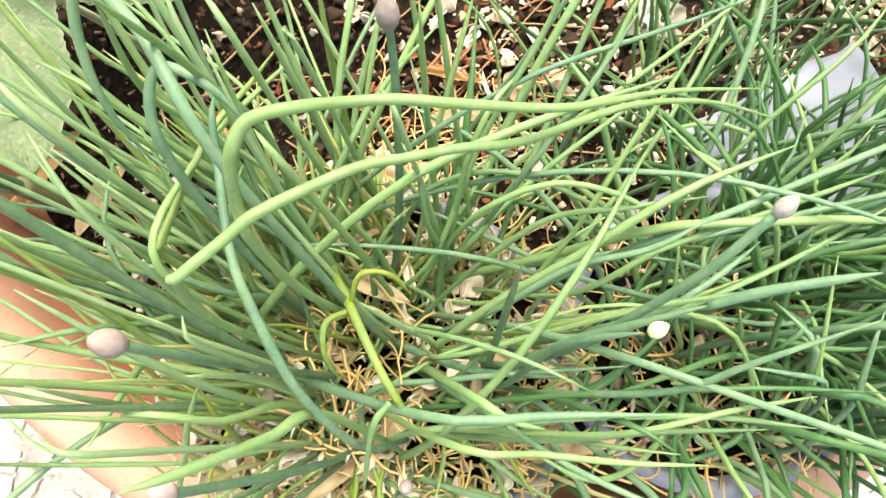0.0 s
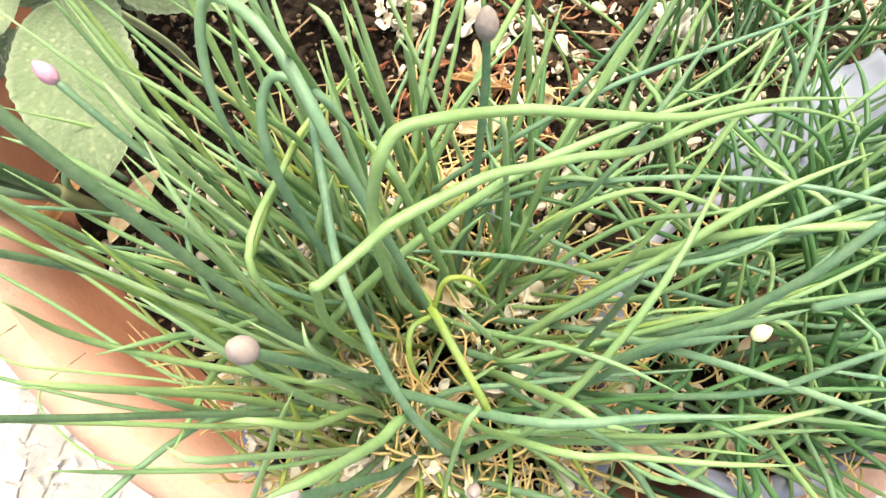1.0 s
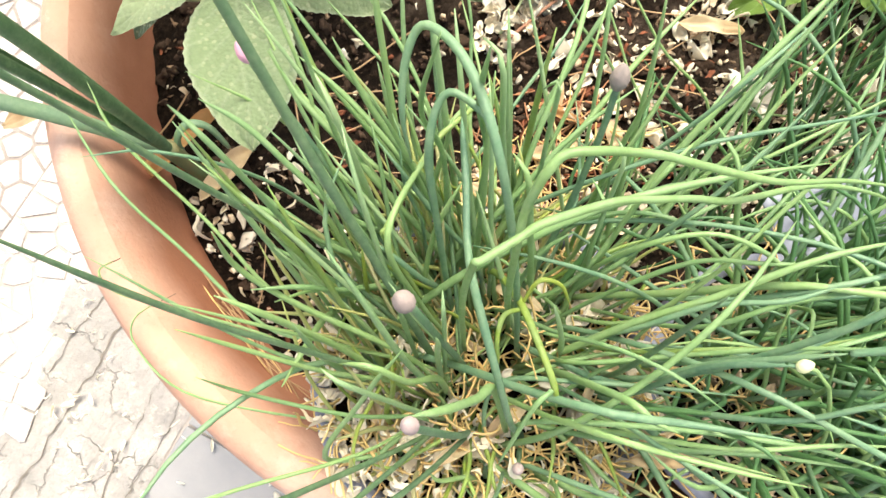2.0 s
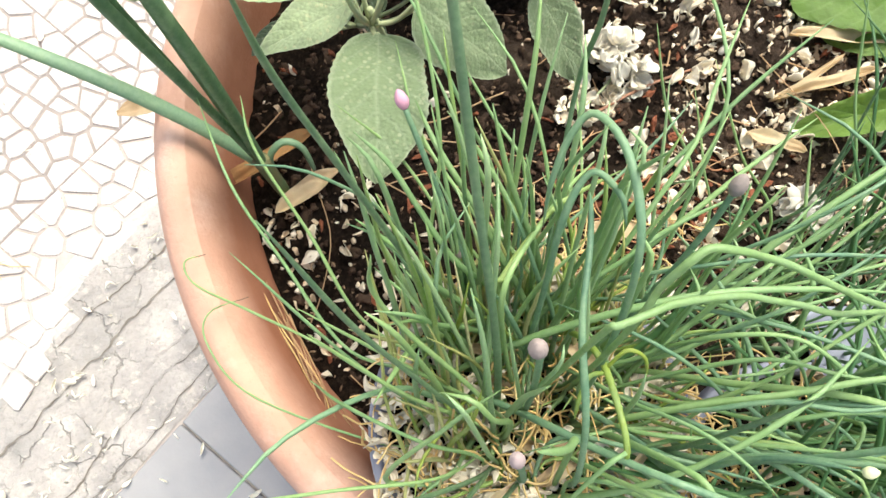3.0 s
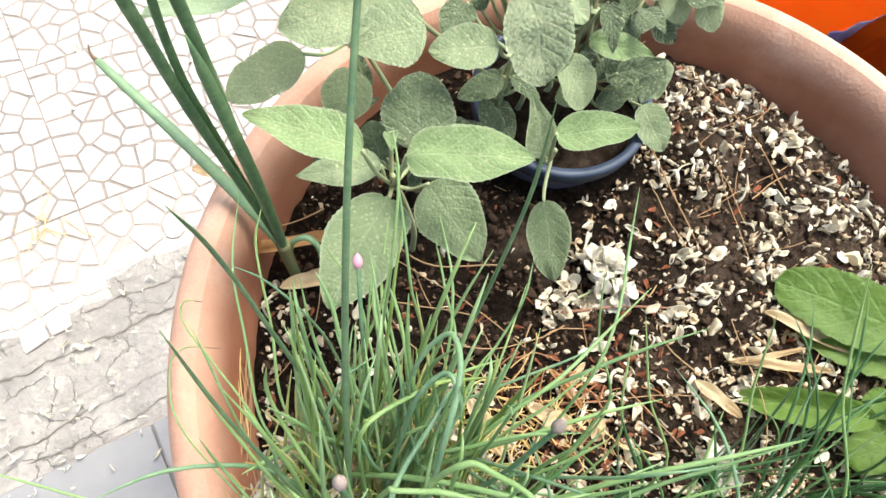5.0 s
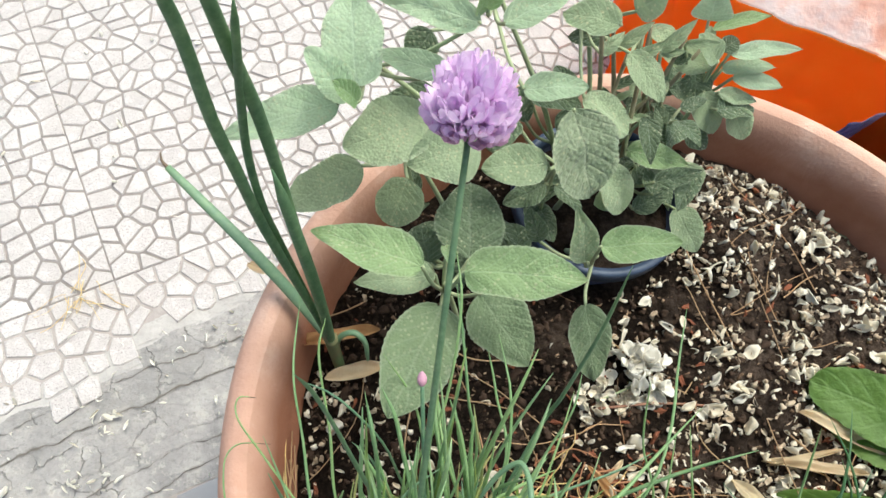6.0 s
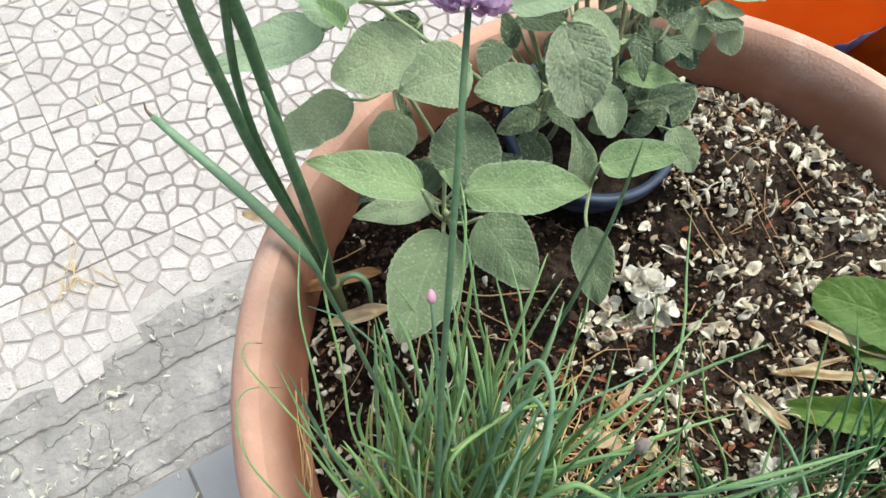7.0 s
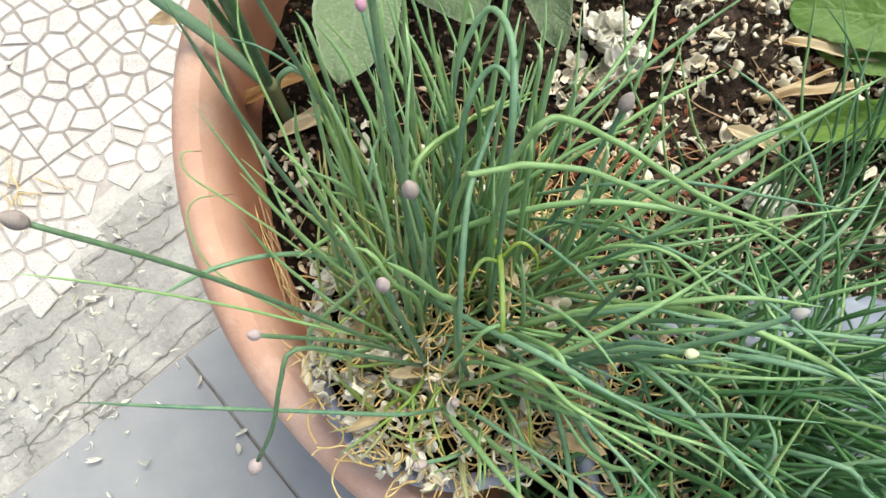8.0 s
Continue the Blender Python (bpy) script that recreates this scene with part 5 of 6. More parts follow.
for k in range(44):
    a, q = rng.uniform(0, 6.283), 0.050 * math.sqrt(rng.random())
    base = (CHIVE_POT.x - 0.004 + q * math.cos(a), CHIVE_POT.y + 0.004 + q * math.sin(a), 0.566)
    wild_leaf(chives, rng, base, rng.uniform(0, 6.283), rng.uniform(0.03, 0.075), rng.uniform(5, 60), rng.uniform(0, 80), rng.uniform(0.0007, 0.0011),
              CHIVE_LIME if rng.random() < 0.5 else CHIVE, 0.64)
for k in range(165):
    a, q = rng.uniform(0, 6.283), 0.047 * math.sqrt(rng.random())
    base = (SIDE_POT.x + q * math.cos(a), SIDE_POT.y + q * math.sin(a), 0.544)
    wild_leaf(side_chives, rng, base, rng.gauss(0.1, 1.5), rng.uniform(0.07, 0.18), rng.uniform(4, 40), rng.uniform(5, 90),
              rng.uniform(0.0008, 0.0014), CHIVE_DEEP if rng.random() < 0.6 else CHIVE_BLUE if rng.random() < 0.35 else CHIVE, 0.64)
for k in range(26):
    a, q = rng.uniform(0, 6.283), 0.009 * rng.random()
    base = (0.153 + q * math.cos(a), -0.004 + q * math.sin(a), 0.474)
    wild_leaf(loose_chives, rng, base, a, rng.uniform(0.045, 0.085), rng.uniform(8, 36), rng.uniform(0, 25), rng.uniform(0.0008, 0.0012), CHIVE_DARK if rng.random() < 0.5 else CHIVE_DEEP, 0.63, 0.25)


for k in range(100):
    a, q = rng.uniform(-1.9, 1.0), rng.uniform(0.018, 0.050)
    base = (SIDE_POT.x + q * math.cos(a), SIDE_POT.y + q * math.sin(a), 0.544)
    wild_leaf(side_chives, rng, base, rng.gauss(-0.45, 0.45), rng.uniform(0.06, 0.115), rng.uniform(10, 46), rng.uniform(5, 45), rng.uniform(0.0009, 0.0015), CHIVE_DEEP if k % 4 else CHIVE_BLUE, 0.64, 0.6)


def in_a_pot(p, far):
    return (Vector(p).xy - CHIVE_POT.xy).length < far or (Vector(p).xy - SIDE_POT.xy).length < far


count = 0
while count < 190:
    a, q = rng.gauss(-1.30, 0.42), rng.uniform(0.125, 0.248)
    base = (POT.x + q * math.cos(a), POT.y + q * math.sin(a), 0.470)
    on_sheet = 0.125 < base[0] < 0.235 and -0.060 < base[1] < 0.026
    if in_a_pot(base, 0.066) or (on_sheet and rng.random() < 0.85) or (base[1] > 0.0 and rng.random() < 0.6):
        continue
    count += 1
    away = rng.gauss(0.5, 0.9) if base[1] > -0.02 else rng.gauss(-0.6, 1.3)
    wild_leaf(loose_chives, rng, base, away, rng.uniform(0.09, 0.21), rng.uniform(2, 34), rng.uniform(8, 80),
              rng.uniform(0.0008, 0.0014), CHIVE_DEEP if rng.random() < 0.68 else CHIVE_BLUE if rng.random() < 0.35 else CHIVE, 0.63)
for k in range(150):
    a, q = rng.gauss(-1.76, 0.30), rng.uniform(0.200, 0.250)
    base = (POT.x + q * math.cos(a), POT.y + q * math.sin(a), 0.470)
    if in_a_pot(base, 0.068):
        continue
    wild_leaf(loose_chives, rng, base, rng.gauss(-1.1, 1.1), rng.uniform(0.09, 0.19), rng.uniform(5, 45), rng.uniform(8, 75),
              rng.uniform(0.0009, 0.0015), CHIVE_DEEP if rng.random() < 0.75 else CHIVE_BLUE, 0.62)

for k in range(34):
    base = (rng.uniform(0.085, 0.215), rng.uniform(0.030, 0.085), 0.470)
    wild_leaf(loose_chives, rng, base, rng.gauss(1.2, 1.2), rng.uniform(0.06, 0.14), rng.uniform(2, 26), rng.uniform(0, 45), rng.uniform(0.0006, 0.0010), CHIVE_BLUE if rng.random() < 0.5 else CHIVE, 0.63, 0.4)

# short yellowed bases and dry blades round the crown
for k in range(85):
    a, q = rng.uniform(0, 6.283), 0.052 * math.sqrt(rng.random())
    base = (CHIVE_POT.x + q * math.cos(a), CHIVE_POT.y + q * math.sin(a), 0.568)
    wild_leaf(chives, rng, base, a + rng.gauss(0, 0.8), rng.uniform(0.018, 0.060), rng.uniform(5, 55), rng.uniform(0, 70), rng.uniform(0.0006, 0.0012), STUB, 0.63, 0.6)

for k in range(84):
    a, q = rng.uniform(0.3, 4.0), rng.uniform(0.010, 0.056)
    base = (CHIVE_POT.x + q * math.cos(a), CHIVE_POT.y + q * math.sin(a), 0.568)
    wild_leaf(chives, rng, base, rng.gauss(1.7, 0.5), rng.uniform(0.045, 0.095), rng.uniform(3, 30), rng.uniform(0, 60), rng.uniform(0.0006, 0.0011), STUB if rng.random() < 0.7 else CHIVE_YELLOW, 0.65, 0.5)
for k in range(16):
    a, q = rng.uniform(0, 6.283), 0.055 * math.sqrt(rng.random())
    b = Vector((CHIVE_POT.x + q * math.cos(a), CHIVE_POT.y + q * math.sin(a), 0.582 + 0.02 * rng.random()))
    a, L = rng.uniform(0, 6.283), rng.uniform(0.012, 0.026)
    part("dry_leaf", under(chives, blade(b, b + Vector((math.cos(a) * L, math.sin(a) * L, rng.uniform(-0.004, 0.014))), L * rng.uniform(0.18, 0.34), 0.12, 0.5, seed=k, wave=0.2, n=10, m=4)), DRY_LEAF, chives, "papery tan dead leaf")

# yellowing leaves and the cut stem in the crown
chive_leaf(chives, [(-0.0240, 0.0620, 0.590), (-0.0248, 0.0580, 0.625), (-0.0262, 0.0470, 0.645), (-0.0300, 0.0300, 0.653), (-0.0318, 0.0210, 0.651), (-0.0330, 0.0160, 0.644)], 0.0013, CHIVE_YELLOW)
chive_leaf(chives, [(-0.0270, 0.0440, 0.646), (-0.0330, 0.0450, 0.650), (-0.0380, 0.0400, 0.648), (-0.0400, 0.0340, 0.640)], 0.0009, CHIVE_YELLOW)
chive_leaf(chives, [(-0.0265, 0.0450, 0.646), (-0.0200, 0.0480, 0.652), (-0.0150, 0.0440, 0.650), (-0.0140, 0.0380, 0.642)], 0.0008, CHIVE_YELLOW)
for k in range(15):
    a = rng.uniform(0, 2 * math.pi)
    wild_leaf(chives, rng, (-0.035 + 0.02 * math.cos(a), 0.035 + 0.02 * math.sin(a), 0.575), a, rng.uniform(0.05, 0.09), 20, 90, 0.0009, CHIVE_YELLOW, 0.64)


def bud(owner, at, way, r, tone, label, length=1.35):
    """A closed pointed flower bud on its stem."""
    way = Vector(way).normalized()
    at = Vector(at)
    pts = [at + way * (r * length * 2 * (s / 13 - 0.5)) for s in range(14)]
    bm = tube(pts, lambda s: max(0.0003, r * math.sin(math.pi * min(1, s * 0.93 + 0.05)) ** 0.6 * (1 - 0.25 * s)), 12)
    return part("bud", under(owner, bm), tone, owner, label)


def bud_stem(owner, ctrl, r, bud_r, tone, label):
    chive_leaf_mesh = tube(curve_points(ctrl, 18), lambda s: r * (1.05 - 0.25 * s), 7)
    stem = part("flower_stem", under(owner, chive_leaf_mesh), CHIVE_DARK if r < 0.001 else CHIVE_BLUE, owner)
    way = Vector(ctrl[-1]) - Vector(ctrl[-2])
    bud(owner, Vector(ctrl[-1]) + way.normalized() * bud_r * 1.1, way, bud_r, tone, label).parent = stem


bud_stem(chives, [(-0.046, 0.055, 0.575), (-0.050, 0.090, 0.620), (-0.055, 0.124, 0.650), (-0.057, 0.139, 0.661)], 0.0011, 0.0024, BUD_PINK, "small pink closed bud")
bud_stem(chives, [(-0.020, 0.045, 0.575), (0.000, 0.060, 0.630), (0.012, 0.072, 0.665), (0.0165, 0.078, 0.679)], 0.0011, 0.0028, BUD_PALE, "pale papery closed bud")
bud_stem(chives, [(-0.045, 0.035, 0.575), (-0.050, 0.045, 0.640), (-0.054, 0.055, 0.690), (-0.055, 0.057, 0.697)], 0.0011, 0.0027, BUD_PALE, "pale papery closed bud")
bud_stem(chives, [(-0.055, 0.015, 0.575), (-0.060, 0.022, 0.630), (-0.066, 0.033, 0.680), (-0.067, 0.035, 0.686)], 0.0011, 0.0023, BUD_DUSTY, "dusty pink closed bud")
bud_stem(chives, [(-0.045, 0.050, 0.575), (-0.050, 0.080, 0.600), (-0.052, 0.095, 0.620), (-0.052, 0.097, 0.624)], 0.0011, 0.0024, BUD_PALE, "pale papery closed bud")
bud_stem(chives, [(-0.060, 0.022, 0.575), (-0.078, 0.029, 0.640), (-0.108, 0.041, 0.715), (-0.1300, 0.0484, 0.7485)], 0.0008, 0.0021, BUD_PALE, "greyish papery closed bud")
bud_stem(chives, [(-0.012, 0.010, 0.575), (0.004, 0.004, 0.640), (0.024, 0.003, 0.683), (0.0373, 0.0045, 0.6996)], 0.0011, 0.0018, BUD_LIGHT, "pale grey closed bud")
bud(chives, (0.0149, 0.0003, 0.6824), (0.6, -0.15, 0.3), 0.0018, BUD_CREAM, "cream cut end of a stem", 1.1)

bud_stem(chives, [(-0.050, 0.016, 0.575), (-0.075, 0.020, 0.650), (-0.0935, 0.0235, 0.684), (-0.1000, 0.0160, 0.681), (-0.1062, 0.0050, 0.668), (-0.1150, -0.0045, 0.6555)], 0.0008, 0.0025, BUD_DUSTY, "dusty pink nodding bud")
bud_stem(chives, [(-0.060, 0.024, 0.575), (-0.080, 0.0260, 0.650), (-0.1015, 0.0275, 0.695)], 0.0008, 0.0017, BUD_DUSTY, "small dusty pink bud")
chive_leaf(chives, [(-0.050, 0.000, 0.575), (-0.060, 0.000, 0.620), (-0.072, 0.001, 0.640), (-0.105, 0.009, 0.660), (-0.134, 0.016, 0.670), (-0.162, 0.023, 0.668)], 0.0008, CHIVE_BLUE)
chive_leaf(chives, [(-0.060, 0.030, 0.575), (-0.083, 0.032, 0.630), (-0.114, 0.043, 0.660), (-0.143, 0.052, 0.680), (-0.165, 0.058, 0.690)], 0.0006, CHIVE)
bud_stem(chives, [(-0.040, 0.004, 0.572), (-0.046, 0.002, 0.593), (-0.049, 0.001, 0.606)], 0.0010, 0.0022, BUD_DUSTY, "dusty pink closed bud")
bud_stem(chives, [(-0.036, -0.016, 0.572), (-0.052, -0.019, 0.592), (-0.065, -0.019, 0.600)], 0.0011, 0.0022, BUD_DUSTY, "dusty pink closed bud")

# the open flower
flower = plant("chive_flower", (-0.054, 0.040, 0.566), "open mauve chive flower on a tall straight stem", "chive flower")
HEAD = Vector((-0.0552, 0.1775, 0.8085))
part("stem", under(flower, tube(curve_points([(-0.054, 0.036, 0.566), (-0.055, 0.060, 0.640), (-0.0565, 0.094, 0.705), (-0.0565, 0.130, 0.762), HEAD - Vector((0, 0.0066, 0.0067))], 26),
                                lambda s: 0.0014 - 0.0005 * s, 8)), CHIVE_DARK, flower)
AXIS = Vector((0.02, 0.70, 0.71))
LEAN = AXIS.to_track_quat("Z", "Y").to_matrix()
rng = random.Random(3)
FOOT = HEAD - AXIS * 0.0095
bm = bmesh.new()
bmesh.ops.create_icosphere(bm, subdivisions=2, radius=0.0022)
bmesh.ops.translate(bm, vec=FOOT, verts=bm.verts)
part("receptacle", under(flower, bm), plain("receptacle", (0.30, 0.20, 0.20), 0.7, 0, 0, (0.36, 0.30, 0.2), 200), flower)
FLOWER_LOW = plain("rosy_floret", (0.58, 0.34, 0.52), 0.6, 0, 0, (0.74, 0.50, 0.68), 260, 0.3, 0.4)
for k in range(96):
    h = 1 - 1.30 * (k + 0.5) / 96
    a = k * 2.39996
    d = LEAN @ Vector((math.sqrt(max(0, 1 - h * h)) * math.cos(a), math.sqrt(max(0, 1 - h * h)) * math.sin(a), h))
    d = (d + Vector([rng.uniform(-0.12, 0.12) for _ in range(3)])).normalized()
    side = d.orthogonal().normalized()
    reach = 0.87 * (0.0125 + 0.0085 * max(0.0, h) ** 0.8 + 0.004 * min(0.0, h)) * rng.uniform(0.86, 1.06)
    up_way = (d + AXIS * 0.5).normalized()
    verts, faces = [], []
    for j in range(5):
        q = side.copy()
        q.rotate(Matrix.Rotation(j * 2 * math.pi / 5 + rng.uniform(-0.3, 0.3), 3, d))
        w = up_way.cross(q).normalized()
        row = []
        for s in (0.0, 0.35, 0.7, 1.0):
            out = FOOT + d * (reach * 0.52) + up_way * (reach * 0.50 * s) + q * (0.0005 + 0.0019 * math.sin(2.2 * s))
            half = 0.0016 * (math.sin(math.pi * min(1, s * 0.84 + 0.10)) + 0.08)
            row.append((out - w * half, out + w * half))
        for (p0, p1), (p2, p3) in zip(row, row[1:]):
            i = len(verts)
            mid0, mid1 = (p0 + p1) / 2 + q * 0.0003, (p2 + p3) / 2 + q * 0.0003
            verts += [p0, mid0, p1, p2, mid1, p3]
            faces += [(i, i + 1, i + 4, i + 3), (i + 1, i + 2, i + 5, i + 4)]
    floret = joined("floret", [v - flower.location for v in verts], faces, FLOWER_LOW if h < -0.12 else FLOWER, flower)
    part("pedicel", under(flower, tube([FOOT, FOOT + d * (reach * 0.55)], lambda s: 0.0003, 5)), SAGE_STEM if h > 0 else FLOWER_LOW, floret)

# ---------------------------------------------------------------- broad-leaved herb
herb = plant("broad_leaved_herb", (0.305, 0.130, 0.478), "low broad-leaved herb with glossy toothed green leaves", "herb plant")


def herb_leaf(base, tip, width, **kw):
    base, tip = Vector(base), Vector(tip)
    foot = Vector((0.308, 0.130, 0.476))
    leaf = part("leaf", under(herb, blade(base, tip, width, teeth=0.07, n=48, m=10, tooth_count=9, lobed=0.10, **kw)), HERB, herb)
    part("petiole", under(herb, stalk([foot, foot.lerp(base, 0.5) + Vector((0, 0, 0.010)), base + (tip - base) * 0.05], 0.0018, 0.0013, 8, 5)), SAGE_STEM, leaf)


herb_leaf((0.312, 0.160, 0.512), (0.222, 0.203, 0.492), 0.042, camber=0.05, fold=0.06, seed=1, up=(-0.15, -0.25, 0.95), point=0.42)
herb_leaf((0.315, 0.146, 0.500), (0.236, 0.181, 0.485), 0.038, camber=0.05, fold=0.06, seed=2, up=(-0.10, -0.20, 0.95), point=0.42)
herb_leaf((0.268, 0.110, 0.505), (0.1915, 0.1255, 0.480), 0.022, camber=0.06, fold=0.42, seed=3, up=(0.0, -0.25, 0.9), point=0.5)
herb_leaf((0.286, 0.124, 0.500), (0.262, 0.118, 0.502), 0.017, camber=0.08, fold=0.10, seed=4, up=(-0.2, -0.1, 0.9), point=0.4)
herb_leaf((0.300, 0.118, 0.505), (0.280, 0.108, 0.512), 0.022, camber=0.08, fold=0.10, seed=5, point=0.4)
herb_leaf((0.306, 0.112, 0.495), (0.256, 0.083, 0.488), 0.032, camber=0.10, fold=0.10, seed=6, up=(-0.1, 0.1, 0.9), point=0.45)
herb_leaf((0.318, 0.150, 0.520), (0.300, 0.215, 0.525), 0.036, camber=0.10, fold=0.10, seed=7, up=(-0.3, -0.1, 0.9))
herb_leaf((0.322, 0.130, 0.510), (0.352, 0.110, 0.515), 0.030, camber=0.12, fold=0.10, seed=8)
herb_leaf((0.312, 0.110, 0.500), (0.318, 0.060, 0.505), 0.030, camber=0.12, fold=0.10, seed=9)

# ---------------------------------------------------------------- litter on the soil
def scatter(count, spot, kinds, size, rng, lift=0.002, flat=0.5, stretch=1.0, curl=1.0):
    """Copies of small templates, each turned and placed; all of them in one list of vertices and faces."""
    kinds = [(np.array(v, float), f) for v, f in kinds]
    verts, out = [], []
    for k in range(count):
        tv, faces = kinds[rng.randrange(len(kinds))]
        x, y, z = spot(rng)
        m = Euler((rng.gauss(0, flat), rng.gauss(0, flat), rng.uniform(0, 6.283))).to_matrix()
        s = size(rng)
        t = tv.copy()
        t[:, 2] *= rng.uniform(0.4, 1.6) * curl
        t[:, 1] *= rng.uniform(0.7, 1.2) * stretch
        t *= s
        p = t @ np.array(m).T + np.array([x, y, z + lift])
        i = len(verts)
        verts += p.tolist()
        out += [tuple(i + j for j in f) for f in faces]
    return verts, out


def petal_template(kind, seed=0):
    """A small petal: 0 round and cupped, 1 boat-shaped, 2 a narrow curl, 3 broad with a notch and a rolled lip."""
    v, f = [], []
    rows = 9
    for i in range(rows):
        s = i / (rows - 1)
        round_off = max(0.0, math.sin(math.pi * (0.06 + 0.88 * s)))
        half = (0.40 * round_off ** 0.55, 0.24 * round_off ** 0.7, 0.11 * round_off ** 0.5, 0.44 * round_off ** 0.5 * (0.5 + 0.5 * s))[kind]
        for t in (-1, -0.5, 0, 0.5, 1):
            x, y = s - 0.5, half * t * (1 + 0.06 * math.sin(7 * s + 3 * t + kind))
            if kind == 2:
                y += 0.22 * math.sin(2.6 * s)
            if kind == 3 and s > 0.9:
                x -= 0.10 * (1 - abs(t))
            z = (0.55 * half * t * t + 0.20 * (s - 0.5) ** 2, 1.1 * half * t * t + 0.45 * (s - 0.45) ** 2, 0.30 * math.sin(2.8 * s) + 0.9 * t * t * half,
                 0.5 * max(0, s - 0.55) ** 1.5 + 0.45 * half * t * t + 0.04 * math.sin(6 * s + 2 * t))[kind]
            crumple = noise.noise_vector((2.2 * x + 7 * seed, 2.2 * y, 0.0)) * (0.16 if seed else 0.0)
            turn_by = seed % 5 * 0.5 * (s - 0.5)
            y, z = y * math.cos(turn_by) - z * math.sin(turn_by), y * math.sin(turn_by) + z * math.cos(turn_by)
            v.append((x + crumple.x, y + crumple.y, z + crumple.z + 0.015 * math.sin(9 * s + 4 * t)))
    for i in range(rows - 1):
        for j in range(4):
            a = i * 5 + j
            f.append((a, a + 1, a + 6, a + 5))
    n = len(v)
    v += [(x, y, z - 0.035) for x, y, z in v]
    f += [tuple(n + j for j in reversed(q)) for q in f]
    rim = [j for j in range(5)] + [i * 5 + 4 for i in range(1, rows)] + [(rows - 1) * 5 + j for j in range(3, -1, -1)] + [i * 5 for i in range(rows - 2, 0, -1)]
    for a, b in zip(rim, rim[1:] + rim[:1]):
        f.append((b, a, a + n, b + n))
    return v, f


def lump_template(seed, rough, subdivisions=1):
    bm = bmesh.new()
    bmesh.ops.create_icosphere(bm, subdivisions=subdivisions, radius=0.5)
    v = [tuple(q.co * (1 + rough * noise.noise(q.co * 2.3 + Vector((seed, 0, 0))))) for q in bm.verts]
    f = [tuple(q.index for q in g.verts) for g in bm.faces]
    bm.free()
    return v, f


PETALS = [petal_template(k, i + 1) for i, k in enumerate((1, 2, 3, 2, 1, 3, 2, 1, 3, 1, 2))]
BROAD = [petal_template(k) for k in (0, 3, 3)]
SEEDS = [lump_template(k * 3.1, 0.8, 2) for k in range(5)]
CURLS = [petal_template(k) for k in (1, 1, 2, 2, 3)]
LUMPS = [lump_template(k * 5.3, 1.25, 2) for k in range(5)]


def on_soil(rng, bias=None):
    while True:
        a, r = rng.uniform(0, 6.2832), 0.247 * math.sqrt(rng.random())
        x, y = POT.x + r * math.cos(a), POT.y + r * math.sin(a)
        if min((Vector((x, y)) - p.xy).length for p in (CHIVE_POT, SIDE_POT, SAGE_POT)) < 0.066:
            continue
        if bias and rng.random() > bias(x, y):
            continue
        return x, y, soil_z(x, y)


def litter_bias(x, y):
    n = 0.62 + 1.3 * noise.noise((x * 26, y * 26, 9)) + 0.5 * noise.noise((x * 70, y * 70, 3))
    open_soil = min(1.0, max(0.0, (x - 0.050 - 0.10 * max(0.0, y - 0.17)) / 0.075))
    middle = math.exp(-((x - 0.085) / 0.075) ** 2 - ((y - 0.085) / 0.055) ** 2)
    west = 0.34 if x < -0.06 and y < 0.19 else 0.0
    return max(0.02, min(1.0, max(0.0, n) * (0.07 + 1.0 * open_soil) + 0.42 * middle + west))


def red_bias(x, y):
    return 0.06 + 0.9 * math.exp(-((x - 0.085) / 0.055) ** 2 - ((y - 0.108) / 0.045) ** 2)


rng = random.Random(8)
v, f = scatter(760, lambda r: on_soil(r, litter_bias), PETALS, lambda r: 0.0060 + 0.0090 * r.random() ** 1.5, rng, 0.0028, 0.6, 0.85, 1.4)
tagged(joined("fallen_petals", v, f, PETAL), "many cream-white acacia petals strewn over the soil", "petals", kind="stuff")
v, f = scatter(420, lambda r: on_soil(r, litter_bias), SEEDS, lambda r: 0.0020 + 0.0042 * r.random() ** 2.6, rng, 0.0014, 0.8, 0.75, 0.8)
tagged(joined("cream_calyxes", v, f, SEED), "rounded cream flower calyxes scattered on the soil", "calyxes", kind="stuff")
v, f = scatter(700, lambda r: on_soil(r, litter_bias), SEEDS, lambda r: 0.0016 + 0.0034 * r.random() ** 1.3, rng, 0.0010, 0.8, 0.75)
tagged(joined("dried_calyxes", v, f, GRAIN), "tan dried flower calyxes scattered in the soil", "calyxes", kind="stuff")
v, f = scatter(1300, lambda r: on_soil(r, litter_bias), PETALS, lambda r: r.uniform(0.003, 0.0075), rng, 0.0018, 0.7, 0.9, 1.5)
tagged(joined("dried_petals", v, f, GRAIN), "small crumpled tan and cream dried petals in patches", "petals", kind="stuff")
v, f = scatter(520, on_soil, LUMPS, lambda r: r.uniform(0.004, 0.010), rng, -0.001, 1.0, 0.8)
tagged(joined("soil_clods", v, f, CRUMB), "uneven dark soil clods", "soil", kind="stuff")
v, f = scatter(2400, on_soil, LUMPS, lambda r: r.uniform(0.0015, 0.0055), rng, 0.0004, 1.0)
tagged(joined("soil_crumbs", v, f, CRUMB), "loose dark soil crumbs", "soil", kind="stuff")
v, f = scatter(2400, on_soil, LUMPS, lambda r: r.uniform(0.001, 0.0040), rng, 0.0005, 0.9, 0.4, 0.6)
tagged(joined("husk_litter", v, f, HUSK), "brown and tan husk fragments in the soil", "husks", kind="stuff")
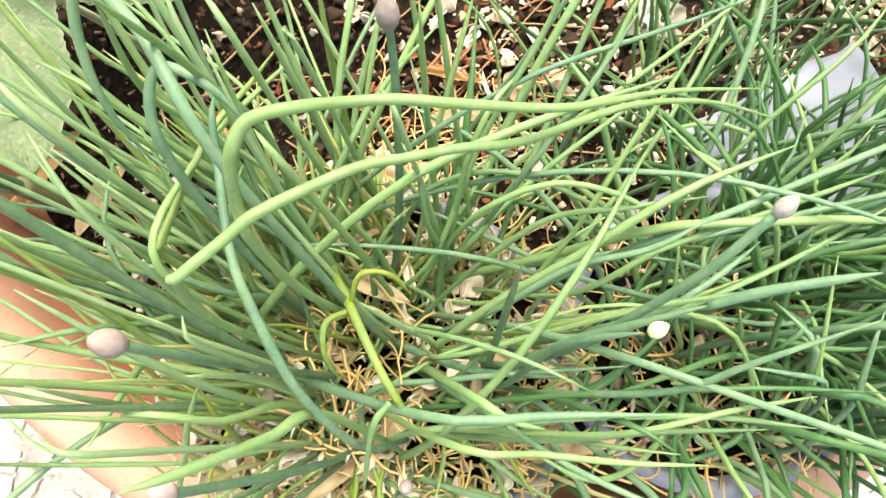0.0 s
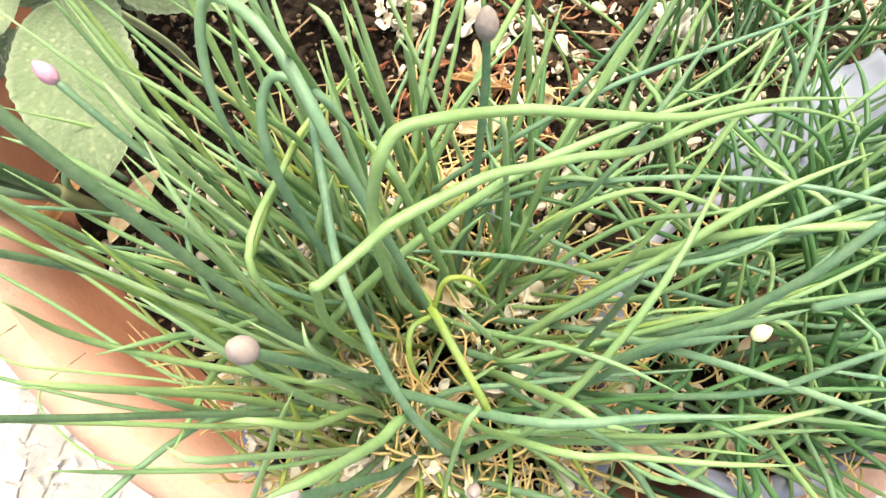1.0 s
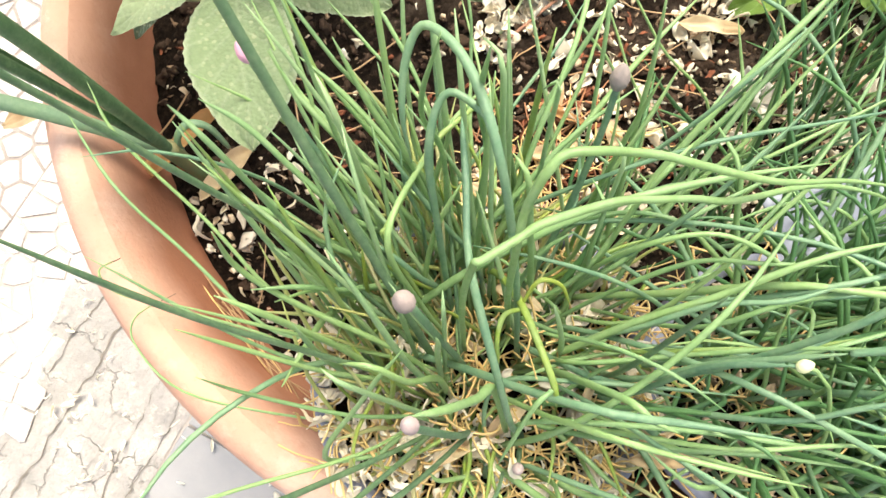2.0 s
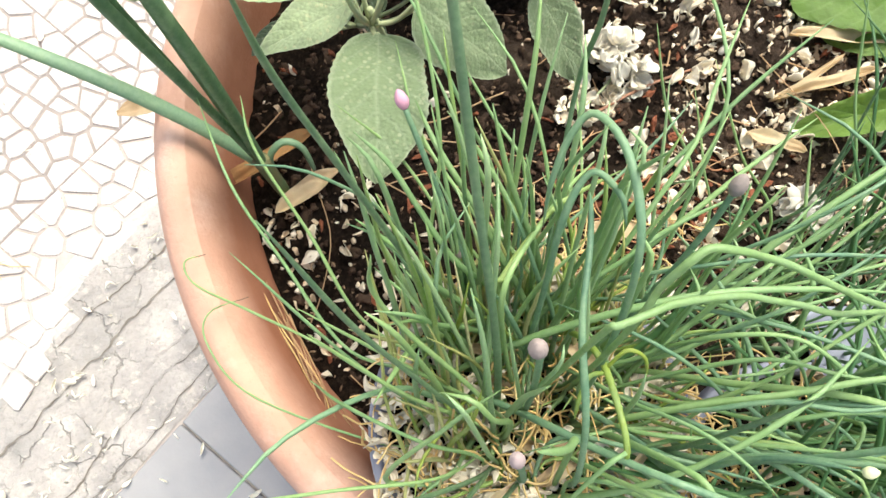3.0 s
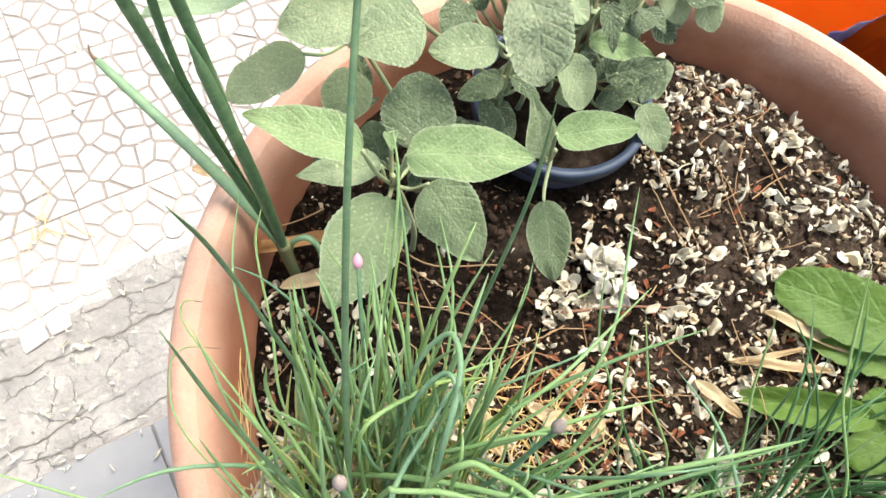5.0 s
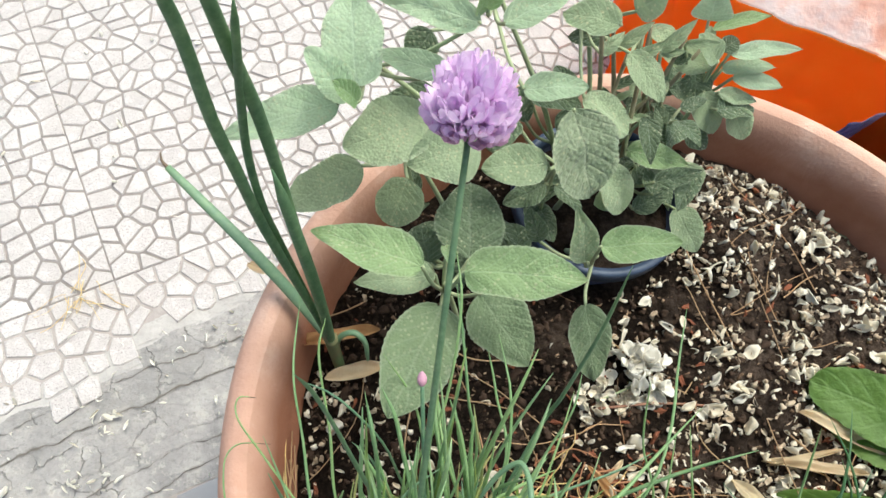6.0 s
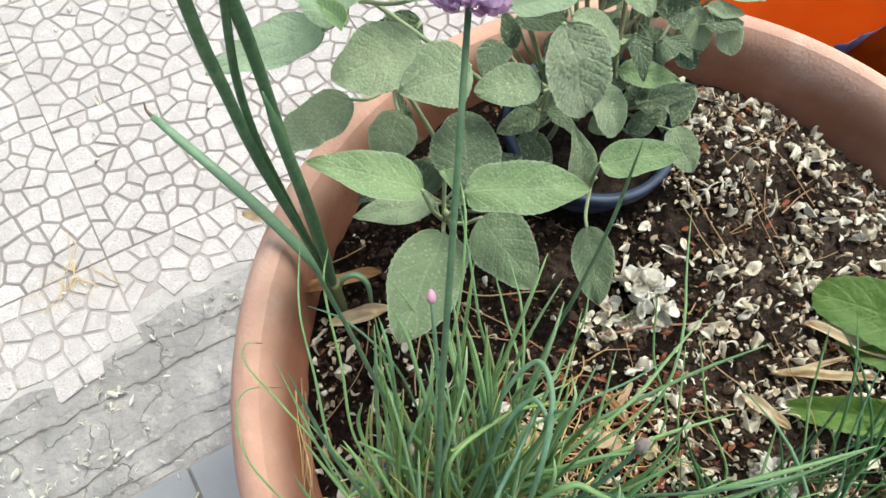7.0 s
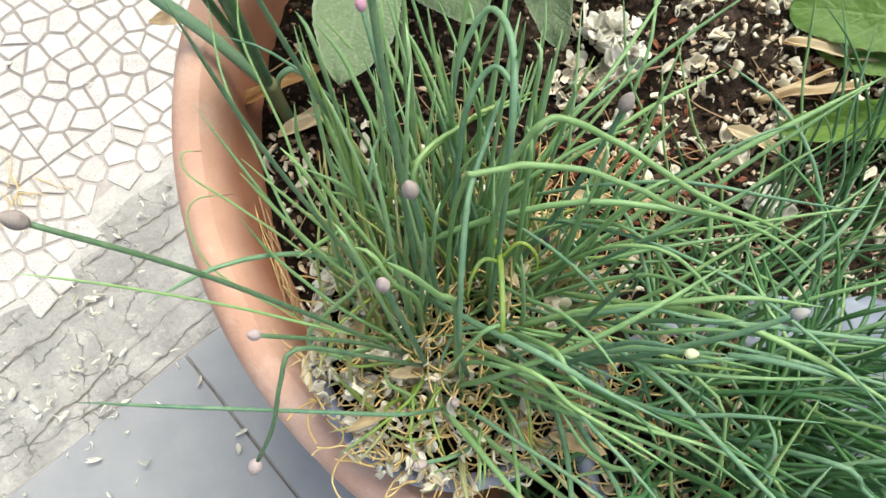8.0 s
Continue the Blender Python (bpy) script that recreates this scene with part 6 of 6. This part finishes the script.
v, f = scatter(300, lambda r: on_soil(r, red_bias), LUMPS, lambda r: r.uniform(0.003, 0.010), rng, 0.0010, 0.4, 0.40, 0.35)
tagged(joined("bark_chips", v, f, CHIP, smooth=False), "reddish brown bark chips in the soil", "bark", kind="stuff")


def heap(at, spread, height):
    def spot(r):
        q, a = spread * math.sqrt(r.random()), r.uniform(0, 6.2832)
        x, y = at[0] + q * math.cos(a), at[1] + q * 0.8 * math.sin(a)
        return x, y, soil_z(x, y) + height * (1 - (q / spread) ** 2) * r.random()
    return spot


def blossoms(count, spot, petals, size, rng):
    """Small pea flowers of a few cupped petals that open round a common foot."""
    verts, faces = [], []
    broad = [(np.array(v, float), f) for v, f in BROAD]
    for k in range(count):
        x, y, z = spot(rng)
        whole = Euler((rng.gauss(0, 0.7), rng.gauss(0, 0.7), rng.uniform(0, 6.283))).to_matrix()
        for j in range(petals):
            tv, tf = broad[rng.randrange(3)]
            m = whole @ Euler((rng.gauss(0, 0.25), -rng.uniform(0.2, 1.1), j * 6.283 / petals + rng.gauss(0, 0.4))).to_matrix()
            t = (tv + np.array([0.5, 0, 0])) * size(rng)
            i = len(verts)
            verts += (t @ np.array(m).T + np.array([x, y, z])).tolist()
            faces += [tuple(i + q for q in f) for f in tf]
    return verts, faces


v, f = blossoms(15, heap((0.102, 0.203), 0.023, 0.022), 4, lambda r: r.uniform(0.009, 0.014), rng)
more = scatter(16, heap((0.102, 0.202), 0.020, 0.006), BROAD, lambda r: r.uniform(0.008, 0.013), rng, 0.015, 0.8, 0.8, 1.6)
n = len(v)
v, f = v + more[0], f + [tuple(n + i for i in face) for face in more[1]]
tagged(joined("petal_heap", v, f, PETAL_WHITE), "fallen cluster of white acacia blossom heaped on the soil", "blossom", kind="stuff")
v, f = blossoms(13, heap((0.078, 0.184), 0.020, 0.008), 4, lambda r: r.uniform(0.005, 0.009), rng)
tagged(joined("withered_blossom", v, f, SEED), "withered cream blossom beside the white cluster", "blossom", kind="stuff")
stem = part("blossom_stem", stalk([(0, 0, 0), (0.022, 0.010, 0.006), (0.046, 0.028, 0.004)], 0.0010, 0.0006, 10, 5), SAGE_STEM, None)
stem.location = (0.072, 0.180, soil_z(0.072, 0.180) + 0.006)
tagged(stem, "thin pale stalk of the fallen blossom cluster", "stalk")


def near(x, y, sx, sy):
    def spot(r):
        p = r.gauss(x, sx), r.gauss(y, sy)
        return (*p, soil_z(*p) + 0.003 * r.random())
    return spot


v, f = blossoms(5, lambda r: (0.166 + 0.009 * r.random(), 0.076 + 0.007 * r.random(), 0.485), 4, lambda r: r.uniform(0.012, 0.016), random.Random(5))
tagged(joined("fallen_blossom", v, f, PETAL_WHITE), "single fresh white blossom fallen on the soil", "blossom", kind="stuff")


def strands(count, spot, length, r, rng, flat=0.12, curl=0.35):
    """Thin dry strands in one list of vertices and faces."""
    verts, faces = [], []
    for k in range(count):
        x, y, z = spot(rng)
        a, n, L = rng.uniform(0, 6.283), 11, length(rng)
        p, el = Vector((x, y, z + 0.003)), rng.gauss(0, flat)
        rad, sway = r * rng.uniform(0.6, 1.4), 0.0
        start = len(verts)
        for i in range(n):
            side = Vector((-math.sin(a), math.cos(a), 0))
            for q in (side * rad, Vector((0, 0, rad)), side * -rad, Vector((0, 0, -rad))):
                verts.append(tuple(p + q))
            sway = 0.6 * sway + rng.gauss(0, curl * 0.45)
            a += sway
            el += rng.gauss(0, curl * 0.22)
            step = Vector((math.cos(a) * math.cos(el), math.sin(a) * math.cos(el), math.sin(el))) * (L / n)
            p = p + step
            p.z = max(p.z, z + 0.001)
        for i in range(n - 1):
            for j in range(4):
                b = start + i * 4
                faces.append((b + j, b + (j + 1) % 4, b + 4 + (j + 1) % 4, b + 4 + j))
    return verts, faces


v, f = strands(90, near(0.056, 0.104, 0.026, 0.014), lambda r: r.uniform(0.012, 0.040), 0.00045, rng, 0.25, 0.25)
tagged(joined("dry_chive_straw", v, f, STRAW), "mat of pale dry straw on the soil beside the chives", "straw", kind="stuff")
v, f = strands(40, near(0.072, 0.116, 0.028, 0.018), lambda r: r.uniform(0.008, 0.030), 0.00055, rng, 0.15, 0.2)
tagged(joined("red_straw", v, f, RED_STRAW), "reddish dry stalk bits on the soil", "straw", kind="stuff")


def crown_spot(r):
    a, q = r.uniform(0, 6.2832), 0.067 * math.sqrt(r.random())
    x, y = CHIVE_POT.x + q * math.cos(a), CHIVE_POT.y + q * math.sin(a)
    return x, y, 0.570 + 0.036 * r.random() * (1 - (q / 0.07) ** 2)


def crown_west(r):
    a, q = r.uniform(1.7, 4.4), r.uniform(0.022, 0.066)
    return CHIVE_POT.x + q * math.cos(a), CHIVE_POT.y + q * math.sin(a), 0.572 + 0.028 * r.random() * (1 - (q / 0.07) ** 2)


def side_crown(r):
    a, q = r.uniform(0, 6.2832), 0.051 * math.sqrt(r.random())
    return SIDE_POT.x + q * math.cos(a), SIDE_POT.y + q * math.sin(a), 0.550 + 0.020 * r.random() * (1 - (q / 0.055) ** 2)


v, f = scatter(230, crown_west, PETALS, lambda r: r.uniform(0.004, 0.010), rng, 0.005, 0.8, 0.8, 1.4)
tagged(joined("pale_petals", v, f, SEED), "pale cream petals heaped round the foot of the chives", "petals", kind="stuff")
v, f = scatter(150, side_crown, PETALS, lambda r: r.uniform(0.004, 0.010), rng, 0.004, 0.8, 0.9, 1.5)
tagged(joined("pale_petals", v, f, GRAIN), "tan dried petals in the second chive pot", "petals", kind="stuff")
v, f = strands(240, side_crown, lambda r: r.uniform(0.010, 0.040), 0.00042, rng, 0.6, 0.42)
tagged(joined("dry_chive_straw", v, f, STRAW), "curled dead leaves in the second chive pot", "straw", kind="stuff")
v, f = scatter(380, crown_spot, PETALS, lambda r: r.uniform(0.004, 0.011), rng, 0.004, 0.8, 0.9, 1.5)
tagged(joined("fallen_petals", v, f, PETAL), "dried petals caught in the crown of the chives", "petals", kind="stuff")


def floor_spot(r):
    u, w = r.gauss(0.33, 0.11), r.uniform(-0.95, 0.15)
    if r.random() < 0.55:
        k = r.randrange(26)
        u, w = 0.33 + 0.13 * math.sin(k * 12.9) + r.gauss(0, 0.013), -0.40 + 0.42 * math.sin(k * 7.7) + r.gauss(0, 0.016)
    if r.random() < 0.18:
        u = r.uniform(0.3, 1.3)
    p = on_paving(u, w)
    return p.x, p.y, 0.0


v, f = scatter(460, floor_spot, CURLS, lambda r: 0.006 + 0.010 * r.random() ** 1.6, rng, 0.0025, 0.55, 0.62, 1.5)
tagged(joined("fallen_petals", v, f, PETAL_WHITE), "white petals strewn over the paving", "petals", kind="stuff")


v, f = strands(70, lambda r: on_soil(r, lambda x, y: 1.0 if x > 0.02 and (Vector((x, y)) - POT.xy).length < 0.17 else 0.3), lambda r: r.uniform(0.03, 0.13), 0.00042, rng, 0.03, 0.16)
tagged(joined("pine_straw", v, f, STRAW_FINE), "thin brown dry needles and stalks on the soil", "straw", kind="stuff")
stalks = tagged(new("dry_stalks"), "bundle of thin tan dry stalks along the planter wall", "dry stalks")
stalks.location = (-0.128, 0.098, 0.474)
for k in range(11):
    a, b = Vector((-0.0075 + rng.gauss(0, 0.004), 0.030 + rng.gauss(0, 0.008), 0.001)), Vector((0.008 + rng.gauss(0, 0.005), -0.034 + rng.gauss(0, 0.007), 0.003 + 0.006 * rng.random()))
    part("stalk", stalk([a, a.lerp(b, 0.35) + Vector((rng.gauss(0, 0.002), 0, 0.004)), a.lerp(b, 0.7) + Vector((rng.gauss(0, 0.003), 0, 0.005)), b], 0.0005, 0.0003, 12, 5), STRAW_FINE if k % 3 else STRAW, stalks)
v, f = strands(780, crown_spot, lambda r: r.uniform(0.008, 0.036), 0.00040, rng, 0.7, 0.42)
tagged(joined("dry_chive_straw", v, f, STRAW), "curled straw-coloured dead chive leaves in the crown", "straw", kind="stuff")


def dry_leaf(base, tip, width, seed, label="curled tan dry willow-like leaf on the soil", tone=DRY_LEAF, **kw):
    b, t = Vector(base), Vector(tip)
    ob = part("dry_leaf", blade(b - b, t - b, width, camber=0.05, fold=0.25, seed=seed, shape=0.9, wave=0.10, **kw), tone, None)
    ob.location = b
    return tagged(ob, label, "dry leaf", "dry leaves")


rng = random.Random(31)
for k in range(5):
    x, y = rng.gauss(0.070, 0.026), rng.gauss(0.098, 0.016)
    if min((Vector((x, y)) - p.xy).length for p in (CHIVE_POT, SIDE_POT)) < 0.07:
        continue
    z, a, L = soil_z(x, y), rng.uniform(0, 6.283), rng.uniform(0.012, 0.024)
    dry_leaf((x, y, z + 0.005), (x + L * math.cos(a), y + L * math.sin(a), z + rng.uniform(0.004, 0.012)), rng.uniform(0.005, 0.010), 60 + k)
sprig = plant("dry_sprig", (0.262, 0.352, 0.452), "dried grey-green sprig lying by the planter wall", "sprig")
SPRIG = plain("dry_sprig", (0.30, 0.31, 0.20), 0.8, 0.0004, 400, (0.22, 0.21, 0.13), 90, 0.2, 0.1)
part("stem", stalk([(-0.030, 0.012, 0.008), (0, 0, 0.012), (0.026, -0.010, 0.008)], 0.0009, 0.0006, 10, 5), SPRIG, sprig)
for k in range(16):
    q = k / 15 * 0.056 - 0.030
    base = Vector((q, -0.4 * q, 0.011))
    a = -0.35 + (1 if k % 2 else -1) * rng.uniform(0.5, 1.1)
    L = rng.uniform(0.012, 0.022)
    part("leaflet", blade(base, base + Vector((math.cos(a) * L, math.sin(a) * L, rng.uniform(-0.003, 0.010))), L * 0.22, 0.08, 0.2, seed=k, n=8, m=4), SPRIG, sprig)
for base, tip, width in (((0.212, 0.181), (0.271, 0.155), 0.014), ((0.184, 0.147), (0.254, 0.142), 0.008), ((0.161, 0.133), (0.191, 0.110), 0.010),
                         ((0.186, 0.144), (0.241, 0.158), 0.005), ((0.012, 0.116), (0.034, 0.080), 0.013), ((0.050, 0.114), (0.079, 0.098), 0.010)):
    dry_leaf((*base, soil_z(*base) + 0.006), (*tip, soil_z(*tip) + 0.006), width, 80 + int(base[0] * 500))
twig = part("twig", stalk([(0, 0, 0), (0.042, 0.006, 0.003), (0.086, 0.008, 0.0)], 0.0011, 0.0007, 12, 6), plain("twig_bark", (0.30, 0.16, 0.10), 0.8, 0.0003, 600, (0.22, 0.11, 0.07), 60), None)
twig.location = (0.073, 0.175, soil_z(0.073, 0.175) + 0.005)
tagged(twig, "thin straight reddish-brown twig lying on the soil", "twig")
dry_leaf((-0.1405, 0.204, 0.480), (-0.082, 0.217, 0.488), 0.011, 41, "long orange-tan dry leaf against the spring onion", TAN_LEAF)
dry_leaf((0.0630, 0.1360, soil_z(0.063, 0.136) + 0.010), (0.0890, 0.1090, soil_z(0.089, 0.109) + 0.006), 0.0065, 47, "slender orange-tan dry leaf on the soil", TAN_LEAF)
dry_leaf((-0.117, 0.183, 0.472), (-0.074, 0.195, 0.476), 0.012, 42)

dry_leaf((-0.150, 0.236, 0.5285), (-0.172, 0.244, 0.5215), 0.011, 44, "small curled tan dry leaf on the planter rim")
rng = random.Random(6)
v, f = strands(16, lambda r: (r.gauss(-0.527, 0.014), r.gauss(0.388, 0.012), 0.001), lambda r: r.uniform(0.02, 0.07), 0.0005, rng, 0.04, 0.25)
tagged(joined("dry_grass", v, f, STRAW), "small wisp of dry grass lying on the paving", "dry grass", kind="stuff")

# ---------------------------------------------------------------- bags beyond the planter
ORANGE = plain("orange_plastic", (0.98, 0.37, 0.045), 0.32, 0.003, 26, (0.95, 0.29, 0.02), 7, 0.5, 0.8)
FILM = plain("clear_film", (0.97, 0.97, 0.97), 0.10, 0.012, 20, (0.97, 0.60, 0.42), 11, 0.9, 0.35)
BLUE_FILM = plain("blue_film", (0.09, 0.09, 0.24), 0.3, 0.003, 50, (0.34, 0.33, 0.46), 16, 0.5)


def sack(name, at, half, height, turn_by, colour, collar, label, seed):
    """A slack plastic bag: bulging wrinkled walls and a crumpled open collar."""
    ob = tagged(new(name), label, "plastic bag")
    ob.matrix_basis = Matrix.Translation(at) @ pose(0, 0, 0, 0, 0, turn_by)
    levels, around = 40, 140

    def ring(z, spread, rough, crumple=0.006):
        row = []
        for k in range(around):
            a = 2 * math.pi * k / around
            c, s = math.cos(a), math.sin(a)
            q = (abs(c) ** 3 + abs(s) ** 3) ** (-1 / 3)
            d = 1 + rough * noise.fractal((c * 2.2 + seed, s * 2.2, z * 7), 0.8, 2.0, 4) + 0.012 * math.sin(a * 23 + z * 18) + crumple * noise.fractal((c * 8 + seed, s * 8, z * 26), 0.7, 2.0, 4)
            row.append(Vector((half[0] * c * q * spread * d, half[1] * s * q * spread * d, z)))
        return row

    def skin(rows):
        bm = bmesh.new()
        vs = [[bm.verts.new(p) for p in r] for r in rows]
        for a, b in zip(vs, vs[1:]):
            for k in range(around):
                bm.faces.new((a[k], a[(k + 1) % around], b[(k + 1) % around], b[k]))
        bmesh.ops.solidify(bm, geom=bm.faces[:], thickness=0.0008)
        return bm

    rows = [ring(height * i / levels, 0.86 + 0.16 * math.sin(math.pi * (0.15 + 0.75 * i / levels)), 0.06) for i in range(levels + 1)]
    part("body", skin(rows), colour, ob)
    if collar:
        rows = [ring(height + 0.002 + 0.065 * i / 32, (0.86 + 0.16 * math.sin(math.pi * 0.90)) * (1.003 - 0.0175 * i), 0.06 + 0.004 * i, 0.010 + 0.0038 * i) for i in range(33)]
        part("collar", skin(rows), collar, ob, "clear crumpled plastic collar")
    return ob


sack("plastic_bag", (0.504, 0.823, -0.010), (0.27, 0.175), 0.342, -20, ORANGE, FILM, "bright orange plastic bag with a clear crumpled top", 2.0)
sack("plastic_bag", (0.550, 0.480, -0.010), (0.165, 0.150), 0.30, 27, BLUE_FILM, None, "dark blue printed plastic bag beside the planter", 6.0)
